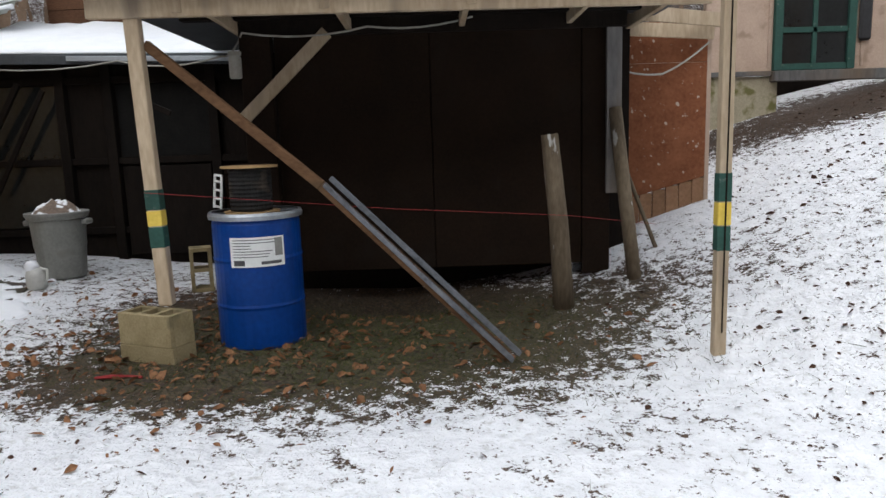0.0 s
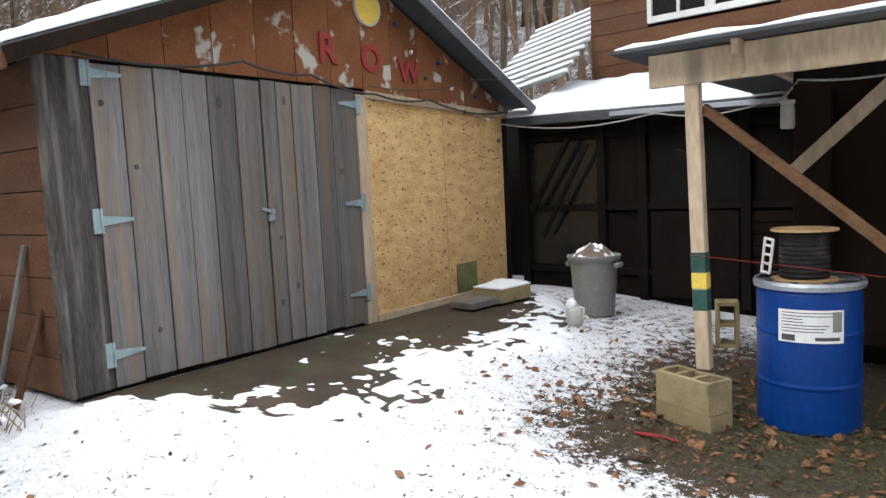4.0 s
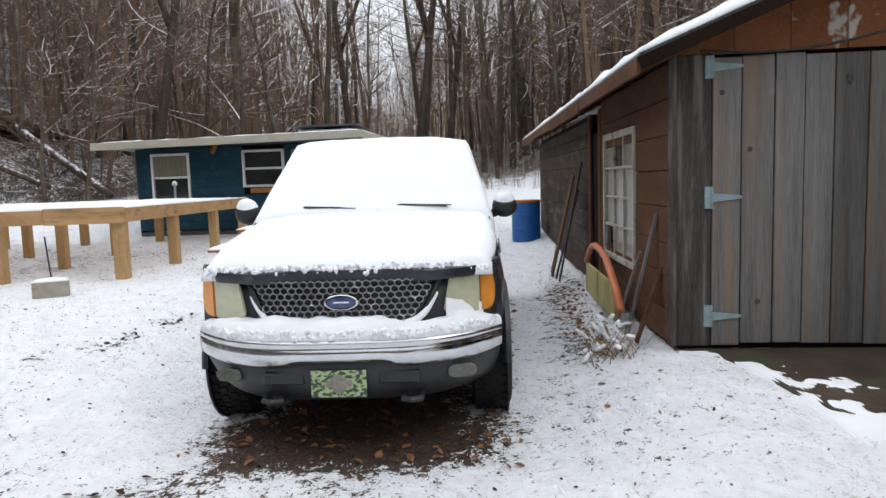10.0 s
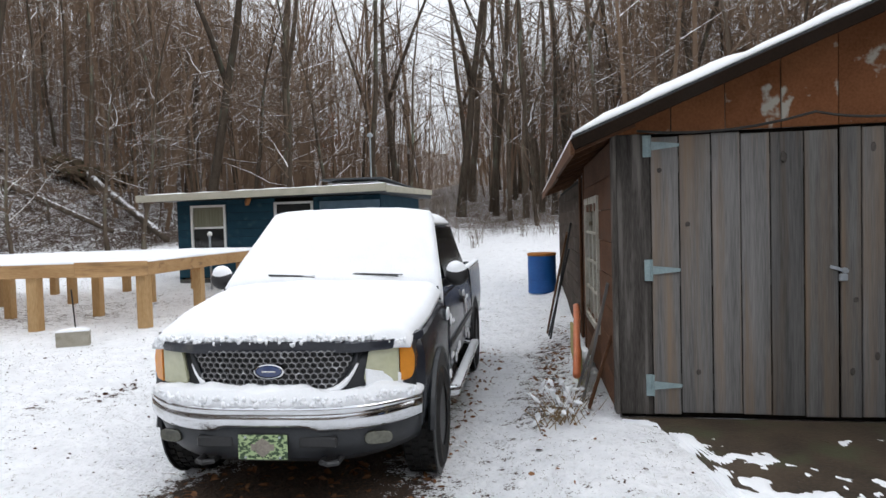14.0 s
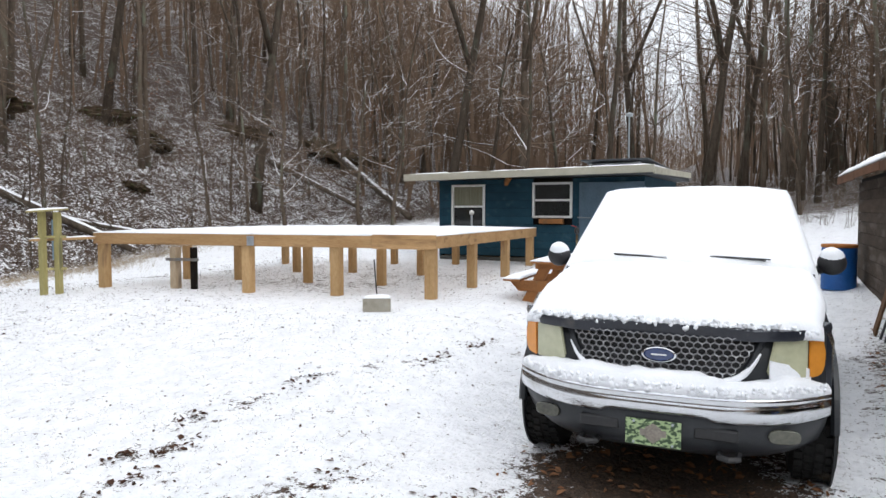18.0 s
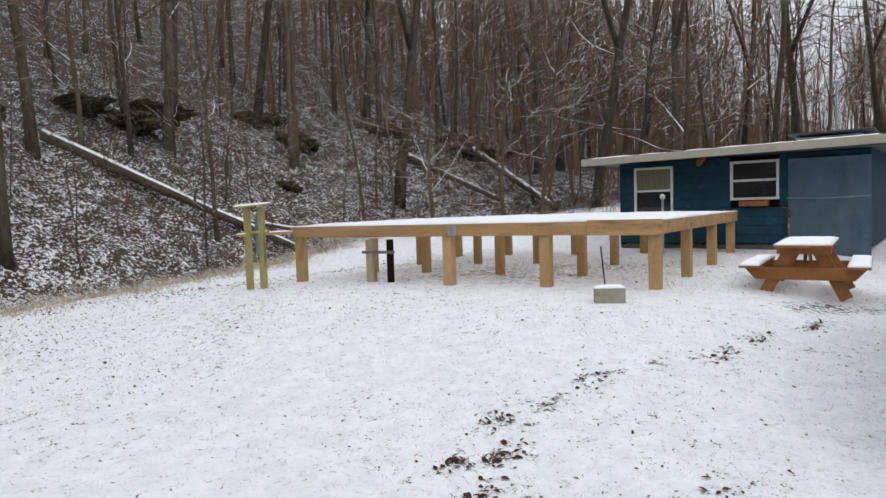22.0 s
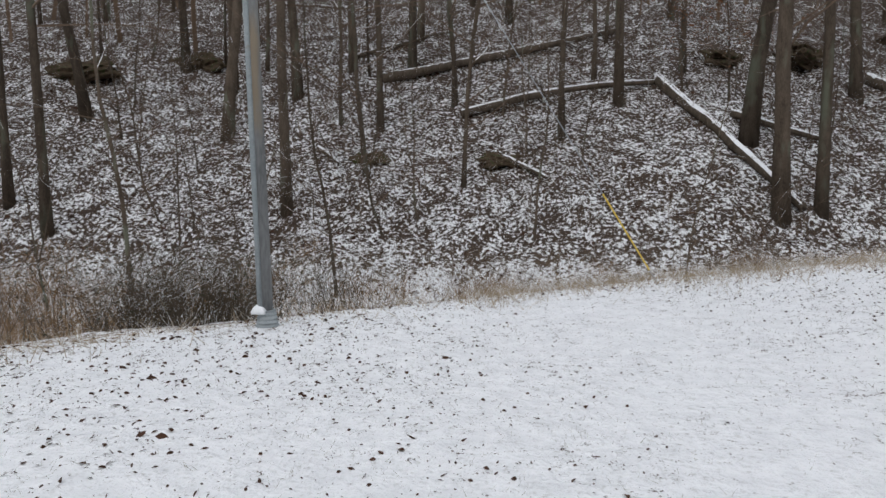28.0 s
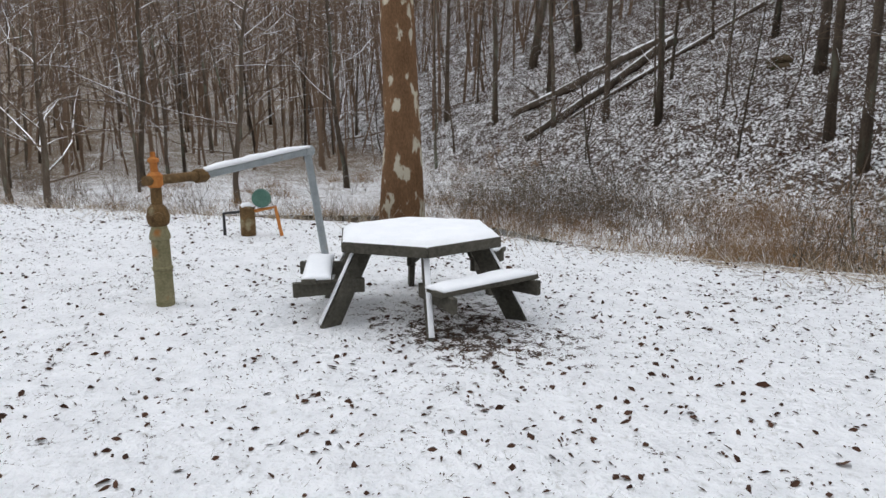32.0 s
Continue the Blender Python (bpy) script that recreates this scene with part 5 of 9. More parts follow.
# snow clinging to the flank
random.seed(9)
for k in range(60):
    b = B()
    x, z, s = random.uniform(-0.5, -5.3), random.uniform(0.55, 1.15), 1 if random.random() < 0.8 else -1
    if k >= 34:
        x, z, s = random.uniform(-0.48, -1.5), random.uniform(0.90, 1.12), 1
    bmesh.ops.create_icosphere(b, subdivisions=2, radius=1.0, matrix=Matrix.LocRotScale((x, s * 0.983, z), None, (random.uniform(0.03, 0.12), 0.012, random.uniform(0.02, 0.06))))
    if abs(x + 0.95) > 0.5 and abs(x + 4.46) > 0.5:
        part("clinging_snow", b, SNOW, truck, smooth=True)
    else:
        b.free()

# ---- timber deck frame ----
DECK_O = Vector((-8.10, -4.40, 0))
DU = Vector((1.34, -6.55, 0)).normalized()      # along its front
DV = Vector((-5.75, -0.40, 0)).normalized()     # towards the cabin
DL, DD = 6.75, 5.80
DZ = 1.24                                        # underside of the rim
deck = thing("deck_frame", "raised open timber deck frame on square posts, topped with snow", "deck")


def dk(u, v, z):
    p = DECK_O + DU * u + DV * v
    return Vector((p.x, p.y, z))


def deck_post(u, v, w, top, material, name="post"):
    b = B()
    g = dk(u, v, 0)
    gz = ground_z(g.x, g.y) - 0.08
    beam(b, (g.x, g.y, gz), (g.x, g.y, top), w, w, 0.008, up=tuple(DV))
    return part(name, b, material, deck)


for u in (0.09, 1.78, 3.50, 6.62):
    deck_post(u, 0.10, 0.17, DZ + 0.06, TAN_WOOD)
for v in (1.93, 3.85, 5.65):
    deck_post(0.09, v, 0.16, DZ + 0.06, TAN_WOOD)
random.seed(4)
for u in (1.95, 3.6, 5.1, 6.5):
    for v in (1.95, 3.85, 5.6):
        uu, vv, tt = u + random.uniform(-0.12, 0.12), v + random.uniform(-0.1, 0.1), DZ - random.choice((0.02, 0.04, 0.10))
        deck_post(uu, vv, 0.15, tt, TAN_WOOD)
        b = B()
        q = dk(uu, vv, tt)
        blanket(b, flat(q.x - 0.075, q.y - 0.075, q.x + 0.075, q.y + 0.075, tt + 0.001), 6, 6, 0.022, 0.3, u + v, 0.3, 0.0)
        part("snow_cap", b, SNOW, deck, smooth=True)
deck_post(5.25, 0.35, 0.15, 1.20, PALE_WOOD)
deck_post(4.83, 0.33, 0.10, 1.20, DARK_WOOD)
b = B()
beam(b, dk(5.38, 0.30, 0.97), dk(4.74, 0.30, 0.97), 0.12, 0.05, 0.004)
part("small_ledge", b, OLD_WOOD, deck)
RIM = 0.205


def snow_strip(u0, v0, u1, v1, w, z, seed):
    """A ridge of snow along the top of one timber."""
    b = B()
    a, c = dk(u0, v0, z), dk(u1, v1, z)
    sd = (c - a).cross(Vector((0, 0, 1))).normalized()
    blanket(b, lambda s, t: tuple(a + (c - a) * s + sd * (t - 0.5) * w), 40, 4, 0.038, 0.35, seed, 0.3, 0.0)
    part("snow_cap", b, SNOW, deck, smooth=True)


for k, (u0, v0, u1, v1) in enumerate(((0.0, 0.0, 3.36, 0.0), (3.37, 0.0, DL, 0.0), (0.0, 0.03, 0.0, DD, ), (DL, 0.03, DL, DD), (0.03, DD, DL - 0.03, DD))):
    b = B()
    beam(b, dk(u0, v0, DZ + 0.02 + RIM / 2), dk(u1, v1, DZ + 0.02 + RIM / 2), 0.05, RIM, 0.005)
    part("rim_joist", b, TAN_BEAM, deck)
    snow_strip(u0, v0, u1, v1, 0.05, DZ + 0.02 + RIM, k * 1.3)
b = B()
beam(b, dk(-0.06, -0.05, DZ + 0.13), dk(1.05, -0.05, DZ + 0.13), 0.04, RIM + 0.03, 0.005)
part("rim_joist", b, TAN_BEAM, deck, "doubled short timber at the corner")
for k, v in enumerate(np.arange(0.30, DD - 0.1, 0.305)):
    b = B()
    beam(b, dk(0.03, v, DZ + 0.02 + RIM / 2 + 0.006), dk(DL - 0.03, v, DZ + 0.02 + RIM / 2 + 0.006), 0.045, RIM - 0.012, 0.004)
    part("joist", b, TAN_WOOD, deck)
    snow_strip(0.03, v, DL - 0.03, v, 0.075, DZ + 0.02 + RIM, k * 2.1)
b = B()
beam(b, dk(3.36, -0.032, DZ + 0.03), dk(3.36, -0.032, DZ + 0.20), 0.16, 0.006, 0.001, up=tuple(DV))
part("joist_hanger", b, STEEL, deck, "galvanised joist strap")

# gate-like post pair with a small shelf, next to the deck
feeder = thing("post_stand", "pair of treated timber posts with a small snowy cap board", "post")
LPX, LPY = -5.82, -10.88
lgz = ground_z(LPX, LPY)
ax = Vector((DU.x, DU.y, 0))
for s in (-0.13, 0.11):
    b = B()
    p = Vector((LPX, LPY, 0)) + Vector((DV.y, -DV.x, 0)) * 0 + Vector((-0.83, 0.55, 0)) * s
    beam(b, (p.x, p.y, lgz - 0.1), (p.x, p.y, 1.86), 0.10, 0.10, 0.006, up=tuple(ax))
    part("post", b, GREEN_WOOD, feeder)
p = Vector((LPX, LPY, 1.88))
b = B()
beam(b, p + Vector((0.30, -0.20, -0.02)), p - Vector((0.24, -0.16, -0.03)), 0.26, 0.03, 0.004)
part("cap_board", b, GREEN_WOOD, feeder)
b = B()
blanket(b, lambda u, v: tuple(p + Vector((0.30, -0.20, -0.004)) * (1 - u) - Vector((0.24, -0.16, -0.045)) * u + Vector((0.55, 0.83, 0)) * (v - 0.5) * 0.24), 12, 6, 0.03, 0.3, 2.0)
part("snow_cap", b, SNOW, feeder, smooth=True)
for zz in (0.85, 1.42):
    b = B()
    beam(b, (LPX - 0.2, LPY + 0.14, zz), (LPX + 0.2, LPY - 0.14, zz), 0.06, 0.04, 0.004)
    part("cross_piece", b, GREEN_WOOD, feeder)
b = B()
q = dk(DL, 0, 0)
beam(b, (LPX + 0.28, LPY - 0.12, 1.37), (q.x + 0.05, q.y + 0.05, 1.37), 0.12, 0.045, 0.004)
part("rail", b, TAN_WOOD, feeder)
b = B()
blanket(b, lambda u, v: (LPX + 0.28 + (q.x + 0.05 - LPX - 0.28) * u, LPY - 0.12 + (q.y + 0.17 - LPY) * u + (v - 0.5) * 0.11, 1.392), 20, 4, 0.022, 0.3, 5.0)
part("snow_cap", b, SNOW, feeder, smooth=True)
b = B()
box(b, (LPX - 0.24, LPY - 0.20, 1.0), (LPX - 0.14, LPY - 0.08, 1.72), 0.01)
part("back_panel", b, BLUE_TARP, feeder)

# ---- blue cabin ----
CX, CY0, CY1, CB = -14.25, -7.60, -2.36, 0.38
cabin = thing("cabin", "small dark blue cabin with white windows and a flat snowy roof", "cabin")
b = B()
box(b, (CX - 4.2, CY0, CB + 0.32), (CX - 0.10, CY1, 2.66))
part("inner_wall", b, DARK_WOOD, cabin)
z0 = CB + 0.36
random.seed(8)
wins = ((-7.24, -6.30, 1.42, 2.54), (-5.02, -4.02, 1.70, 2.56))


def wall_course(z0, z1):
    """Boards between the windows at one height."""
    spans = [(CY0, CY1)]
    for w0, w1, v0, v1 in wins:
        if z1 > v0 and z0 < v1:
            spans = [s for a, c in spans for s in ((a, min(c, w0)), (max(a, w1), c)) if s[1] - s[0] > 0.02]
    for a, c in spans:
        b = B()
        box(b, (CX - 0.06, a, z0), (CX - 0.03 + random.uniform(0, 0.006), c, z1 - 0.006), 0.003)
        part("wall_board", b, BLUE_WALL, cabin)


while z0 < 2.64:
    z1 = min(z0 + 0.2, 2.66)
    wall_course(z0, z1)
    z0 = z1
for y in (CY0, CY1):
    b = B()
    box(b, (CX - 4.2, y - 0.02, CB + 0.3), (CX - 0.03, y + 0.02, 2.66))
    part("end_wall", b, BLUE_WALL, cabin)
b = B()
box(b, (CX - 4.1, CY0 + 0.1, 0.2), (CX - 0.08, CY1 - 0.1, CB + 0.34))
part("foundation", b, CONCRETE, cabin)


def sash(y0, y1, z0, z1, lower_dark):
    w = thing("window", "white-framed double-hung window", "window")
    del w["category"]
    w.parent = cabin
    b = B()
    f = 0.055
    for lo, hi in (((CX - 0.06, y0, z0), (CX + 0.02, y1, z0 + f)), ((CX - 0.06, y0, z1 - f), (CX + 0.02, y1, z1)), ((CX - 0.06, y0, z0 + f), (CX + 0.02, y0 + f, z1 - f)), ((CX - 0.06, y1 - f, z0 + f), (CX + 0.02, y1, z1 - f)), ((CX - 0.05, y0 + f, (z0 + z1) / 2 - 0.025), (CX + 0.005, y1 - f, (z0 + z1) / 2 + 0.025))):
        box(b, lo, hi, 0.004)
    part("frame", b, WHITE_PAINT, w)
    mid = (z0 + z1) / 2
    for a, c, up in ((z0 + f, mid - 0.025, False), (mid + 0.025, z1 - f, True)):
        b = B()
        box(b, (CX - 0.045, y0 + f, a), (CX - 0.037, y1 - f, c))
        part("pane", b, CURTAIN if (up and lower_dark) else WINDOW_GLASS, w)


sash(-7.24, -6.30, 1.42, 2.54, True)
sash(-5.02, -4.02, 1.70, 2.56, False)
b = B()
box(b, (CX - 0.02, -4.82, 1.56), (CX + 0.10, -4.22, 1.68), 0.01)
part("window_box", b, PICNIC, cabin, "short orange wooden ledge under the window")
# tarp over the end
b = B()
nu, nv = 24, 16
vs = [[b.verts.new((CX + 0.05 + 0.03 * math.sin(i * 0.9 + j * 0.35) * (j / nv) + 0.05 * (1 - j / nv) * abs(math.sin(i * 0.5)), -3.84 + 1.52 * i / nu, 0.42 + 2.12 * j / nv)) for j in range(nv + 1)] for i in range(nu + 1)]
for i in range(nu):
    for j in range(nv):
        b.faces.new((vs[i][j], vs[i + 1][j], vs[i + 1][j + 1], vs[i][j + 1]))
bmesh.ops.solidify(b, geom=b.faces[:], thickness=0.006)
part("tarp", b, BLUE_TARP, cabin, "pale blue tarp hung over the wall", smooth=True)
b = B()
tube(b, [(CX + 0.10, -3.86, 1.72), (CX + 0.09, -3.2, 1.69), (CX + 0.10, -2.34, 1.72)], 0.012, 6)
part("tarp_cord", b, GREY_PIPE, cabin)
# roof
b = B()
box(b, (CX - 4.6, CY0 - 0.7, 2.68), (CX + 0.55, CY1 + 0.32, 2.78), 0.01)
part("roof_deck", b, DARK_ROOF, cabin)
b = B()
beam(b, (CX + 0.56, CY0 - 0.75, 2.72), (CX + 0.56, CY1 + 0.34, 2.80), 0.04, 0.17, 0.005)
part("fascia", b, CREAM, cabin)
b = B()
beam(b, (CX + 0.56, CY1 + 0.34, 2.76), (CX - 4.6, CY1 + 0.34, 2.86), 0.04, 0.15, 0.005)
part("fascia", b, CREAM, cabin)
b = B()
blanket(b, lambda u, v: (CX + 0.47 - 5.07 * u, CY0 - 0.72 + (CY1 - CY0 + 1.04) * v, 2.79 + 0.082 * v), 34, 34, 0.05, 0.4, 9.0, 0.05)
part("snow_cover", b, SNOW, cabin, smooth=True)
for y0, y1, zz in ((-3.9, -2.3, 2.93),):
    b = B()
    prism(b, [(0, 0), (3.6, 0), (3.6, y1 - y0), (0, y1 - y0)], 0.03, Matrix.Translation((CX - 3.8, y0, zz)) @ pose(0, 0, 0, 0, -2, 0), 0.006)
    part("roof_sheet", b, DARK_ROOF, cabin, "loose dark roofing sheet")
    b = B()
    blanket(b, flat(CX - 3.75, y0 + 0.1, CX - 0.5, y1 - 0.25, zz + 0.06), 20, 24, 0.05, 0.8, 4.0, 0.1)
    part("snow_cover", b, SNOW, cabin, smooth=True)
b = B()
tube(b, [(CX - 2.6, -3.30, 2.7), (CX - 2.6, -3.30, 4.35)], 0.022, 10)
turned(b, [(0.03, 0.0), (0.09, 0.02), (0.09, 0.07), (0.02, 0.12)], 12, (CX - 2.6, -3.30, 4.35))
part("stove_pipe", b, GREY_PIPE, cabin, "thin grey stove pipe with cap")
b = B()
beam(b, (CX + 0.02, -5.72, 2.55), (CX + 0.30, -5.50, 2.70), 0.09, 0.12, 0.005)
part("bracket", b, PICNIC, cabin)

b = B()
box(b, (CX - 0.05, CY0 + 0.02, 0.1), (CX + 0.035, -3.95, 0.70), 0.006)
part("foundation", b, surface("grey_foundation", (0.07, 0.075, 0.072), (0.13, 0.135, 0.13), 0.9, 4, 40, 0.4), cabin, "grey concrete foundation")

# ---- orange picnic table ----
pt = thing("picnic_table", "orange-stained picnic table with attached benches, dusted with snow", "table")


def picnic(root, L, wood):
    for k in range(5):
        b = B()
        y = -0.36 + k * 0.146
        box(b, (-L / 2, y, 0.715), (L / 2, y + 0.14, 0.755), 0.005)
        part("top_plank", b, wood, root)
    for s in (-1, 1):
        for k in range(2):
            b = B()
            y = s * (0.62 + k * 0.145)
            box(b, (-L / 2, y - 0.07, 0.415), (L / 2, y + 0.07, 0.455), 0.005)
            part("bench_plank", b, wood, root)
    for x in (-L / 2 + 0.3, L / 2 - 0.3):
        for s in (-1, 1):
            b = B()
            beam(b, (x, s * 0.54, -0.03), (x, s * 0.16, 0.71), 0.17, 0.045, 0.005, up=(1, 0, 0))
            part("leg", b, wood, root)
        b = B()
        o_ = 0.048 if x > 0 else -0.048
        prism(b, [(-0.64, -0.09), (0.64, -0.09), (0.80, 0.09), (-0.80, 0.09)], 0.045, Matrix(((0, 0, 1, x + o_ - 0.0225), (1, 0, 0, 0), (0, 1, 0, 0.325), (0, 0, 0, 1))), 0.005)
        part("bench_bearer", b, wood, root)
        b = B()
        beam(b, (x + o_, -0.35, 0.66), (x + o_, 0.35, 0.66), 0.045, 0.10, 0.005)
        part("top_bearer", b, wood, root)
        b = B()
        beam(b, (x, 0.0, 0.40), (0.0 + x * 0.25, 0.0, 0.70), 0.09, 0.04, 0.004, up=(0, 1, 0))
        part("brace", b, wood, root)
    for lo, hi, zz in (((-L / 2, -0.37), (L / 2, 0.37), 0.757), ((-L / 2, 0.55), (L / 2, 0.83), 0.457), ((-L / 2, -0.83), (L / 2, -0.55), 0.457)):
        b = B()
        blanket(b, flat(lo[0], lo[1], hi[0], hi[1], zz), 24, 10, 0.035, 0.4, lo[1])
        part("snow_cover", b, SNOW, root, smooth=True)


picnic(pt, 1.8, PICNIC)
pt.matrix_basis = Matrix.Translation((-9.75, -2.72, ground_z(-9.75, -2.72))) @ pose(0, 0, 0, 0, 0, 5)

# ---- concrete block with a wire stake, blue drum by the shed's back ----
def hollow_block(name, label, m, material, cells=2, L=0.40, W=0.19, Hh=0.19, group=""):
    e = tagged(new(name), label, "concrete block", group)
    e.matrix_basis = m
    b = B()
    vs_out = [(-L / 2, -W / 2), (L / 2, -W / 2), (L / 2, W / 2), (-L / 2, W / 2)]
    t = 0.032
    box(b, (-L / 2, -W / 2, 0), (L / 2, -W / 2 + t, Hh), 0.004)
    box(b, (-L / 2, W / 2 - t, 0), (L / 2, W / 2, Hh), 0.004)
    for k in range(cells + 1):
        x = -L / 2 + t / 2 + (L - t) * k / cells
        box(b, (x - t / 2 + (0.001 if 0 < k else 0.001), -W / 2 + t - 0.001, 0.001), (x + t / 2 - 0.001, W / 2 - t + 0.001, Hh - 0.001))
    part("block", b, material, e)
    return e


bk = hollow_block("concrete_block", "grey concrete block standing in the snow with a wire stake", Matrix.Translation((-6.70, -4.58, ground_z(-6.7, -4.58) - 0.01)) @ pose(0, 0, 0, 0, 0, 120), CONCRETE, 2, 0.40, 0.19, 0.21)
b = B()
blanket(b, flat(-0.2, -0.095, 0.2, 0.095, 0.21), 12, 6, 0.03, 0.5, 2.0)
part("snow_cap", b, SNOW, bk, smooth=True)
stake = thing("wire_stake", "thin dark metal stake leaning behind the block", "stake")
b = B()
tube(b, [(-6.95, -4.72, ground_z(-6.95, -4.72) - 0.1), (-7.0, -4.8, 0.85), (-7.02, -4.84, 1.15)], 0.011, 6)
part("rod", b, BLACK_PLASTIC, stake)


def drum(root, material, r=0.29, h=0.88):
    b = B()
    turned(b, [(r * 0.96, 0.0), (r, 0.02), (r, h * 0.31), (r + 0.006, h * 0.33), (r, h * 0.35), (r, h * 0.66), (r + 0.006, h * 0.68), (r, h * 0.70), (r, h - 0.05), (r - 0.008, h - 0.03), (r - 0.008, h - 0.012)], 40)
    part("shell", b, material, root, smooth=False)


d2 = thing("blue_drum", "blue plastic drum standing at the shed's far end", "drum", m=Matrix.Translation((-12.9, 1.47, ground_z(-12.9, 1.47) - 0.01)))
# brighter blue than the sheltered drum's: open daylight put into the colour
drum(d2, surface("bright_blue_plastic", (0.006, 0.085, 0.30), (0.012, 0.12, 0.40), 0.45, 3, 30, 0.1), 0.29, 0.80)
b = B()
turned(b, [(0.285, 0.775), (0.30, 0.785), (0.30, 0.825), (0.28, 0.832)], 32)
part("lid", b, ORANGE_RUST, d2, "orange rusted lid ring")
# ---- lean-to canopy, dark porch and house ----
canopy = thing("lean_to_canopy", "timber lean-to roof on posts against the house", "canopy")


def striped_post(x, y, z0, z1, w, bands, label, lean=0.0):
    """A pale post with painted bands as sleeves a hair proud of it."""
    p = thing("post", label, "post")
    del p["category"]
    p.parent = canopy
    b = B()
    top = (x + lean, y, z1)
    beam(b, (x, y, z0), top, w, w * 0.92, 0.006, up=(0, 1, 0))
    part("shaft", b, PALE_WOOD, p)
    for a, c, mt in bands:
        b = B()
        xa, xc = x + lean * (a - z0) / (z1 - z0), x + lean * (c - z0) / (z1 - z0)
        beam(b, (xa, y, a), (xc, y, c), w + 0.006, w * 0.92 + 0.006, 0.005, up=(0, 1, 0))
        part("painted_band", b, mt, p)
    return p


striped_post(-0.86, 4.79, 0.43, 2.19, 0.086, ((0.80, 0.935, GREEN_PAINT), (0.937, 1.035, YELLOW_PAINT), (1.037, 1.165, GREEN_PAINT)), "pale post with green and yellow painted bands", -0.05)
striped_post(2.44, 4.22, ground_z(2.44, 4.22) - 0.08, 2.75, 0.068, ((0.76, 0.90, GREEN_PAINT), (0.902, 1.03, YELLOW_PAINT), (1.032, 1.19, GREEN_PAINT)), "pale doubled post with green and yellow painted bands")
b = B()
beam(b, (2.44, 4.176, 0.3), (2.44, 4.176, 2.74), 0.006, 0.008, 0.0)
part("post_seam", b, DARK_WOOD, canopy)
b = B()
beam(b, (-1.16, 4.75, 2.28), (2.56, 4.75, 2.27), 0.045, 0.20, 0.005)
part("front_beam", b, PALE_WOOD, canopy)
for x in (-0.62, 0.25, 1.12, 1.95, 2.5):
    b = B()
    beam(b, (x, 4.62, 2.345), (x, 6.3, 2.31), 0.045, 0.09, 0.004)
    part("rafter", b, PALE_WOOD, canopy)
    b = B()
    box(b, (x - 0.03, 4.715, 2.20), (x + 0.03, 4.727, 2.30), 0.003)
    part("rafter_tie", b, PALE_WOOD, canopy)
for y in (5.3, 5.9):
    b = B()
    beam(b, (-1.0, y, 2.365), (2.6, y, 2.365), 0.09, 0.03, 0.003)
    part("batten", b, DARK_WOOD, canopy)
b = B()
box(b, (-1.32, 4.52, 2.385), (2.75, 9.4, 2.405))
part("roof_sheet", b, DARK_ROOF, canopy, "dark corrugated roofing")
b = B()
blanket(b, flat(-1.30, 4.54, 2.73, 9.3, 2.406), 50, 40, 0.05, 0.5, 5.0, 0.02, 0.0)
part("roof_snow", b, SNOW, canopy, smooth=True)
b = B()
beam(b, (-0.86, 4.83, 2.04), (0.20, 4.55, 1.17), 0.04, 0.058, 0.004)
beam(b, (0.20, 4.55, 1.17), (1.25, 4.22, 0.19), 0.04, 0.058, 0.004)
part("diagonal_brace", b, BRACE_WOOD, canopy, "long brown diagonal brace")
b = B()
beam(b, (-0.60, 5.98, 1.62), (0.08, 5.98, 2.26), 0.03, 0.10, 0.004)
part("knee_brace", b, PALE_WOOD, canopy)
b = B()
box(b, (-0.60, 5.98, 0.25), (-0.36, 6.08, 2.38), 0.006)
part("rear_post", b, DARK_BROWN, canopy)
b = B()
box(b, (2.25, 6.00, 0.95), (2.37, 6.04, 2.36), 0.004)
part("rear_post", b, OLD_WOOD, canopy)
b = B()
beam(b, (-0.6, 6.0, 2.30), (2.4, 6.0, 2.30), 0.05, 0.12, 0.004)
part("rear_beam", b, DARK_WOOD, canopy)

channel = thing("metal_channel", "galvanised steel channel leaning along the brace", "metal channel")
for off in (0.004, 0.044):
    b = B()
    for q in (-0.018, 0.018):
        beam(b, (0.215 + off, 4.53 + q, 1.175 + off * 0.9), (1.265 + off, 4.17 + q, 0.185 + off * 0.9), 0.005, 0.026, 0.001)
    beam(b, (0.215 + off, 4.53, 1.162 + off * 0.9), (1.265 + off, 4.17, 0.172 + off * 0.9), 0.036, 0.006, 0.001)
    part("rail", b, DULL_STEEL, channel)

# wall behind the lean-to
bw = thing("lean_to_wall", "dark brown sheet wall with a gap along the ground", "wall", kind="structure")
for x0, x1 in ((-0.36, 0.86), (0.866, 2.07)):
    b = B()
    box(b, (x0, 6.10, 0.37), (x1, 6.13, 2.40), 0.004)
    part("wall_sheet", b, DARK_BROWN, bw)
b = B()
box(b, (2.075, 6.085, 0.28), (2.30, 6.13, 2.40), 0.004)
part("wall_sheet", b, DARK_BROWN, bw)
# near-black sheet added behind the gap for the crawl space's shade
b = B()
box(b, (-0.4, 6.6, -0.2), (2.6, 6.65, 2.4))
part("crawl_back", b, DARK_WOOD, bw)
rw = thing("red_board_wall", "red-brown strand board wall over vertical skirting boards", "wall", kind="structure")
b = B()
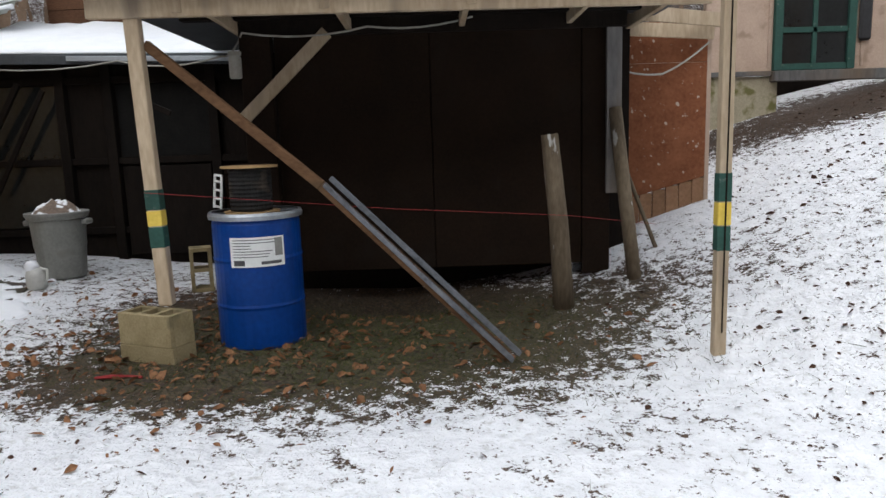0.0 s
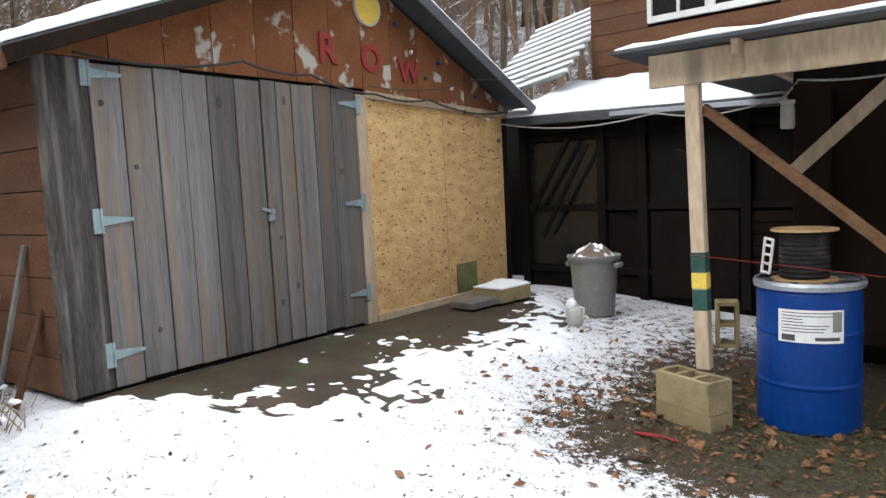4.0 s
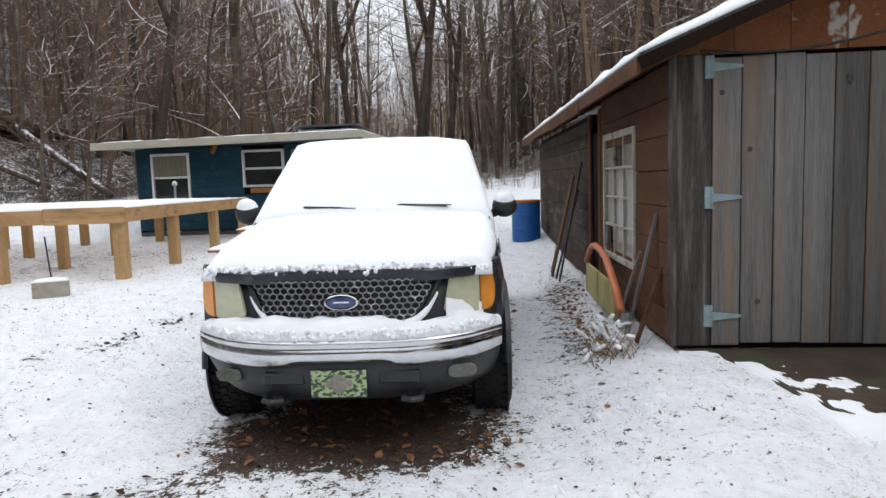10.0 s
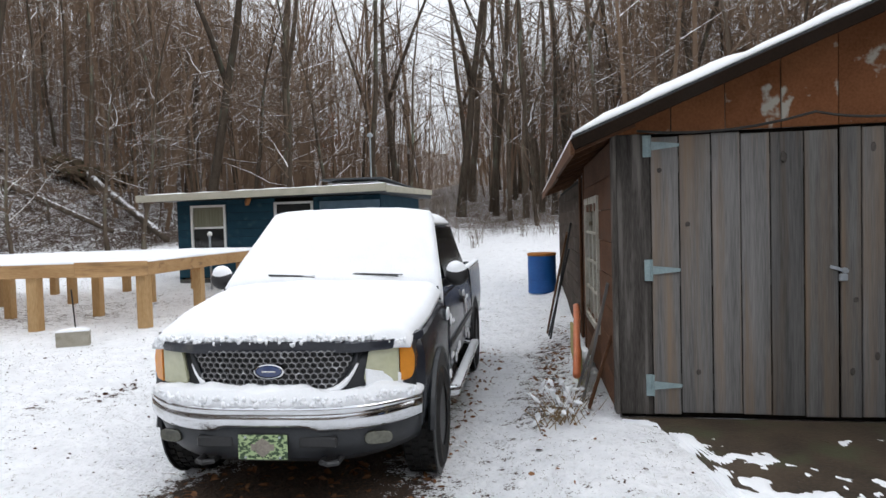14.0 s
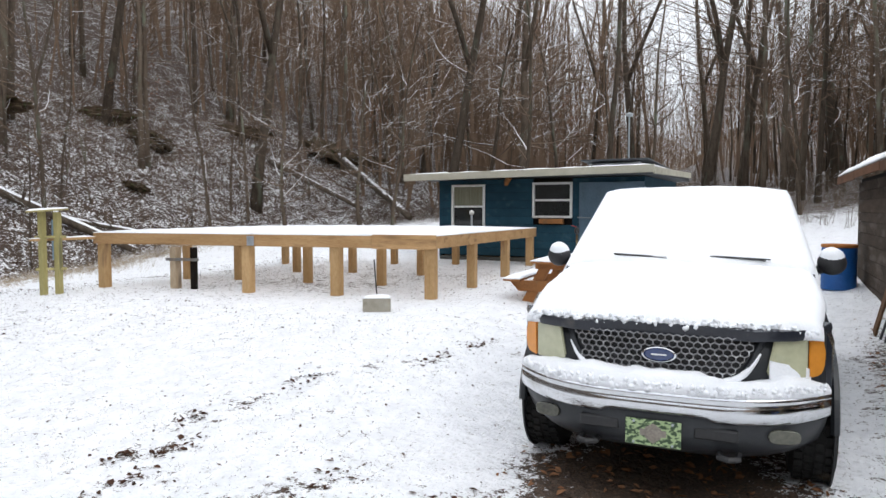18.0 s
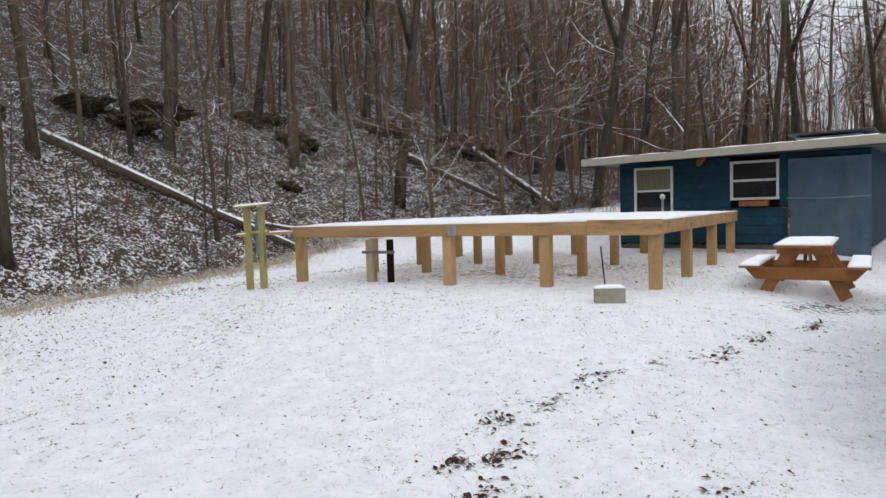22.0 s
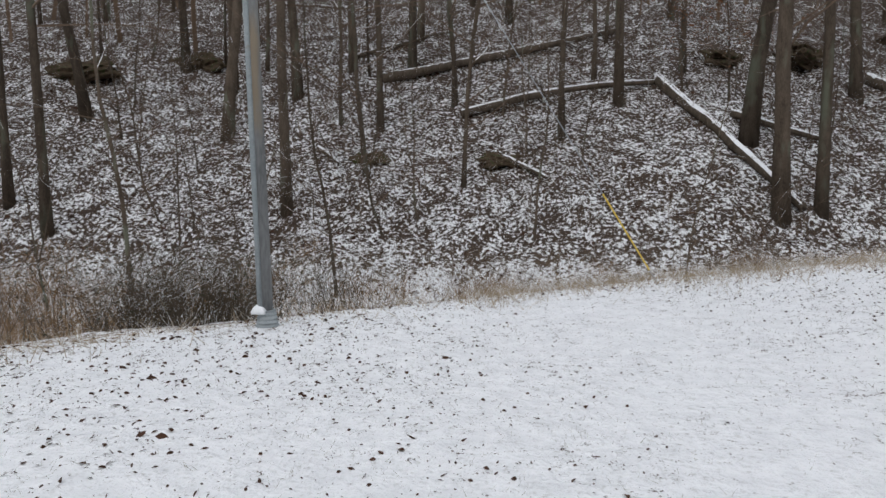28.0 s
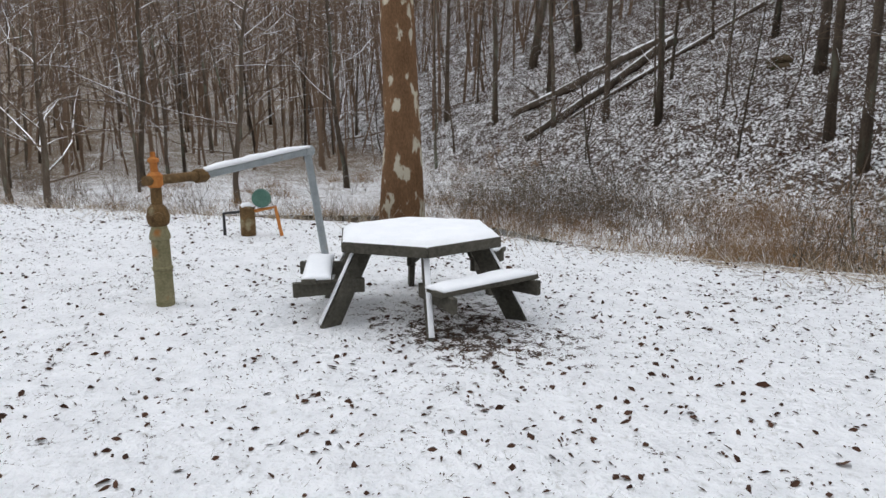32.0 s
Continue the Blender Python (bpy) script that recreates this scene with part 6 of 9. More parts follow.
prism(b, [(2.30, 0.70), (3.43, 1.00), (3.43, 2.05), (2.30, 2.05)], 0.014, Matrix(((1, 0, 0, 0), (0, 0, 1, 6.98), (0, 1, 0, 0), (0, 0, 0, 1))), 0.002)
part("wall_sheet", b, RED_OSB, rw)
b = B()
prism(b, [(2.30, 2.055), (3.43, 2.055), (3.43, 2.42), (2.30, 2.42)], 0.014, Matrix(((1, 0, 0, 0), (0, 0, 1, 6.98), (0, 1, 0, 0), (0, 0, 0, 1))), 0.002)
part("wall_sheet", b, RED_OSB, rw)
for k in range(9):
    b = B()
    x = 2.32 + k * 0.125
    box(b, (x, 6.99, 0.2), (x + 0.119, 7.012, 0.72 + 0.033 * k), 0.003)
    part("skirting_board", b, surface("tan_skirting", (0.20, 0.11, 0.06), (0.30, 0.17, 0.10), 0.85, 5, 40, 0.4) if k == 0 else MATS["tan_skirting"], rw)
b = B()
box(b, (3.43, 6.98, 0.2), (3.47, 9.6, 2.45), 0.004)
part("return_wall", b, TAN_WALL, rw)
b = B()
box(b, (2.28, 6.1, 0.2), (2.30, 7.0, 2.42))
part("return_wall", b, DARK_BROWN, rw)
for p0, p1 in (((2.2, 6.75, 2.36), (3.45, 6.9, 2.30)), ((2.5, 6.3, 2.40), (3.5, 6.85, 2.40))):
    b = B()
    beam(b, p0, p1, 0.03, 0.12, 0.003)
    part("eave_board", b, PALE_WOOD, rw)
# dark porch between the shed and the lean-to
porch = thing("enclosed_porch", "dark enclosed porch with unlit windows under a snowy roof", "porch")
# walls, posts, rails and panel use the near-black wood that holds the shade
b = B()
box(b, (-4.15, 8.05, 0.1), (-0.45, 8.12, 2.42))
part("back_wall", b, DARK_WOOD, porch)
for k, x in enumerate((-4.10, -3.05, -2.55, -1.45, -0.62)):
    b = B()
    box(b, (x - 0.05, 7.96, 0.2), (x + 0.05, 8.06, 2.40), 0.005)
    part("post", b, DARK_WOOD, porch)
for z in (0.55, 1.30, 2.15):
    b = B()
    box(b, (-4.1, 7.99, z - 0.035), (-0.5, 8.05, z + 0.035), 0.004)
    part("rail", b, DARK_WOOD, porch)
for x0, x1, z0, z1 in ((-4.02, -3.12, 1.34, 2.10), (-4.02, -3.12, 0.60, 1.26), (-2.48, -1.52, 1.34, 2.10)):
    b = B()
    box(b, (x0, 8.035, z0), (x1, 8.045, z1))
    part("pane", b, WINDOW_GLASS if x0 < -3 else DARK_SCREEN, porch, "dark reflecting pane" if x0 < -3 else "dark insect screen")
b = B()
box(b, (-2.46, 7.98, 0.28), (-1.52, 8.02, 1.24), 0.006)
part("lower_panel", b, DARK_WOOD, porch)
for z in (0.4, 0.52, 0.64, 0.76, 0.88, 1.0, 1.12):
    b = B()
    box(b, (-1.40, 8.0, z), (-0.68, 8.03, z + 0.11), 0.003)
    part("siding_board", b, DARK_BROWN, porch)
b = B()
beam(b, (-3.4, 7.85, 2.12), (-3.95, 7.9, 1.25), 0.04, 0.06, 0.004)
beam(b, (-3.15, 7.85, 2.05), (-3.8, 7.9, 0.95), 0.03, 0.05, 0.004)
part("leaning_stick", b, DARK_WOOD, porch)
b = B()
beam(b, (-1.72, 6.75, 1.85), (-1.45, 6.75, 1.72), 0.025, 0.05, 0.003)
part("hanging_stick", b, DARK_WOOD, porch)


def porch_roof(u, v, z):
    return (-4.25 + 3.25 * u, 7.75 + 1.75 * v, 2.40 - 0.08 * u + 0.55 * v + z)


part("roof_slab", slope_slab(porch_roof, 0.0, 0.03), DARK_ROOF, porch)
b = B()
blanket(b, lambda u, v: porch_roof(u, v, 0.032), 40, 22, 0.055, 0.6, 4.0, 0.03, 0.0)
part("roof_snow", b, SNOW, porch, smooth=True)
b = B()
beam(b, porch_roof(0, 0, -0.03), porch_roof(1, 0, -0.03), 0.025, 0.09, 0.003)
part("fascia", b, DARK_ROOF, porch)
b = B()
beam(b, porch_roof(0.45, -0.03, -0.01), porch_roof(1.0, -0.03, -0.01), 0.05, 0.05, 0.003)
part("gutter", b, STEEL, porch)

# the house behind
hs = thing("house", "brown and tan board house on a bank behind the sheds", "house")
b = B()
box(b, (-3.84, 9.56, 0.2), (3.45, 12.5, 4.9))
part("inner_wall", b, DARK_WOOD, hs)
z = 2.95
random.seed(3)
while z < 4.95:
    for x0, x1 in ((-3.86, -3.05), (-1.45, 3.45)) if 3.66 < z + 0.1 < 4.75 else ((-3.86, 3.45),):
        b = B()
        box(b, (x0, 9.48, z), (x1, 9.52 + random.uniform(0, 0.006), z + 0.204), 0.003)
        part("siding_board", b, BROWN_BOARD, hs)
    z += 0.21
for k in range(2):
    x0 = -3.05 + 0.8 * k
    b = B()
    for lo, hi in (((x0, 9.46, 3.62), (x0 + 0.80, 9.54, 3.70)), ((x0, 9.46, 4.70), (x0 + 0.8, 9.54, 4.78)), ((x0, 9.46, 3.70), (x0 + 0.06, 9.54, 4.70)), ((x0 + 0.74, 9.46, 3.70), (x0 + 0.80, 9.54, 4.70)), ((x0 + 0.38, 9.48, 3.70), (x0 + 0.42, 9.53, 4.70))):
        box(b, lo, hi, 0.004)
    w = part("window_frame", b, WHITE_PAINT, hs)
    b = B()
    box(b, (x0 + 0.06, 9.505, 3.70), (x0 + 0.74, 9.512, 4.70))
    part("pane", b, WINDOW_GLASS, w)
b = B()
beam(b, (-4.0, 9.2, 4.98), (3.6, 9.2, 4.98), 0.8, 0.05, 0.004)
part("eave", b, DARK_ROOF, hs)
# tan end with the green window, raised over the slope
b = B()
box(b, (4.40, 9.50, 2.16), (9.5, 9.60, 4.9))
part("tan_wall", b, TAN_WALL, hs, "tan painted panel wall")
for x in (5.22, 6.42, 7.64):
    b = B()
    box(b, (x - 0.02, 9.485, 2.2), (x + 0.02, 9.50, 4.9), 0.002)
    part("wall_batten", b, TAN_WALL, hs)
b = B()
box(b, (4.40, 9.46, 2.10), (5.25, 9.50, 2.16), 0.004)
box(b, (5.25, 9.38, 2.02), (9.5, 9.52, 2.15), 0.006)
part("floor_ledge", b, OLD_WOOD, hs)
b = B()
box(b, (4.42, 9.52, 0.9), (5.36, 10.2, 2.10), 0.01)
part("foundation_block", b, surface("mossy_cream_masonry", (0.30, 0.26, 0.18), (0.46, 0.41, 0.30), 0.9, 5, 50, 0.4, spots=(0.16, 0.15, 0.06), spot_at=0.58), hs)
# sheet added under the raised floor; its near-black colour stands for shade
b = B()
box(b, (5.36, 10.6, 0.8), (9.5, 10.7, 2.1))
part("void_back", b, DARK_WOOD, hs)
b = B()
for lo, hi in (((5.26, 9.43, 2.16), (5.36, 9.50, 3.9)), ((6.20, 9.43, 2.16), (6.30, 9.50, 3.9)), ((5.36, 9.44, 2.16), (6.20, 9.50, 2.24)), ((5.36, 9.45, 2.62), (6.20, 9.50, 2.69)), ((5.75, 9.45, 2.24), (5.81, 9.50, 3.9)), ((5.36, 9.45, 3.1), (6.2, 9.5, 3.16))):
    box(b, lo, hi, 0.005)
gw = part("green_window", b, GREEN_PAINT, hs, "peeling dark green window frame")
b = B()
box(b, (5.36, 9.475, 2.24), (6.20, 9.482, 3.9))
part("pane", b, WINDOW_GLASS, gw)
b = B()
box(b, (6.34, 9.42, 2.5), (6.50, 9.49, 3.9), 0.03)
part("dark_curtain", b, BLACK_PLASTIC, hs)
# tin roof beside the house
tin = thing("tin_roof", "pale corrugated tin roof with ridges of snow", "roof")


def tin_pt(u, v):
    x = -5.3 + 1.45 * u
    return (x, 8.6 + 1.9 * v, 2.72 + 0.72 * u * 0.35 + 1.35 * v)


b = B()
nu = 60
rows = []
for i in range(nu + 1):
    v = i / nu
    bump_ = 0.025 * math.sin(v * math.tau * 11)
    a, c = Vector(tin_pt(0, v)), Vector(tin_pt(1, v))
    rows.append([b.verts.new(a + Vector((0, 0, bump_))), b.verts.new(c + Vector((0, 0, bump_)))])
for r0, r1 in zip(rows, rows[1:]):
    b.faces.new((r0[0], r0[1], r1[1], r1[0]))
bmesh.ops.solidify(b, geom=b.faces[:], thickness=0.006)
part("sheet", b, ROOF_TIN, tin, smooth=True)
for k in range(11):
    b = B()
    v = (k + 0.75) / 11
    a, c = Vector(tin_pt(0, v)), Vector(tin_pt(1, v))
    tube(b, [a.lerp(c, q / 8) + Vector((0, 0, 0.004 + 0.012 * noise.noise((q, k, 0)))) for q in range(9)], 0.030, 6)
    part("snow_ridge", b, SNOW, tin, smooth=True)
b = B()
box(b, (-5.3, 8.75, 0.2), (-3.9, 10.4, 2.6))
part("wall_below", b, DARK_WOOD, tin)

# ---- things under and beside the lean-to ----
blue = thing("blue_drum", "blue plastic drum with a white label, standing on leaves", "drum", m=Matrix.Translation((-0.33, 5.06, 0.10)))
drum(blue, BLUE_PLASTIC, 0.285, 0.87)
b = B()
turned(b, [(0.275, 0.845), (0.302, 0.85), (0.306, 0.875), (0.298, 0.893), (0.280, 0.893)], 40, closed=False)
part("clamp_ring", b, STEEL, blue, "grey clamp ring")
b = B()
turned(b, [(0.001, 0.868), (0.26, 0.868), (0.28, 0.885), (0.285, 0.87)], 40, closed=False)
part("lid", b, BLACK_PLASTIC, blue)
for k in range(6):
    b = B()
    a = k * math.tau / 6 + 0.3
    beam(b, (0.10 * math.cos(a), 0.10 * math.sin(a), 0.872), (0.27 * math.cos(a), 0.27 * math.sin(a), 0.884), 0.012, 0.016, 0.002)
    part("lid_rib", b, DULL_STEEL, blue)


def wrap(name, a0, a1, z0, z1, r, material, parent, label=""):
    """A sheet bent round the drum between two angles."""
    b = B()
    n = 10
    lo = [b.verts.new((r * math.cos(a0 + (a1 - a0) * k / n), r * math.sin(a0 + (a1 - a0) * k / n), z0)) for k in range(n + 1)]
    hi = [b.verts.new((v.co.x, v.co.y, z1)) for v in lo]
    for k in range(n):
        b.faces.new((lo[k], lo[k + 1], hi[k + 1], hi[k]))
    return part(name, b, material, parent, label)


A0 = math.atan2(-4.6, 1.18)
lab = wrap("label", A0 - 0.62, A0 + 0.58, 0.555, 0.745, 0.2925, PAPER, blue, "white paper label")
random.seed(2)
for k in range(7):
    z = 0.725 - k * 0.018
    wrap("text_line", A0 - 0.55, A0 - 0.55 + random.uniform(0.35, 0.95), z, z + 0.005, 0.2933, INK, lab)
for a, c, z0, z1 in ((0.36, 0.54, 0.62, 0.735), (-0.55, -0.30, 0.565, 0.60), (0.05, 0.5, 0.57, 0.59)):
    wrap("text_block", A0 + a, A0 + c, z0, z1, 0.2932, INK if z1 - z0 < 0.05 else MATS["grey_plastic"], lab)
spool = thing("cable_spool", "small wooden spool wound with black cable, on the drum", "spool", m=Matrix.Translation((-0.36, 5.10, 0.972)))
for z in (0.0, 0.30):
    b = B()
    turned(b, [(0.001, z), (0.185, z), (0.185, z + 0.014), (0.001, z + 0.014)], 28)
    part("flange", b, TAN_WOOD, spool)
b = B()
turned(b, [(0.10, 0.014)] + [(0.135 + 0.006 * (k % 2), 0.02 + 0.0135 * k) for k in range(21)] + [(0.10, 0.30)], 24, closed=False)
part("wound_cable", b, RUBBER, spool)
clip = thing("plastic_rack", "small white plastic rack hanging on the spool", "rack", m=Matrix.Translation((-0.545, 4.955, 1.02)) @ pose(0, 0, 0, 0, 8, -30))
b = B()
for q in (-0.03, 0.03):
    beam(b, (q, 0, 0), (q, 0, 0.22), 0.010, 0.016, 0.002)
for z in (0.01, 0.065, 0.12, 0.175, 0.215):
    beam(b, (-0.035, 0, z), (0.035, 0, z), 0.010, 0.014, 0.002)
part("frame", b, WHITE_PAINT, clip)
for k, z in enumerate((0.04, 0.24)):
    hollow_block("concrete_block", "tan concrete block under the lean-to post", Matrix.Translation((-0.90, 4.68, z - 0.02)) @ pose(0, 0, 0, 0, 0, -24 if k else -22), TAN_BLOCK, 3 if k else 2, 0.42, 0.20, 0.198, "stacked concrete blocks")
up = hollow_block("concrete_block", "brown concrete block standing on end by the porch", Matrix.Translation((-1.30, 6.75, 0.55)) @ pose(0, 0, 0, 0, 90, 0) @ pose(0, 0, 0, 0, 0, 90), TAN_BLOCK, 2)
up.matrix_basis = Matrix.Translation((-1.30, 6.75, ground_z(-1.3, 6.75) + 0.2)) @ pose(0, 0, 0, 0, 0, 20) @ pose(0, 0, 0, 0, 90, 0) @ pose(0, 0, 0, 90, 0, 0)

can = thing("trash_can", "grey plastic trash can heaped with snowy rubbish", "trash can", m=Matrix.Translation((-2.68, 6.98, ground_z(-2.68, 6.98) - 0.01)))
b = B()
turned(b, [(0.19, 0.0), (0.20, 0.02), (0.24, 0.56), (0.26, 0.565), (0.265, 0.585), (0.275, 0.60), (0.275, 0.62), (0.255, 0.625), (0.235, 0.60), (0.225, 0.3)], 32, closed=False)
part("bin", b, GREY_PLASTIC, can)
for s in (-1, 1):
    b = B()
    box(b, (s * 0.27 - 0.03, -0.06, 0.50), (s * 0.27 + 0.03, 0.06, 0.55), 0.01)
    part("grip", b, GREY_PLASTIC, can)
b = B()
rings = []
for i in range(7):
    r = i / 6
    rings.append([b.verts.new((0.235 * max(r, 0.01) * math.cos(q * math.tau / 20), 0.235 * max(r, 0.01) * math.sin(q * math.tau / 20), 0.59 + 0.13 * (1 - r * r) * (1 + 0.5 * noise.noise((r * 4 * math.cos(q * 0.314), r * 4 * math.sin(q * 0.314), 2))))) for q in range(20)])
for r0, r1 in zip(rings, rings[1:]):
    for q in range(20):
        b.faces.new((r0[q], r0[(q + 1) % 20], r1[(q + 1) % 20], r1[q]))
part("rubbish", b, surface("snowy_rubbish", (0.12, 0.09, 0.07), (0.25, 0.19, 0.15), 0.9, 9, 40, 0.6, spots=(0.8, 0.81, 0.83), spot_at=0.5, spot_scale=9, soft=0.03), can)
jug = thing("white_jug", "white plastic jug with snow standing on the ground", "jug", m=Matrix.Translation((-2.62, 6.42, ground_z(-2.62, 6.42) - 0.005)))
b = B()
turned(b, [(0.07, 0.0), (0.082, 0.02), (0.085, 0.12), (0.07, 0.17), (0.035, 0.20), (0.03, 0.23)], 16)
tube(b, [(0.05, 0, 0.18), (0.10, 0, 0.17), (0.095, 0, 0.09), (0.08, 0, 0.07)], 0.012, 6)
part("bottle", b, surface("translucent_jug", (0.50, 0.49, 0.45), (0.66, 0.65, 0.6), 0.5, 9, 40, 0.1), jug, smooth=True)
b = B()
bmesh.ops.create_icosphere(b, subdivisions=2, radius=1.0, matrix=Matrix.LocRotScale((-0.02, -0.02, 0.20), None, (0.06, 0.05, 0.06)))
part("snow_cap", b, SNOW, jug, smooth=True)
stepb = thing("wooden_step", "low wooden step box with snow on it", "step", m=Matrix.Translation((-3.72, 6.55, 0.36)) @ pose(0, 0, 0, 0, 0, 85))
b = B()
box(b, (-0.45, -0.16, 0.0), (0.0, 0.16, 0.07), 0.005)
part("lower_board", b, OLD_WOOD, stepb)
b = B()
box(b, (-0.02, -0.20, 0.0), (0.50, 0.20, 0.16), 0.008)
part("box", b, TAN_BLOCK, stepb)
b = B()
blanket(b, flat(-0.02, -0.2, 0.50, 0.2, 0.16), 20, 12, 0.03, 0.8, 1.0)
part("snow_cover", b, SNOW, stepb, smooth=True)
lg = thing("standing_log", "peeled round log post standing under the lean-to", "log")
lgx, lgy = 1.80, 5.42
b = B()
tube(b, [(lgx, lgy, ground_z(lgx, lgy) - 0.05), (lgx - 0.04, lgy + 0.02, 0.8), (lgx - 0.10, lgy + 0.03, 1.43)], [0.078, 0.070, 0.062], 14)
part("stem", b, LOG_POST, lg, smooth=True)
for (p0, p1, r, lb) in (((2.42, 5.75, 0.25), (2.32, 6.02, 1.62), 0.055, "dark round log leaning on the wall corner"), ((2.78, 6.25, 0.35), (2.50, 6.30, 1.10), 0.018, "thin dark stick leaning on the wall")):
    s_ = thing("leaning_pole", lb, "pole")
    b = B()
    tube(b, [p0, p1], r, 10)
    part("stem", b, LOG_POST, s_, smooth=True)
strg = thing("red_string", "red string stretched from the post to the wall corner", "string")
b = B()
tube(b, [(-0.92, 4.73, 1.15), (0.6, 4.95, 0.98), (1.8, 5.3, 0.86), (2.72, 6.2, 0.66)], 0.0016, 5)
part("cord", b, STRING_RED, strg)
bottle = thing("hanging_bottle", "white plastic bottle hanging from the eave", "bottle", m=Matrix.Translation((-0.63, 5.95, 1.93)))
b = B()
turned(b, [(0.04, 0.0), (0.048, 0.01), (0.048, 0.15), (0.04, 0.17), (0.05, 0.175), (0.05, 0.20)], 16)
part("body", b, CABLE_WHITE, bottle)


def cable(label, pts, r, material):
    c = thing("cable", label, "cable", "slack cables on the buildings")
    b = B()
    fine = []
    for p, q in zip(pts, pts[1:]):
        p, q = Vector(p), Vector(q)
        sag = 0.05 * (q - p).length
        for i in range(6):
            t = i / 6
            fine.append(p.lerp(q, t) - Vector((0, 0, sag * 4 * t * (1 - t))))
    fine.append(Vector(pts[-1]))
    tube(b, fine, r, 5)
    part("wire", b, material, c)


cable("white cable looped along the eave", [(-4.2, 7.6, 2.36), (-2.2, 7.5, 2.28), (-1.0, 6.9, 2.22), (-0.55, 5.9, 2.26), (0.4, 5.9, 2.28), (1.2, 5.9, 2.33)], 0.008, CABLE_WHITE)
cable("white cable hanging under the eave", [(2.45, 6.6, 2.32), (2.65, 6.9, 1.98), (3.0, 6.93, 1.95), (3.42, 6.93, 2.22)], 0.009, CABLE_WHITE)
cable("black cable along the gable", [(-4.13, 2.6, 2.62), (-4.13, 3.9, 2.70), (-4.13, 4.6, 2.66), (-4.13, 5.4, 2.55), (-4.13, 6.2, 2.55), (-4.13, 7.7, 2.50)], 0.011, CABLE_BLACK)
cable("thin cable from the gable to the house", [(-4.13, 5.3, 2.62), (-3.9, 6.8, 2.78), (-3.5, 8.2, 3.05)], 0.005, CABLE_BLACK)
# a string of small bulbs on the gable
lights_ = thing("bulb_string", "string of small unlit coloured bulbs on the gable", "bulbs")
random.seed(6)
for k in range(9):
    b = B()
    y = 5.75 + 0.22 * k
    bmesh.ops.create_icosphere(b, subdivisions=2, radius=0.022, matrix=Matrix.Translation((SX + 0.04, y, rake(y) - 0.28 - 0.14 * (k % 3))))
    part("bulb", b, (BLUE_PLASTIC, WHITE_PAINT, GREEN_PAINT)[k % 3], lights_, smooth=True)
# clutter by the shed's side: orange pipe, planks, sticks, weeds
hose = thing("orange_pipe", "faded orange flexible pipe arching off the wall", "pipe")
b = B()
pts = [(-7.9, 2.15, 0.60), (-7.5, 2.14, 0.76), (-7.1, 2.13, 0.87), (-6.7, 2.12, 0.92), (-6.2, 2.12, 0.915), (-5.8, 2.12, 0.87), (-5.4, 2.11, 0.78), (-5.05, 2.11, 0.67), (-4.75, 2.10, 0.54)]
tube(b, pts, 0.036, 12)
part("tube", b, ORANGE_HOSE, hose, smooth=True)
lb_ = thing("tan_plank", "tan plank lying on edge against the wall", "plank")
b = B()
beam(b, (-7.0, 2.06, 0.52), (-5.25, 2.14, 0.50), 0.035, 0.34, 0.004)
part("board", b, GREEN_WOOD, lb_)
for k, (p0, p1, w, mt, lb) in enumerate((((-8.4, 1.72, 0.35), (-8.2, 2.02, 1.75), 0.26, BRACE_WOOD, "tan board leaning on the shed wall"), ((-8.0, 1.75, 0.35), (-7.85, 2.05, 1.55), 0.05, BLACK_PLASTIC, "dark pole leaning on the shed wall"), ((-7.75, 1.78, 0.35), (-7.7, 2.08, 1.9), 0.05, BLACK_PLASTIC, "dark pole leaning on the shed wall"), ((-4.75, 2.15, 0.30), (-4.62, 2.38, 1.38), 0.045, OLD_WOOD, "grey stick leaning by the shed corner"), ((-5.1, 2.1, 0.30), (-5.05, 2.33, 1.02), 0.04, OLD_WOOD, "grey stick leaning by the shed corner"), ((-4.55, 2.2, 0.30), (-4.5, 2.40, 0.95), 0.07, BROWN_BOARD, "short brown board by the shed corner"))):
    o = thing("leaning_board", lb, "board")
    b = B()
    beam(b, p0, p1, w, 0.025, 0.003, up=(0, 1, 0))
    part("board", b, mt, o)
rib = thing("red_ribbon", "crumpled red plastic ribbon on the ground", "ribbon")
b = B()
tube(b, [(-1.12, 4.30, 0.125), (-1.02, 4.27, 0.14), (-0.94, 4.31, 0.128), (-0.84, 4.27, 0.13)], [0.008, 0.014, 0.007, 0.009], 5)
part("strip", b, STRING_RED, rib)
# ---- six-sided garden table ----
oct_ = thing("hexagonal_picnic_table", "dark weathered hexagonal picnic table with benches, covered with snow", "table")
OCT = Vector((7.52, -3.61, 0))
R6 = 0.70
TOPZ = 0.65
hexa = [(R6 * math.cos(radians(60 * k)), R6 * math.sin(radians(60 * k))) for k in range(6)]
b = B()
prism(b, hexa, 0.045, Matrix.Translation((0, 0, TOPZ - 0.045)), 0.005)
part("tabletop", b, OCT_WOOD, oct_)
for k in range(6):
    b = B()
    a0, a1 = hexa[k], hexa[(k + 1) % 6]
    beam(b, (a0[0] * 0.985, a0[1] * 0.985, TOPZ - 0.035), (a1[0] * 0.985, a1[1] * 0.985, TOPZ - 0.035), 0.03, 0.08, 0.004)
    part("edge_strip", b, OCT_WOOD, oct_)


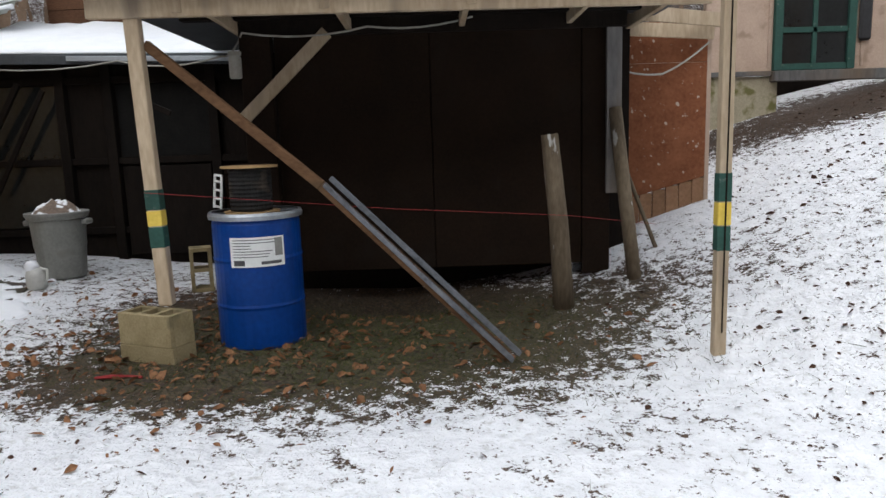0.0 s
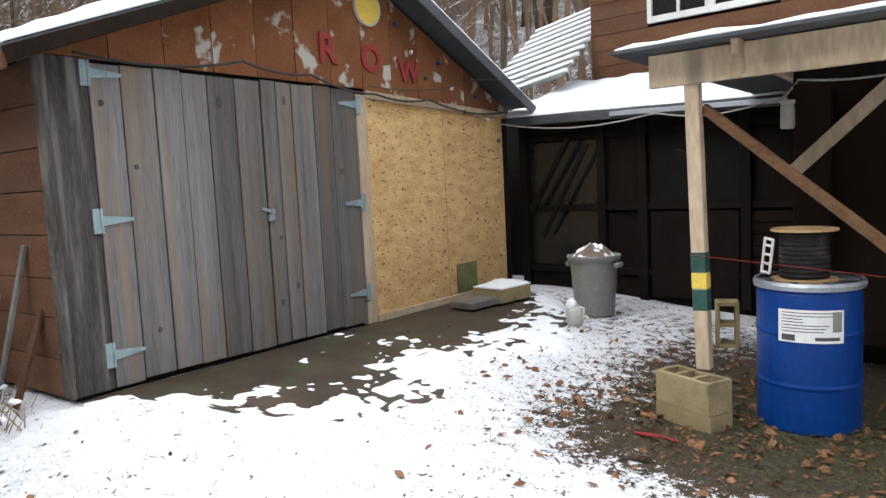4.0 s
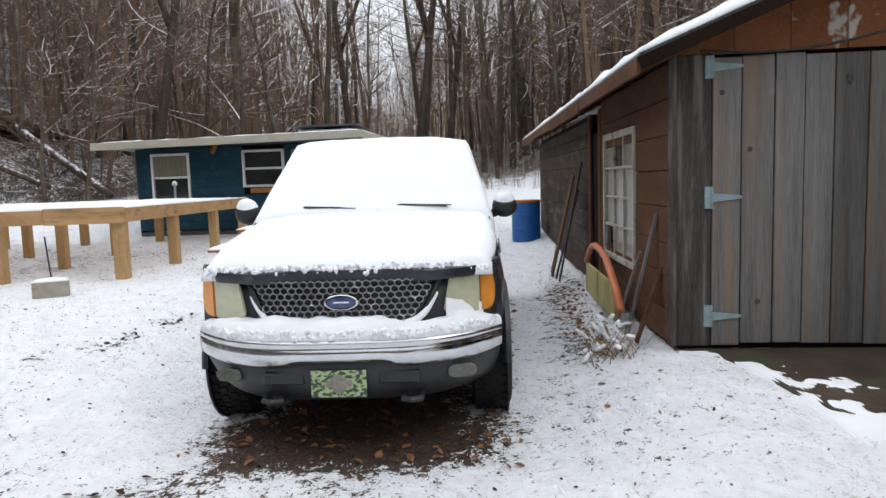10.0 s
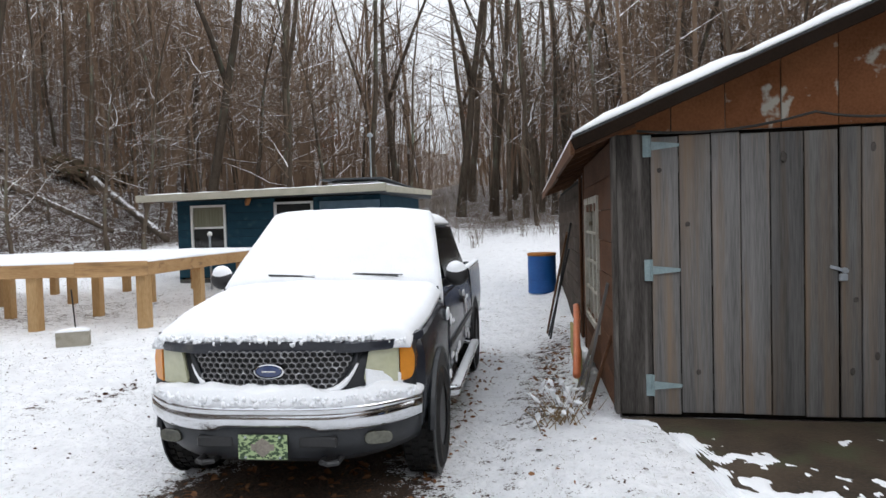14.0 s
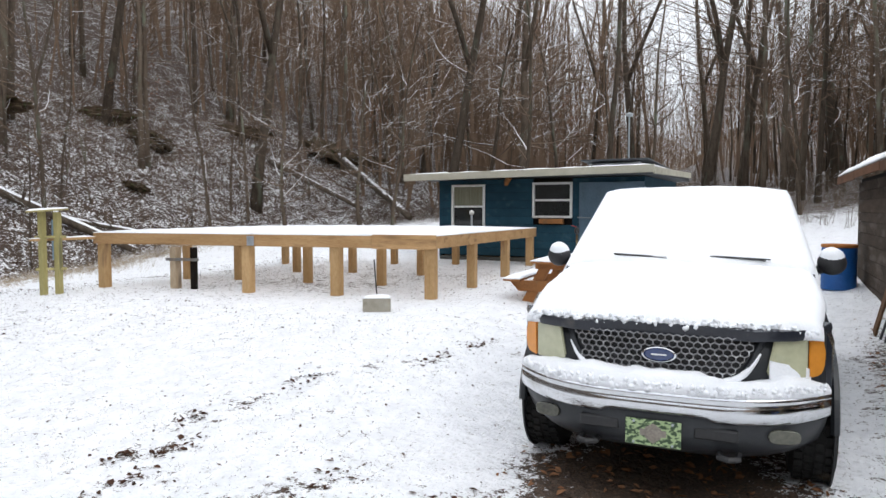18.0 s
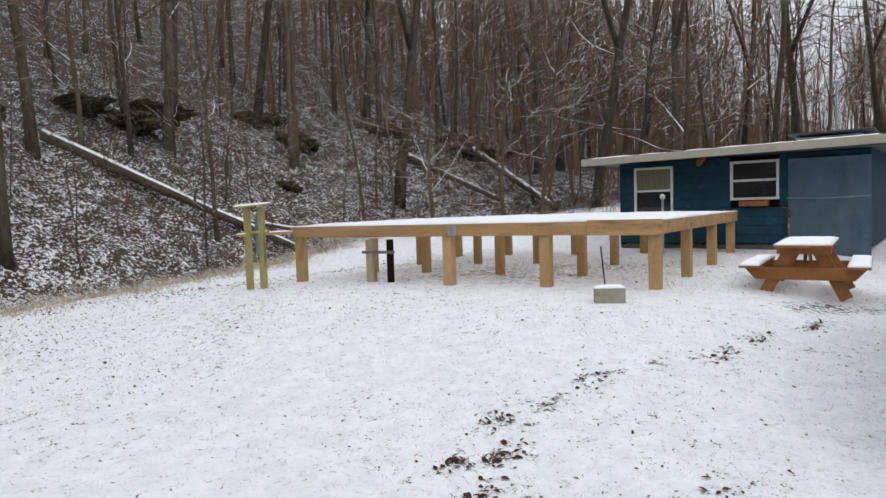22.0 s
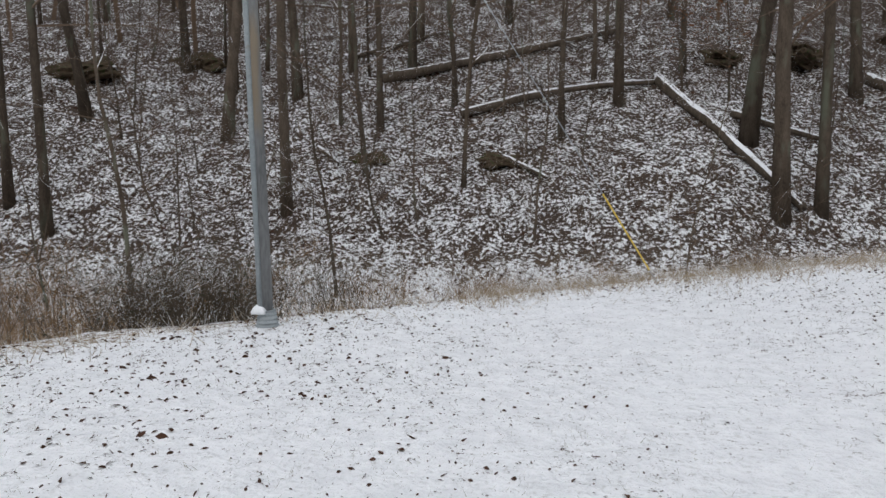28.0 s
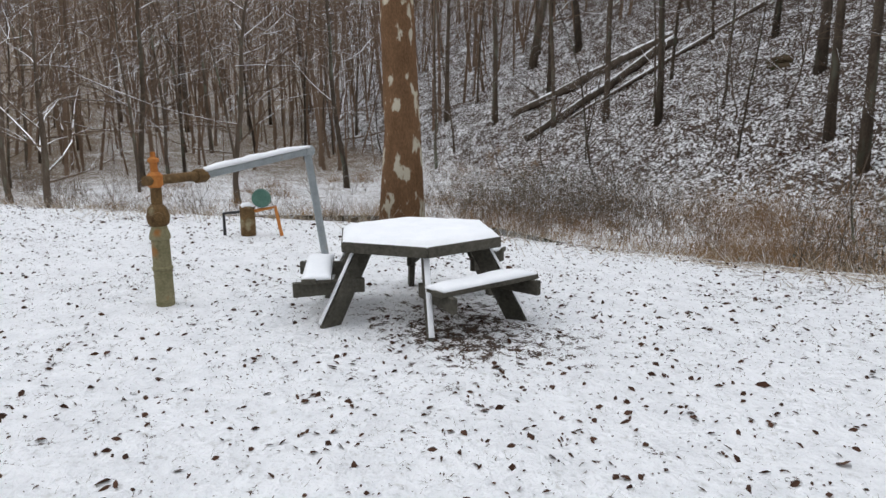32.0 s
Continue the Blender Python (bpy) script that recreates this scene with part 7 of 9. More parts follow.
def hex_pt(u, v):
    a = v * math.tau
    k = math.floor(a / (math.pi / 3))
    t = a / (math.pi / 3) - k
    p0, p1 = hexa[int(k) % 6], hexa[int(k + 1) % 6]
    return ((p0[0] + (p1[0] - p0[0]) * t) * u, (p0[1] + (p1[1] - p0[1]) * t) * u, TOPZ + 0.001)


b = B()
rings = []
for i in range(0, 15):
    u = i / 14
    rings.append([b.verts.new(Vector(hex_pt(max(u, 0.001), j / 48)) + Vector((0, 0, 0.04 * math.sqrt(max(0.0, min(1.0, (1 - u) / 0.08))) * (1 + 0.3 * noise.noise((u * 5 * math.cos(j * 0.13), u * 5 * math.sin(j * 0.13), 1.0)))))) for j in range(48)])
for r0, r1 in zip(rings, rings[1:]):
    for j in range(48):
        b.faces.new((r0[j], r0[(j + 1) % 48], r1[(j + 1) % 48], r1[j]))
part("snow_cover", b, SNOW, oct_, "snow with a few leaves on it", smooth=True)
for k in range(6):
    a = radians(60 * k)
    d = Vector((math.cos(a), math.sin(a), 0))
    b = B()
    beam(b, d * 0.86 + Vector((0, 0, -0.04)), d * 0.50 + Vector((0, 0, TOPZ - 0.05)), 0.05, 0.14, 0.005)
    part("leg", b, OCT_WOOD, oct_)
    b = B()
    out = (d * 0.60 + Vector((0, 0, 0.36))).normalized() * 0.074
    blanket(b, lambda u, v, d=d, out=out: tuple(d * (0.85 - 0.33 * u) + Vector((0, 0, 0.02 + 0.56 * u)) + out + Vector((-d.y, d.x, 0)) * (v - 0.5) * 0.042), 20, 4, 0.014, 0.9, k * 1.9, 0.3, 0.004)
    part("leg_snow", b, SNOW, oct_, smooth=True)
BENCH_SIDES = (0, 2, 4)
for k in range(6):
    a = radians(60 * k + 30)
    d, s = Vector((math.cos(a), math.sin(a), 0)), Vector((-math.sin(a), math.cos(a), 0))
    if k not in BENCH_SIDES:
        continue
    for q in (0, 1):
        b = B()
        c = d * (0.745 + q * 0.115)
        w = 0.43 + q * 0.03
        beam(b, c - s * w + Vector((0, 0, 0.38)), c + s * w + Vector((0, 0, 0.38)), 0.105, 0.038, 0.004)
        part("bench_plank", b, OCT_WOOD, oct_)
    b = B()
    blanket(b, lambda u, v, d=d, s=s: tuple(d * (0.695 + v * 0.215) + s * ((u - 0.5) * 0.88) + Vector((0, 0, 0.40))), 20, 6, 0.03, 0.4, k * 3.0)
    part("bench_snow", b, SNOW, oct_, smooth=True)
    for sg in (-1, 1):
        b = B()
        c = d * 1.08 + s * 0.40 * sg
        beam(b, d * 0.45 + s * 0.30 * sg + Vector((0, 0, 0.31)), d * 0.98 + s * 0.40 * sg + Vector((0, 0, 0.31)), 0.045, 0.11, 0.004)
        part("bench_bearer", b, OCT_WOOD, oct_)
oct_.matrix_basis = Matrix.Translation((OCT.x, OCT.y, 0.10)) @ pose(0, 0, 0, 0, 0, 165.2)

# ---- wellhead ----
well = thing("wellhead", "rusty gas wellhead pipe with a grey side arm capped with snow", "wellhead")
HX, HY = 8.50, -1.67
hz = ground_z(HX, HY)
b = B()
turned(b, [(0.075, -0.1), (0.075, 0.30), (0.085, 0.31), (0.085, 0.33), (0.075, 0.34), (0.072, 0.56), (0.085, 0.57), (0.085, 0.60), (0.06, 0.68)], 20, (HX, HY, hz))
part("casing", b, surface("worn_casing_steel", (0.14, 0.13, 0.07), (0.28, 0.25, 0.15), 0.8, 8, 50, 0.35, spots=(0.30, 0.13, 0.04), spot_at=0.64), well)
b = B()
turned(b, [(0.05, 0.67), (0.085, 0.70), (0.095, 0.76), (0.075, 0.83), (0.045, 0.86), (0.045, 1.02)], 16, (HX, HY, hz))
tube(b, [(HX - 0.14, HY, hz + 0.77), (HX + 0.14, HY, hz + 0.77)], 0.035, 10)
part("valve_body", b, RUST, well)
b = B()
turned(b, [(0.05, 1.0), (0.062, 1.02), (0.062, 1.10), (0.045, 1.12), (0.03, 1.13), (0.03, 1.20), (0.045, 1.21), (0.045, 1.235), (0.02, 1.25), (0.02, 1.29)], 12, (HX, HY, hz))
part("valve_stem", b, ORANGE_RUST, well, "orange rusted stem")
AX, AY = 9.86, -3.37
az = ground_z(AX, AY)
ARM = Vector((AX + 0.06, AY + 0.16, az + 1.20))     # elbow over the leaning leg
d = Vector((AX - HX, AY - HY, 0)).normalized()
b = B()
tube(b, [Vector((HX, HY, hz + 1.06)) - d * 0.1, Vector((HX, HY, hz + 1.06)) + d * 0.55], 0.042, 12)
tube(b, [Vector((HX, HY, hz + 1.06)) + d * 0.42, Vector((HX, HY, hz + 1.06)) + d * 0.52], 0.062, 8)
part("tee_pipe", b, RUST, well)
b = B()
tube(b, [Vector((HX, HY, hz + 1.07)) + d * 0.52, ARM], 0.046, 12)
tube(b, [ARM + Vector((0, 0, 0.03)), Vector((AX, AY, az - 0.1))], 0.042, 12)
tube(b, [ARM - d * 0.06, ARM + d * 0.07], 0.060, 10)
part("arm_pipe", b, GREY_PIPE, well)
b = B()
p0, p1 = Vector((HX, HY, hz + 1.105)) + d * 0.50, ARM + Vector((0, 0, 0.045))
sd = Vector((-d.y, d.x, 0))
blanket(b, lambda u, v: tuple(p0 + (p1 - p0) * u + sd * (v - 0.5) * 0.10), 30, 4, 0.035, 0.4, 4.0, 0.2)
part("snow_cap", b, SNOW, well, smooth=True)

gauge = thing("regulator", "rusty regulator barrel with a green round gauge on small pipes", "valve")
QX, QY = 11.85, -2.75
qz = ground_z(QX, QY)
b = B()
turned(b, [(0.10, -0.05), (0.10, 0.38), (0.09, 0.40)], 14, (QX, QY, qz))
part("barrel", b, RUST, gauge)
b = B()
blanket(b, flat(QX - 0.08, QY - 0.08, QX + 0.08, QY + 0.08, qz + 0.40), 6, 6, 0.04, 0.3, 1.0, 0.3)
part("snow_cap", b, SNOW, gauge, smooth=True)
b = B()
vd = Vector((-0.377, -0.926, 0))
c = Vector((QX, QY, qz))
tube(b, [c + vd * -0.32 + Vector((0, 0, 0)), c + vd * -0.32 + Vector((0, 0, 0.30)), c + Vector((0, 0, 0.33))], 0.022, 8)
part("bent_pipe", b, BLACK_PLASTIC, gauge)
b = B()
tube(b, [c + vd * 0.1 + Vector((0, 0, 0.33)), c + vd * 0.38 + Vector((0, 0, 0.38)), c + vd * 0.45 + Vector((0, 0, -0.02))], 0.024, 8)
part("rust_pipe", b, ORANGE_RUST, gauge)
b = B()
turned(b, [(0.02, -0.05), (0.12, -0.05), (0.13, 0.0), (0.12, 0.05), (0.02, 0.05)], 18)
o = part("dial", b, GREEN_METAL, gauge, "faded green round housing")
o.matrix_basis = Matrix.Translation(c + vd * 0.2 + Vector((0, 0, 0.50))) @ pose(0, 0, 0, 90, 0, 70)

# ---- leaning steel pole and its guy ----
PX, PY = 5.16, -9.55
pz = ground_z(PX, PY)
pole = thing("utility_pole", "grey weathered utility pole with a ribbed collar at its foot", "pole")
b = B()
tube(b, [(PX, PY, pz - 0.2), (PX + 0.04, PY, pz + 3.0), (PX + 0.10, PY + 0.02, pz + 8.5)], [0.078, 0.074, 0.066], 16)
part("shaft", b, surface("grey_pole_wood", (0.13, 0.135, 0.135), (0.25, 0.255, 0.255), 0.85, 5, 40, 0.5, stretch=(1, 1, 0.2), spots=(0.24, 0.20, 0.15), spot_at=0.64, spot_scale=3), pole, smooth=True)
b = B()
tube(b, [(PX + 0.05, PY + 0.075, pz - 0.1), (PX + 0.08, PY + 0.075, pz + 3.0), (PX + 0.13, PY + 0.09, pz + 8.4)], 0.032, 10)
part("conduit", b, GREY_PIPE, pole, smooth=True)
b = B()
turned(b, [(0.142 - 0.0045 * k + 0.013 * (k % 2), 0.0 + 0.024 * k) for k in range(12)], 20, (PX, PY, pz - 0.06))
part("collar", b, GREY_PIPE, pole, "ribbed grey plastic collar")
b = B()
blanket(b, flat(PX - 0.02, PY + 0.03, PX + 0.14, PY + 0.14, pz + 0.18), 10, 8, 0.10, 0.5, 2.0, 0.45)
part("snow_cap", b, SNOW, pole, smooth=True)
guy = thing("guy_wire", "steel guy wire with a yellow plastic guard", "guy wire")
GXY = Vector((0.02, -13.1, 0))
gz0 = ground_z(GXY.x, GXY.y)
gtop = Vector((PX + 0.09, PY, pz + 8.0))
g0 = Vector((GXY.x, GXY.y, gz0 - 0.05))

way = (gtop - g0).normalized()
b = B()
tube(b, [g0, gtop], 0.006, 5)
part("wire", b, STEEL, guy)
b = B()
tube(b, [g0 + way * 0.35, g0 + way * 1.9], 0.013, 8)
part("guard", b, YELLOW_PAINT, guy, "yellow plastic guard")
# ---- bare winter trees ----


def grow(seed, height, radius, limbs, spread, start=0.35, fork=0.0, lean=0.0, sides=8, twigs=3, bend=1.0):
    """Trunk and branch bmeshes of one bare tree."""
    rnd = random.Random(seed)
    trunk, crown = bmesh.new(), bmesh.new()
    stems = []

    def stem(p, d, length, r, n, drop):
        pts, rad = [p.copy()], [r * drop]
        for i in range(n):
            d = (d + bend * Vector((rnd.uniform(-0.07, 0.07), rnd.uniform(-0.07, 0.07), 0.05))).normalized()
            p = p + d * length / n
            pts.append(p.copy())
            rad.append(r * (1 - 0.86 * (i + 1) / n))
        tube(trunk, pts, rad, sides)
        stems.append((pts, rad))
        return pts, rad

    pts, rad = stem(Vector((0, 0, -0.3)), Vector((lean + rnd.uniform(-0.05, 0.05) * bend, rnd.uniform(-0.05, 0.05) * bend, 1)).normalized(), height, radius, 10, 1.3)
    if fork:
        k = max(2, int(fork * 10))
        a = rnd.uniform(0, math.tau)
        stem(pts[k], Vector((0.42 * math.cos(a), 0.42 * math.sin(a), 1)).normalized(), height * (1 - fork) * 0.95, rad[k] * 0.8, 6, 1.0)

    def branch(p, d, length, r, depth):
        q, ps, rs = p.copy(), [p.copy()], [r]
        steps = 5 if depth == 0 else (3 if depth == 1 else 2)
        for i in range(steps):
            droop = rnd.uniform(-0.12, 0.16)
            d = (d + Vector((rnd.uniform(-0.28, 0.28), rnd.uniform(-0.28, 0.28), droop))).normalized()
            q = q + d * length / steps
            ps.append(q.copy())
            rs.append(r * (1 - 0.85 * (i + 1) / steps))
        tube(crown, ps, rs, 4 if depth == 0 else 3, False)
        if depth < 2:
            for i in range(twigs if depth == 0 else 3):
                k = rnd.randint(1, len(ps) - 1)
                a = rnd.uniform(0, math.tau)
                nd = (d + 0.9 * Vector((math.cos(a), math.sin(a), rnd.uniform(-0.4, 0.6)))).normalized()
                branch(ps[k], nd, length * rnd.uniform(0.35, 0.6), max(rs[k] * 0.6, 0.005), depth + 1)

    for i in range(limbs):
        t = start + (0.98 - start) * (i + rnd.random()) / limbs
        pts, rad = stems[rnd.randrange(len(stems))] if t > 0.5 else stems[0]
        n = len(pts) - 1
        k = min(int(t * n), n - 1)
        p, r = pts[k].lerp(pts[k + 1], t * n - k), rad[k] + (rad[k + 1] - rad[k]) * (t * n - k)
        a = rnd.uniform(0, math.tau)
        d = Vector((math.cos(a), math.sin(a), rnd.uniform(0.05, 0.8))).normalized()
        branch(p, d, height * spread * (1.2 - t) * rnd.uniform(0.6, 1.5), min(r * 0.45, 0.035), 0)
    return trunk, crown


def surf(x, y):
    """Height of the built ground at many places."""
    x, y = np.atleast_1d(np.asarray(x, float)), np.atleast_1d(np.asarray(y, float))
    i, j = np.clip(np.searchsorted(gx, x) - 1, 0, nx_ - 2), np.clip(np.searchsorted(gy, y) - 1, 0, ny_ - 2)
    u, v = (x - gx[i]) / (gx[i + 1] - gx[i]), (y - gy[j]) / (gy[j + 1] - gy[j])
    return GZ[i, j] * (1 - u) * (1 - v) + GZ[i + 1, j] * u * (1 - v) + GZ[i, j + 1] * (1 - u) * v + GZ[i + 1, j + 1] * u * v


def stuff(name, label, category, verts, faces, material, smooth=False):
    me = bpy.data.meshes.new(name)
    me.from_pydata(np.asarray(verts).reshape(-1, 3).tolist(), [], np.asarray(faces).tolist())
    me.materials.append(material)
    return tagged(new(name, me), label, category, kind="stuff")


def spikes(base, tip, r):
    """Thin three-sided tapering stems from base to tip."""
    base, tip, r = np.asarray(base, float), np.asarray(tip, float), np.asarray(r, float)[:, None]
    d = tip - base
    d = d / np.maximum(np.linalg.norm(d, axis=1, keepdims=True), 1e-6)
    side = np.cross(d, np.where(np.abs(d[:, 2:3]) > 0.9, [[1.0, 0, 0]], [[0, 0, 1.0]]))
    side /= np.linalg.norm(side, axis=1, keepdims=True)
    other = np.cross(d, side)
    vs = np.stack([base + r * side, base + r * (-0.5 * side + 0.866 * other), base + r * (-0.5 * side - 0.866 * other), tip], 1)
    k = np.arange(len(base))[:, None] * 4
    fs = np.concatenate([k + [[0, 1, 3]], k + [[1, 2, 3]], k + [[2, 0, 3]]])
    return vs.reshape(-1, 3), fs


def flakes(centre, size, rng, up=0.6):
    """Small bent leaves lying about, four corners and a fold each."""
    n = len(centre)
    a = rng.uniform(0, math.tau, n)
    t = np.stack([np.cos(a), np.sin(a), rng.normal(0, 0.35, n)], 1)
    t /= np.linalg.norm(t, axis=1, keepdims=True)
    nrm = np.stack([rng.normal(0, up, n), rng.normal(0, up, n), np.ones(n)], 1)
    w = np.cross(nrm, t)
    w /= np.linalg.norm(w, axis=1, keepdims=True)
    nrm = np.cross(t, w)
    s = size[:, None]
    wid = s * rng.uniform(0.25, 0.75, n)[:, None]
    curl = s * rng.uniform(0.05, 0.32, n)[:, None]
    p = [centre - t * s, centre - t * s * 0.25 + w * wid + nrm * curl, centre + t * s * 0.45 + w * wid * 0.7 + nrm * curl * 0.8, centre + t * s, centre + t * s * 0.45 - w * wid * 0.7 + nrm * curl * 0.8, centre - t * s * 0.25 - w * wid + nrm * curl]
    vs = np.stack(p, 1)
    k = np.arange(n)[:, None] * 6
    fs = np.concatenate([k + [[0, 1, 2, 3]], k + [[0, 3, 4, 5]]])
    return vs.reshape(-1, 3), fs


def tree_kind(name, label, seed, height, radius, limbs, spread, start, **more):
    e = thing(name, label, "tree", "bare trees of the wood")
    tr, cr = grow(seed, height, radius, limbs, spread, start, **more)
    part("trunk", tr, BARK, e, smooth=True)
    part("crown", cr, TWIG, e, "bare twigs with a little snow")
    return e


KINDS = [
    tree_kind("tree", "tall bare grey-barked tree on the snowy hillside", 1, 21, 0.145, 24, 0.24, 0.24),
    tree_kind("tree", "tall bare forked tree on the snowy hillside", 2, 19, 0.115, 24, 0.22, 0.22, fork=0.45),
    tree_kind("tree", "slim bare tree on the snowy hillside", 3, 14, 0.070, 19, 0.24, 0.10, bend=1.5),
    tree_kind("tree", "slim leaning bare tree on the snowy hillside", 4, 17, 0.098, 22, 0.26, 0.15, lean=0.10, bend=1.4),
    tree_kind("tree", "thick bare tree with heavy limbs", 5, 23, 0.225, 26, 0.27, 0.25, fork=0.38),
    tree_kind("sapling", "thin bare sapling with fine twigs", 6, 6, 0.026, 16, 0.32, 0.08, bend=2.0),
    tree_kind("sapling", "thin bare sapling with fine twigs", 7, 4.5, 0.020, 16, 0.38, 0.06, lean=0.10, bend=2.2),
    tree_kind("sapling", "crooked thin bare sapling with spreading twigs", 8, 7.5, 0.045, 17, 0.36, 0.10, lean=-0.08, fork=0.3, bend=2.5),
]
KINDS.append(tree_kind("spreading_tree", "crooked bare tree with long snow-lined limbs", 12, 12, 0.11, 30, 0.44, 0.16, bend=2.4, twigs=4))
used_kind = [False] * len(KINDS)


def plant(k, x, y, turn=0.0, scale=1.0, tilt=0.0):
    m = Matrix.Translation((x, y, float(surf(x, y)[0]) - 0.05)) @ pose(0, 0, 0, tilt, 0, turn)
    if not used_kind[k]:
        used_kind[k] = True
        o = KINDS[k]
    else:
        o = copy_thing(KINDS[k], m)
    o.matrix_basis = m @ Matrix.Diagonal((scale, scale, scale, 1))
    return o


random.seed(21)
spots_taken = []
# trees that stand out
for k, x, y, s in (
        (0, 15.36, -19.3, 1.05), (0, 17.2, -20.2, 1.0), (7, 12.6, -20.4, 0.9), (4, 12.3, -24.3, 0.9), (0, 9.05, -20.95, 1.1), (2, 8.6, -25.4, 1.0),
        (0, 7.2, -25.25, 0.85), (7, 6.06, -20.3, 0.8), (1, 1.1, -24.7, 0.95), (0, -0.9, -26.6, 1.15), (4, -4.5, -21.05, 1.0), (1, -4.6, -21.75, 1.0),
        (4, -9.15, -27.9, 0.9), (0, 21.6, -32.4, 1.1), (0, 3.1, -33.8, 1.1), (4, -26.15, -25.2, 1.25), (0, -21.9, -28.7, 1.05), (0, -22.4, -28.9, 1.0),
        (0, -25.5, -38.3, 1.1), (0, -30.9, -34.7, 1.1), (5, -20.1, -23.2, 1.1), (7, -16.8, -25.3, 0.9), (3, -32.4, -20.4, 0.9), (2, -30.5, -25.0, 0.8),
        (0, -40.0, -27.7, 1.0), (0, -32.95, -0.1, 1.0), (1, -33.1, -0.9, 1.1), (0, -36.2, -1.9, 1.1), (4, -33.6, -3.5, 1.0), (1, 27.2, -19.35, 1.15),
        (1, 24.3, -19.7, 1.15), (0, 35.4, -18.2, 1.0), (7, 12.08, -14.85, 0.62), (3, 52.5, -8.0, 1.0), (0, 62.0, -3.9, 1.1), (0, 62.1, -1.7, 1.1),
        (4, 68.7, -15.0, 1.0), (0, 65.3, -11.0, 1.0), (1, 64.1, -11.9, 1.0), (2, -11.3, -28.8, 1.5), (5, 19.0, -14.0, 0.8), (6, 27.7, -17.4, 1.1), (0, -5.62, -21.37, 1.1), (0, -30.79, -34.58, 1.1)):
    plant(k, x, y, random.uniform(0, 360), s)
    spots_taken.append((x, y))
for x, y, s in ((-24.5, -15.5, 0.9), (-28.5, -11.0, 1.1), (-22.0, -19.5, 0.8), (-33.0, -14.5, 1.2), (-27.0, -19.0, 1.0), (-38.0, -12.5, 1.2), (-23.0, 7.5, 1.0), (-27.0, 11.0, 1.1), (-31.0, 6.0, 1.0), (-19.0, 12.0, 0.9), (-35.0, 9.5, 1.2), (-14.0, 14.0, 0.9), (26.0, -4.0, 0.9), (31.0, -9.0, 1.1), (34.0, -1.0, 1.2), (29.0, 3.0, 0.9)):
    plant(8, x, y, random.uniform(0, 360), s, random.uniform(-6, 6))
    spots_taken.append((x, y))


def in_gap(x, y):
    """The open bottom of the valley, where the sky comes down between the hills."""
    x, y = np.asarray(x, float), np.asarray(y, float)
    return (x > -105) & (x < -25) & (np.abs(y - 1.2 + 0.165 * (1.5 - x)) < 0.027 * (1.5 - x))


def wood(count, inside, kinds, smin, smax, apart):
    done = tries = 0
    while done < count and tries < count * 60:
        tries += 1
        x, y = inside()
        if in_gap(x, y) or any((x - a) ** 2 + (y - c) ** 2 < apart * apart for a, c in spots_taken):
            continue
        spots_taken.append((x, y))
        plant(random.choice(kinds), x, y, random.uniform(0, 360), random.uniform(smin, smax), random.uniform(-4, 4))
        done += 1


def south_slope():
    x = random.uniform(-50, 44)
    return x, float(toe_y(x)) - 2.0 - abs(random.gauss(0, 1)) * 14


def south_near():
    x = random.uniform(-34, 36)
    return x, float(toe_y(x)) + 0.5 - random.uniform(0.0, 14)


def valley_end():
    return random.uniform(-75, -27), random.uniform(-16, 14)


def north_slope():
    return random.uniform(-45, 2), 15 + abs(random.gauss(0, 1)) * 11


def east_end():
    return random.uniform(30, 75), random.uniform(-22, 6)


wood(96, south_slope, [0, 0, 1, 1, 2, 3, 4], 0.75, 1.2, 1.8)
wood(108, south_near, [2, 5, 5, 6, 6, 7], 0.5, 1.1, 0.8)
wood(75, valley_end, [0, 1, 2, 3, 4], 0.75, 1.15, 1.6)
wood(80, north_slope, [0, 1, 2, 3, 4, 7], 0.7, 1.1, 1.5)
wood(45, east_end, [0, 1, 2, 3, 7], 0.7, 1.1, 1.7)

# ---- the far woods ----
rng = np.random.default_rng(5)


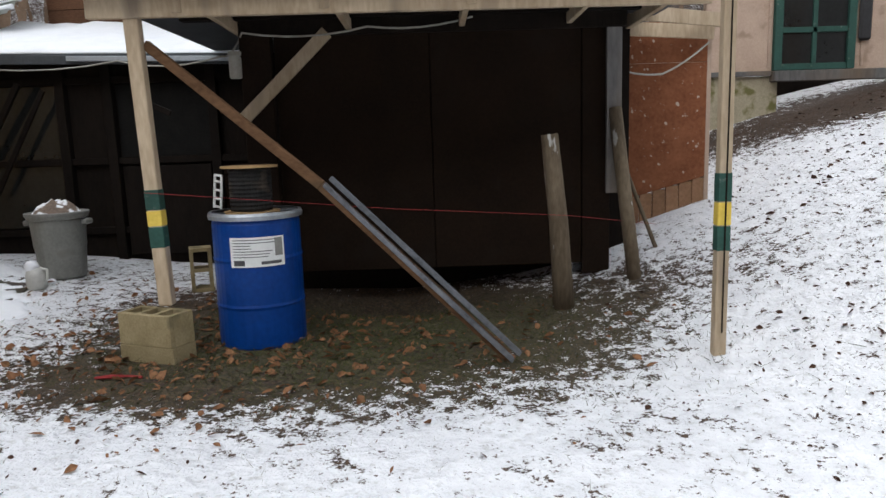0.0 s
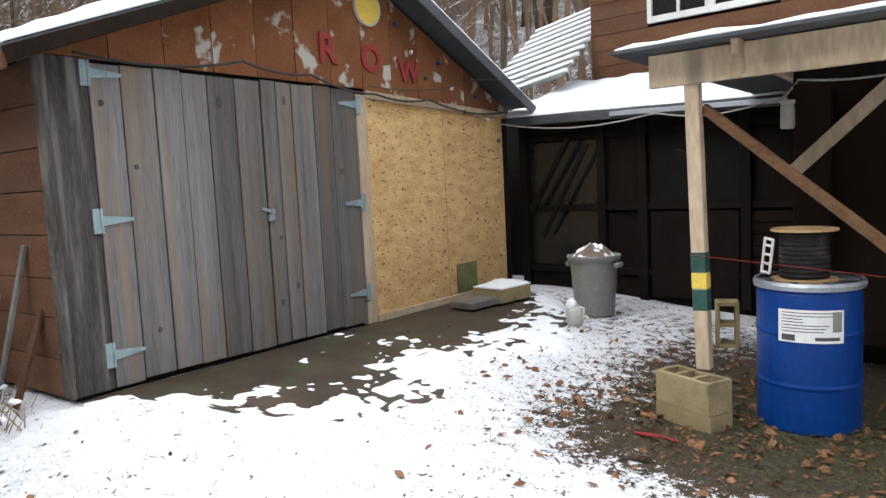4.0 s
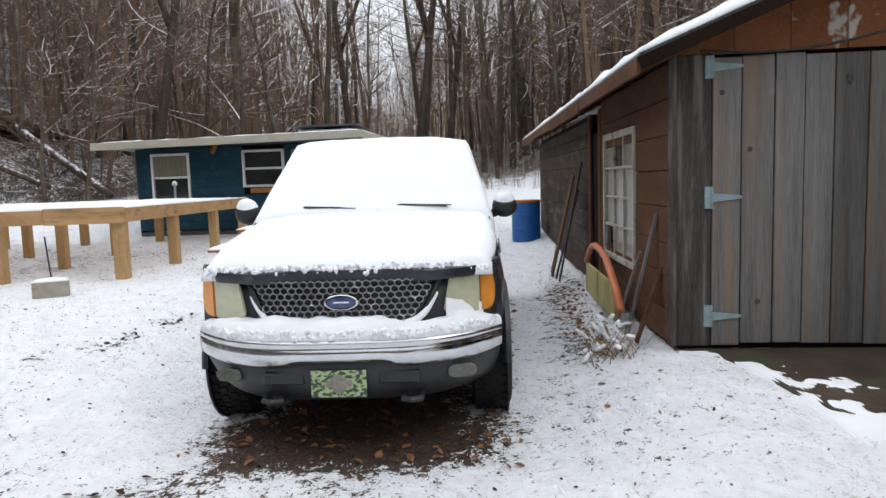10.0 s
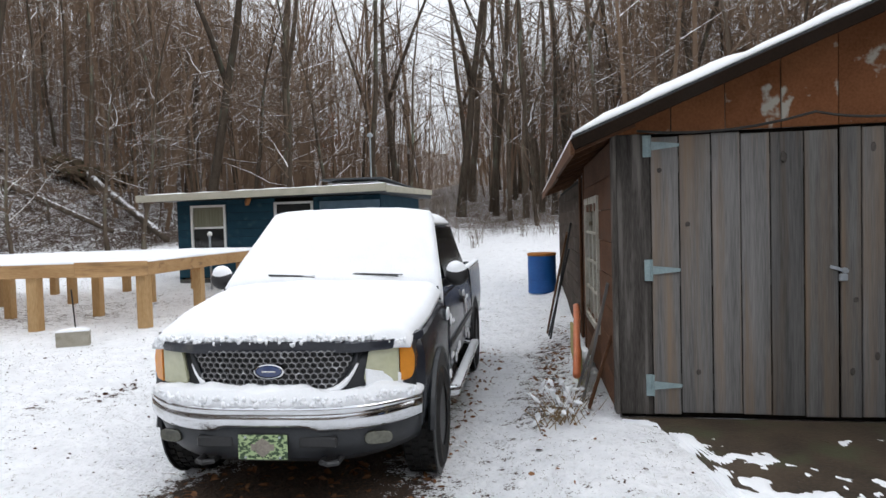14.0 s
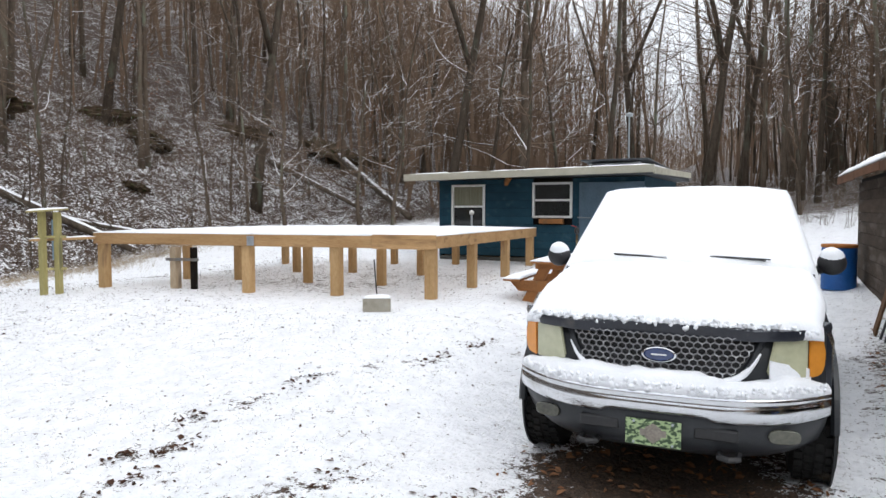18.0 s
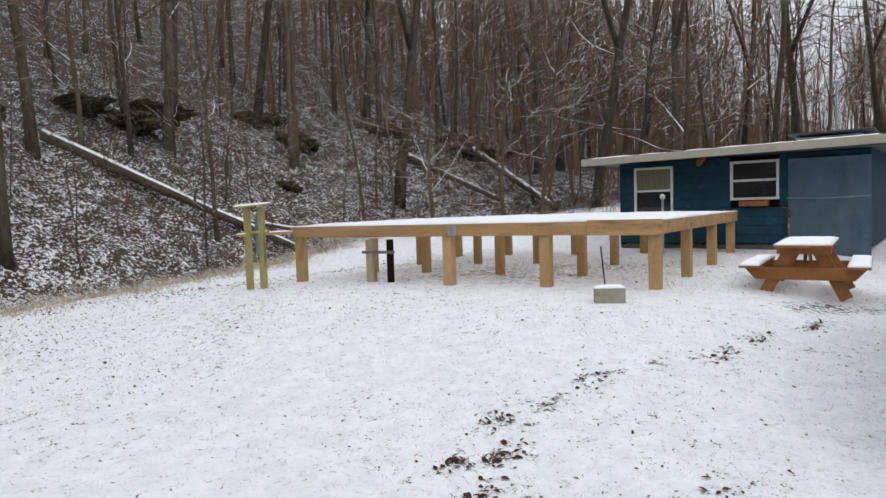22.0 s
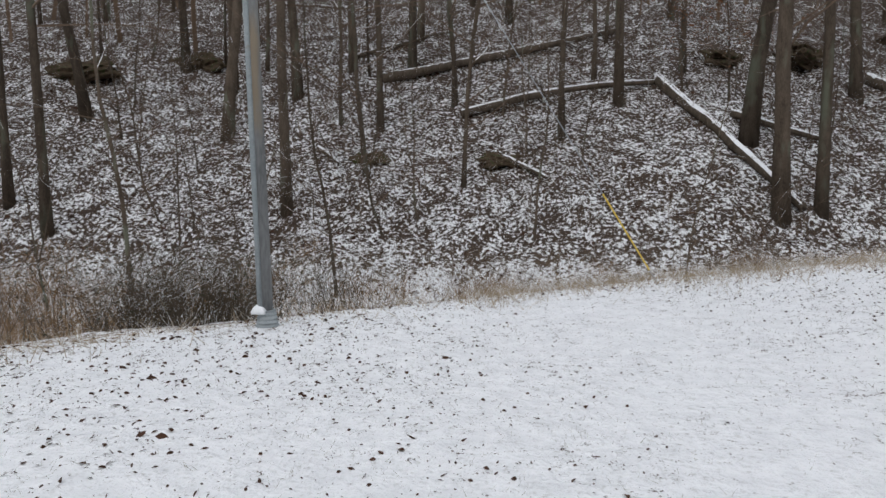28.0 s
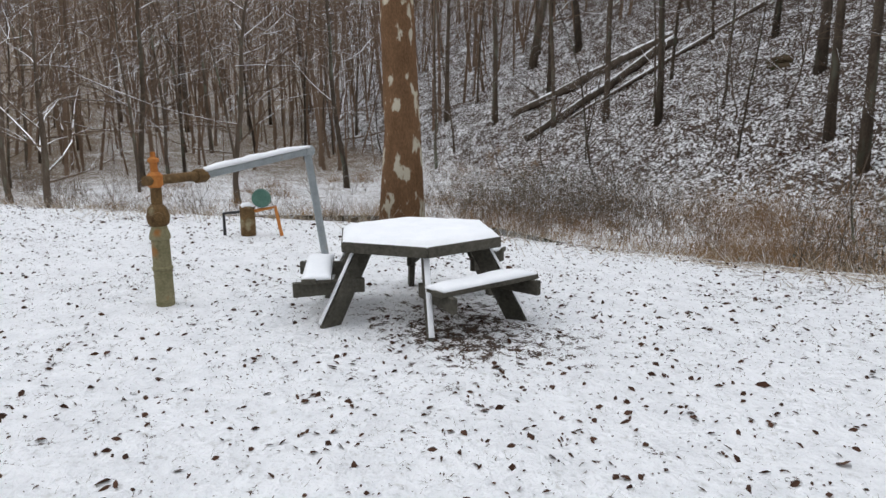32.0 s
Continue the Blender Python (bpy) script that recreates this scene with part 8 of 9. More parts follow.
def far_trees(x, y, hmin, hmax, r0, low=0.25):
    """Whole trees of a far wood: tapering stems, rising limbs, forked twigs."""
    n = len(x)
    z = surf(x, y) - 0.2
    h = rng.uniform(0, 1, n) ** 0.7 * (hmax - hmin) + hmin
    base = np.stack([x, y, z], 1)
    lean = np.stack([rng.normal(0, 0.055, n) * h, rng.normal(0, 0.055, n) * h], 1)
    knee = base + np.stack([lean[:, 0], lean[:, 1], h * 0.55], 1)
    tip = knee + np.stack([lean[:, 0] * 0.5 + rng.normal(0, 0.08, n) * h, lean[:, 1] * 0.5 + rng.normal(0, 0.08, n) * h, h * 0.45], 1)
    r = r0 * h / hmax * rng.uniform(0.55, 1.45, n)
    # the lower stem is a spike whose far end lies well past the crown, so that it hardly tapers
    allb, allt, allr = [base, knee], [base + (knee - base) * 1.7, tip], [r, r * 0.62]
    for k in range(13):
        t = rng.uniform(low, 0.96, n)[:, None]
        p = np.where(t < 0.55, base + (knee - base) * (t / 0.55), knee + (tip - knee) * ((t - 0.55) / 0.45))
        a = rng.uniform(0, math.tau, n)
        ln = (h * (1.12 - t[:, 0]) * rng.uniform(0.14, 0.40, n))[:, None]
        d = np.stack([np.cos(a), np.sin(a), rng.uniform(0.15, 1.5, n)], 1) * ln
        allb.append(p)
        allt.append(p + d)
        allr.append(np.minimum(r * 0.4, 0.045) * rng.uniform(0.5, 1.1, n))
        for q in range(3):
            c = p + d * rng.uniform(0.25, 0.95, n)[:, None]
            e = d * 0.30 + np.stack([rng.normal(0, 0.28, n), rng.normal(0, 0.28, n), rng.normal(0.15, 0.25, n)], 1) * ln
            allb.append(c)
            allt.append(c + e)
            allr.append(0.014 * rng.uniform(0.6, 1.3, n))
    return spikes(np.concatenate(allb), np.concatenate(allt), np.concatenate(allr))


def clear_of(x, y):
    """Drop far trees that stand in the open valley bottom."""
    ok = ~in_gap(x, y)
    return x[ok], y[ok]


# lighter than the near twigs: the haze of distance put into the colour
FAR_TWIG = surface("distant_twigs", (0.125, 0.084, 0.057), (0.235, 0.165, 0.115), 0.95, 0.5, 30, 0.0, vary=0.0, dust=0.63)
xs = rng.uniform(-120, 80, 1750)
ys = toe_y(xs) - 13 - rng.uniform(0, 1, 1750) ** 0.85 * 62
xs, ys = clear_of(xs, ys)
v, f = far_trees(xs, ys, 8, 21, 0.115)
stuff("far_woods", "dense bare woods high on the far hillside", "woods", v, f, FAR_TWIG)
xs, ys = rng.uniform(-190, -36, 1500), rng.uniform(-36, 46, 1500)
xs, ys = clear_of(xs, ys)
v, f = far_trees(xs, ys, 8, 20, 0.115)
stuff("far_woods", "dense bare woods closing the valley", "woods", v, f, FAR_TWIG)
xs = np.concatenate([rng.uniform(-85, -34, 330), rng.uniform(-80, -26, 230)])
ys = np.concatenate([toe_y(xs[:330]) + 2.5 - rng.uniform(0, 30, 330), rng.uniform(4.5, 17, 230)])
xs, ys = clear_of(xs, ys)
v, f = far_trees(xs, ys, 10, 23, 0.125)
stuff("far_woods", "tall bare woods at the bend of the valley", "woods", v, f, FAR_TWIG)
xs = rng.uniform(-80, 50, 1500)
ys = 17 + 0.45 * np.maximum(xs, 0) + rng.uniform(0, 1, 1500) ** 1.3 * 48
v, f = far_trees(xs, ys, 8, 20, 0.115)
stuff("far_woods", "bare woods on the slope behind the house", "woods", v, f, FAR_TWIG)
xs, ys = 40 + np.abs(rng.normal(0, 1, 1400)) * 60, rng.uniform(-48, 55, 1400)
v, f = far_trees(xs, ys, 8, 21, 0.115)
stuff("far_woods", "bare woods across the valley mouth", "woods", v, f, FAR_TWIG)

# ---- logs, rocks ----
def fallen(x0, y0, x1, y1, r, label, lift=0.0, snowy=True, stubs=3, seed=0):
    rnd = random.Random(seed)
    e = thing("fallen_log", label, "log", "fallen logs on the hillside")
    n = 10
    pts, rad = [], []
    for i in range(n + 1):
        t = i / n
        x, y = x0 + (x1 - x0) * t, y0 + (y1 - y0) * t
        x += 0.25 * r * math.sin(5 * t + seed)
        z = (1 - t) * float(surf(x0, y0)[0]) + t * float(surf(x1, y1)[0])
        z = max(z, float(surf(x, y)[0])) if i in (0, n) else max(z, float(surf(x, y)[0]) - 0.05)
        pts.append(Vector((x, y, z + r * 0.7 + lift * math.sin(math.pi * t))))
        rad.append(r * (1 - 0.45 * t) * rnd.uniform(0.92, 1.08))
    b = B()
    tube(b, pts, rad, 10)
    part("stem", b, DEAD_LOG, e, smooth=True)
    if stubs:
        for k in range(stubs):
            b = B()
            i = rnd.randint(2, n - 1)
            a = rnd.uniform(0, math.tau)
            tube(b, [pts[i], pts[i] + Vector((math.cos(a), math.sin(a), rnd.uniform(0.2, 0.9))) * rnd.uniform(0.4, 1.4)], [rad[i] * 0.4, 0.01], 5)
            part("branch_stub", b, DEAD_LOG, e)
    if snowy:
        b = B()
        d = (pts[-1] - pts[0]).normalized()
        sd = Vector((-d.y, d.x, 0)).normalized()

        def top(u, v):
            k = min(int(u * n), n - 1)
            q = pts[k].lerp(pts[k + 1], u * n - k)
            rr = rad[k] + (rad[k + 1] - rad[k]) * (u * n - k)
            w = (v - 0.5) * 1.35
            return tuple(q + sd * rr * w + Vector((0, 0, rr * math.sqrt(max(0.0, 1 - w * w)))))

        blanket(b, top, 40, 6, 0.035, 0.6, seed * 1.7, 0.2)
        part("snow_cap", b, SNOW, e, smooth=True)
    return e


fallen(-2.49, -28.17, -5.1, -21.2, 0.22, "long snow-topped fallen trunk on the hillside", seed=1)
fallen(7.7, -28.3, -1.4, -32.0, 0.20, "dark fallen trunk across the hillside", seed=2, snowy=False)
fallen(4.5, -26.0, -2.46, -28.0, 0.15, "thin dark fallen trunk across the hillside", seed=3, lift=0.25)
fallen(9.3, -30.1, 5.6, -32.7, 0.13, "dark fallen trunk high on the hillside", seed=4, snowy=False)
fallen(-10.05, -29.2, -15.9, -21.6, 0.24, "long snow-topped fallen trunk beside the deck", seed=5)
fallen(-31.6, -29.0, -30.3, -21.2, 0.22, "fallen trunk on the slope behind the deck", seed=6, snowy=False)
fallen(-38.7, -29.3, -28.5, -17.0, 0.30, "thick fallen trunk on the slope behind the cabin", seed=7, snowy=False)
fallen(29.5, -24.8, 30.3, -17.2, 0.26, "dark fallen trunk slanting down the slope", seed=8)
fallen(30.0, -25.0, 34.3, -18.6, 0.30, "snow-topped fallen trunk slanting down the slope", seed=9)
fallen(27.0, -27.5, 29.5, -19.0, 0.12, "thin snowy fallen trunk on the slope", seed=10)
fallen(-4.4, -25.8, -6.9, -24.6, 0.13, "short fallen trunk on the hillside", seed=11)
fallen(-14.5, -24.5, -17.5, -21.5, 0.10, "thin broken limb lying on the slope", seed=12)
fallen(2.9, -23.6, 1.6, -22.6, 0.09, "short broken limb on the slope", seed=14)
fallen(9.0, -24.0, 8.1, -23.2, 0.08, "short broken limb on the slope", seed=15)


def rock(x, y, sx, sy, sz, seed, label):
    e = thing("rock_ledge", label, "rock", "rock ledges on the hillside")
    b = B()
    bmesh.ops.create_icosphere(b, subdivisions=4, radius=1.0)
    for v in b.verts:
        q = v.co * 1.6 + Vector((seed * 7.1, 0, 0))
        v.co *= 1 + 0.55 * noise.noise(q) + 0.30 * noise.noise(q * 3) + 0.12 * noise.noise(q * 8)
        v.co = Vector((v.co.x * sx, v.co.y * sy, v.co.z * sz))
    part("stone", b, ROCK, e)
    z = float(surf(x, y)[0])
    e.matrix_basis = Matrix.Translation((x, y, z - 0.25 * sz)) @ pose(0, 0, 0, -22, 0, seed * 11 - 30)


for k, (x, y, sx, sy, sz) in enumerate(((20.2, -27.9, 1.5, 0.9, 0.8), (15.7, -29.3, 0.9, 0.7, 0.8), (7.2, -23.6, 0.5, 0.4, 0.35), (-39.0, -29.6, 2.6, 1.4, 1.2), (3.0, -23.6, 0.6, 0.5, 0.35), (22.2, -23.7, 0.5, 0.4, 0.4), (-5.5, -30.5, 1.0, 0.7, 0.6), (-8.5, -31.0, 1.6, 0.9, 0.8), (-24.5, -31.5, 1.6, 1.0, 0.9), (-15.0, -32.0, 1.8, 1.0, 0.9), (-20.0, -27.0, 0.7, 0.5, 0.4), (-12.64, -32.63, 2.07, 0.7, 0.62), (-16.29, -33.01, 1.85, 0.7, 0.62), (-22.97, -33.6, 1.5, 0.7, 0.62), (-31.9, -32.32, 1.68, 0.7, 0.62), (-38.7, -28.92, 2.69, 0.7, 0.62))):
    rock(x, y, sx * 1.25, sy, sz * 0.62, k + 1, "mossy brown rock ledge under snow")

# ---- the big sycamore, a small tree by the well, a beech with dry leaves ----
syc = thing("sycamore_tree", "large sycamore with peeling cream and brown bark", "tree")
tr, cr = grow(77, 20, 0.325, 22, 0.3, 0.33, sides=20, lean=0.035)
part("trunk", tr, SYCAMORE, syc, smooth=True)
part("crown", cr, TWIG, syc)
syc.matrix_basis = Matrix.Translation((13.1, -5.35, float(surf(13.1, -5.35)[0]) - 0.05)) @ pose(0, 0, 0, 0, 0, 250)
small = thing("small_tree", "small wide-branched bare tree with snow on its limbs", "tree")
tr, cr = grow(78, 5.2, 0.10, 20, 0.62, 0.18, lean=0.04, twigs=4)
part("trunk", tr, BARK, small, smooth=True)
part("crown", cr, TWIG, small)
small.matrix_basis = Matrix.Translation((20.9, 0.84, float(surf(20.9, 0.84)[0]) - 0.05))
for k, (x, y, h) in enumerate(((-4.6, -26.8, 5.0), (-3.2, -27.5, 4.5), (-52, -6, 9.0), (-44, 12, 8.0), (-38, 16, 8.0), (-47, 2, 8.0), (-40, 7, 7.0), (-41, -13, 6.5), (-30, 17, 7.0), (-22, 18, 7.5), (-36, -24, 6.0), (-24, -32, 6.0), (-58, 6, 10.0))):
    e = thing("beech_tree", "young beech still holding rust-coloured leaves", "tree", "young beeches")
    tr, cr = grow(90 + k, h, 0.05 * h / 5, 16, 0.36, 0.25)
    part("trunk", tr, BARK, e, smooth=True)
    tips = np.array([v.co[:] for v in cr.verts])
    part("crown", cr, TWIG, e)
    pick = tips[rng.integers(0, len(tips), 420)] + rng.normal(0, 0.12, (420, 3))
    v, f = flakes(pick, rng.uniform(0.03, 0.06, 420) * h / 5, rng, 0.8)
    me = bpy.data.meshes.new("foliage")
    me.from_pydata(v.tolist(), [], f.tolist())
    me.materials.append(BEECH)
    o = new("foliage", me)
    o.parent = e
    e.matrix_basis = Matrix.Translation((x, y, float(surf(x, y)[0])))

# ---- creek water, brush, grasses ----
b = B()
wpts = [(11.3, -7.6), (13.4, -6.0), (14.6, -4.2), (16.6, -1.8), (19.0, -1.0), (20.6, -4.0), (19.0, -7.0), (16.0, -8.6), (12.6, -9.2)]
prism(b, wpts, 0.02, Matrix.Translation((0, 0, -0.82)))
o = part("water", b, WATER)
tagged(o, "still dark green water of the creek", "water", kind="structure")


def brush(n, where, hmin, hmax, twigs, spread, r):
    """Clumps of thin twigs: main stems and side twigs."""
    bs, ts, rs = [], [], []
    x, y = where(n)
    z = surf(x, y) - 0.05
    for q in range(twigs):
        a = rng.uniform(0, math.tau, n)
        lean = rng.uniform(0.05, 1.0, n) * spread
        h = rng.uniform(hmin, hmax, n)
        p = np.stack([x + rng.normal(0, 0.12, n), y + rng.normal(0, 0.12, n), z], 1)
        t = p + np.stack([np.cos(a) * lean * h, np.sin(a) * lean * h, h], 1)
        bs.append(p), ts.append(t), rs.append(rng.uniform(0.6, 1.3, n) * r)
        for s in range(3):
            k = rng.uniform(0.3, 0.95, n)[:, None]
            c = p + (t - p) * k
            d = np.stack([rng.normal(0, 0.5, n), rng.normal(0, 0.5, n), rng.uniform(0.1, 0.8, n)], 1) * (h * 0.35)[:, None]
            bs.append(c), ts.append(c + d), rs.append(np.full(n, r * 0.6))
    return spikes(np.concatenate(bs), np.concatenate(ts), np.concatenate(rs))


def creek_side(n):
    """Clumps strewn over the creek bottom, clear of the snowy shelf under the brink."""
    x, y = np.zeros(0), np.zeros(0)
    while len(x) < n:
        a = rng.uniform(-6, 34, n)
        e, t = edge_y(a), toe_y(a)
        c = e - 1.6 - 1.4 * np_step(3, 8, a) + (t - e + 1.0) * rng.beta(1.3, 1.1, n)
        ok = np.array([noise.noise((p * 0.33, q * 0.55, 1.7)) > -0.02 for p, q in zip(a, c)])
        x, y = np.concatenate([x, a[ok]]), np.concatenate([y, c[ok]])
    return x[:n], y[:n]


def thicket(n):
    x = rng.normal(6.9, 0.9, n)
    return x, edge_y(x) - rng.uniform(1.6, 4.0, n)


def bank_left(n):
    x = rng.uniform(13, 45, n)
    return x, edge_y(x) - rng.uniform(2.0, 9.0, n)


def hill_floor(n):
    x = rng.uniform(-34, 34, n)
    return x, toe_y(x) - rng.uniform(0, 16, n)


v, f = brush(80, creek_side, 0.4, 1.2, 7, 0.7, 0.006)
stuff("creek_brush", "tangled bare brush along the creek, flecked with snow", "brush", v, f, BRUSH)
v, f = brush(75, thicket, 0.6, 1.5, 14, 0.7, 0.006)
stuff("dark_thicket", "dense dark thicket by the utility pole", "brush", v, f, DARK_BRUSH)
v, f = brush(110, bank_left, 0.5, 1.3, 12, 0.8, 0.007)
stuff("far_bank_brush", "brush and weeds on the far creek bank", "brush", v, f, BRUSH)
v, f = brush(900, hill_floor, 0.4, 1.8, 3, 0.5, 0.008)
stuff("hillside_seedlings", "thin seedlings all over the wooded slope", "brush", v, f, BRUSH)


def slope_foot(n):
    x = rng.uniform(-16, 7, n)
    return x, toe_y(x) + rng.uniform(-1.2, 1.6, n)


v, f = brush(120, slope_foot, 0.3, 1.2, 7, 0.7, 0.006)
stuff("slope_foot_brush", "low tangled brush at the foot of the wooded slope", "brush", v, f, BRUSH)


def creek_mound(n):
    return rng.normal(20.3, 2.3, n), rng.normal(-12.9, 1.7, n)


v, f = brush(170, creek_mound, 0.4, 1.5, 12, 0.8, 0.007)
stuff("creek_thicket", "dense mound of dark snow-flecked brush in the creek bottom", "brush", v, f, BRUSH)
x, y = creek_mound(9000)
v, f = flakes(np.stack([x + rng.normal(0, 0.3, 9000), y + rng.normal(0, 0.3, 9000), surf(x, y) + rng.uniform(0.1, 1.4, 9000)], 1), rng.uniform(0.015, 0.04, 9000), rng, 1.0)
THICKET_LEAF = surface("snowy_thicket_leaf", (0.035, 0.038, 0.026), (0.11, 0.095, 0.065), 0.8, 5, 40, 0.1, spots=(0.7, 0.71, 0.72), spot_at=0.60, spot_scale=6)
stuff("creek_thicket_leaves", "small grey-green leaves flecked with snow", "leaves", v, f, THICKET_LEAF)
x, y = thicket(3000)
hgt = rng.uniform(0.1, 1.2, 3000)
v, f = flakes(np.stack([x + rng.normal(0, 0.3, 3000), y + rng.normal(0, 0.3, 3000), surf(x, y) + hgt], 1), rng.uniform(0.012, 0.03, 3000), rng, 1.0)
stuff("thicket_leaves", "small dark leaves in the thicket", "leaves", v, f, surface("dark_thicket_leaf", (0.03, 0.032, 0.02), (0.09, 0.09, 0.06), 0.8, 5, 40, 0.1, spots=(0.7, 0.71, 0.72), spot_at=0.62, spot_scale=6))


def valley_floor(n):
    return rng.uniform(-50, -22, n), rng.uniform(-15, 11, n)


v, f = brush(260, valley_floor, 0.4, 1.9, 9, 0.5, 0.010)
stuff("valley_brush", "brown brush and weeds on the valley floor", "brush", v, f, BRUSH)


def blades(x, y, hmin, hmax, r, bend=0.5):
    n = len(x)
    p = np.stack([x, y, surf(x, y) - 0.02], 1)
    h = rng.uniform(hmin, hmax, n)
    t = p + np.stack([rng.normal(0, bend, n) * h, rng.normal(0, bend, n) * h, h], 1)
    return spikes(p, t, np.full(n, r))


x = np.concatenate([rng.uniform(-20, 3, 12000), rng.uniform(3, 24, 2200)])
fringe = np.array([noise.noise((a * 0.8, 0.0, 2.2)) for a in x])
v, f = blades(x, edge_y(x) + 0.45 + 1.1 * fringe + rng.normal(0, 0.55, len(x)) - np.abs(rng.normal(0, 0.9, len(x))), 0.05, 0.32, 0.0048, 0.7)
stuff("brink_grass", "pale dry grass dusted with snow along the brink of the yard", "grass", v, f, surface("snow_dusted_grass", (0.26, 0.195, 0.125), (0.47, 0.385, 0.28), 0.9, 1.5, 30, 0.2, spots=(0.74, 0.74, 0.74), spot_at=0.56, spot_scale=5, vary=0.0))
cx, cy = creek_side(110)
cx, cy = np.repeat(cx, 80), np.repeat(cy, 80)
cx = np.concatenate([cx, rng.normal(11.8, 1.3, 3400), rng.normal(15.6, 1.7, 2800), rng.normal(18.5, 2.5, 1500), rng.normal(9.5, 1.6, 900)])
cy = np.concatenate([cy, rng.normal(-12.6, 1.2, 3400), rng.normal(-16.2, 1.1, 2800), rng.normal(-10.5, 1.2, 1500), rng.normal(-16.6, 0.8, 900)])
v, f = blades(cx + rng.normal(0, 0.35, len(cx)), cy + rng.normal(0, 0.3, len(cx)), 0.20, 0.70, 0.006, 0.55)
stuff("creek_grass", "tan and rusty tall grass in the creek bottom", "grass", v, f, surface("rusty_grass", (0.18, 0.10, 0.05), (0.40, 0.265, 0.145), 0.9, 1.2, 30, 0.1, spots=(0.7, 0.7, 0.7), spot_at=0.62, spot_scale=7))
x, y = rng.uniform(-16, 16, 9000), rng.uniform(-13, 4, 9000)
ok = (edge_y(x) < y - 0.2) & ~((x < -2.2) & (x > -8.5) & (np.abs(y) < 1.2)) & ~((x < -3.9) & (y > 1.8))
tx, ty = x[ok], y[ok]
v, f = blades(np.repeat(tx, 3) + rng.normal(0, 0.03, len(tx) * 3), np.repeat(ty, 3) + rng.normal(0, 0.03, len(tx) * 3), 0.02, 0.065, 0.0018, 0.8)
stuff("lawn_grass", "dry grass tips poking through the snow", "grass", v, f, surface("faded_lawn_grass", (0.10, 0.095, 0.05), (0.24, 0.215, 0.13), 0.9, 5, 40, 0.2))
x, y = rng.normal(0.2, 1.1, 9000), rng.normal(4.9, 0.75, 9000)
ok = (y < 6.0) & (y > 3.6)
v, f = blades(x[ok], y[ok], 0.02, 0.07, 0.003, 0.9)
stuff("sheltered_grass", "short faded green grass under the lean-to", "grass", v, f, GREEN_GRASS)

# ---- fallen leaves ----
def leaf_ok(x, y):
    return (edge_y(x) < y + 0.4) & ~((x < -4.0) & (y > 1.9) & (x > -14.5)) & ~((x > -0.4) & (x < 3.4) & (y > 6.0)) & ~((x < -14.2) & (y < -1.9))


x, y = rng.uniform(-15, 18, 125000), rng.uniform(-14, 9, 125000)
thin = np.array([noise.noise((a * 0.35, c * 0.35, 7.7)) for a, c in zip(x, y)])
dens = 0.16 + 0.58 * np_step(0.5, 5, x) + 0.40 * np_step(1.0, 4, y) * np_step(-2.5, 0, x) + 0.28 * np_step(-5, -10, y) + 0.7 * thin
ok = leaf_ok(x, y) & (rng.uniform(0, 1, 125000) < dens)
x, y = x[ok], y[ok]
size = (0.005 + (0.014 + 0.012 * np_step(0, 5, np.maximum(x, -y - 9))) * rng.uniform(0, 1, len(x)) ** 3.0) * np.where(rng.uniform(0, 1, len(x)) < 0.05, 1.6, 1.0)
v, f = flakes(np.stack([x, y, surf(x, y) + 0.006], 1), size, rng, 0.9)
stuff("fallen_leaves", "curled brown leaves scattered on the snow", "leaves", v, f, LEAF)
n_lit = 30000
x = rng.uniform(-36, 36, n_lit)
y = toe_y(x) - rng.uniform(-0.5, 15, n_lit)
v, f = flakes(np.stack([x, y, surf(x, y) + 0.02], 1), 0.02 + 0.07 * rng.uniform(0, 1, n_lit) ** 2.2, rng, 0.8)
stuff("slope_litter", "dark brown leaf litter standing out of the snow on the slope", "leaves", v, f, LEAF)
LEAF2 = surface("pale_oak_leaves", (0.10, 0.045, 0.021), (0.32, 0.165, 0.085), 0.8, 5, 40, 0.3, vary=0.0)
x, y = np.concatenate([rng.normal(-0.4, 1.1, 1350), rng.normal(-2.0, 1.0, 110), rng.normal(-1.0, 1.0, 200)]), np.concatenate([rng.normal(4.8, 0.65, 1350), rng.normal(6.3, 0.6, 110), rng.normal(5.6, 0.8, 200)])
ok = (y < 6.0) | (x < -0.7)
v, f = flakes(np.stack([x, y, surf(x, y) + 0.012], 1)[ok], (0.010 + 0.034 * rng.uniform(0, 1, len(x)) ** 1.8)[ok], rng, 0.8)
stuff("oak_leaves", "larger pale brown oak leaves under the lean-to", "leaves", v, f, LEAF2)
x, y = np.concatenate([rng.uniform(-8.2, -2.4, 900), rng.normal(-6.5, 1.5, 220)]), np.concatenate([rng.uniform(-0.9, 1.2, 900), rng.normal(1.9, 0.15, 220)])
v, f = flakes(np.stack([x, y, surf(x, y) + 0.01], 1), rng.uniform(0.015, 0.042, len(x)), rng, 0.5)
stuff("sheltered_leaves", "brown leaves under the truck and along the shed", "leaves", v, f, LEAF2)
tx, ty, tw = [], [], []
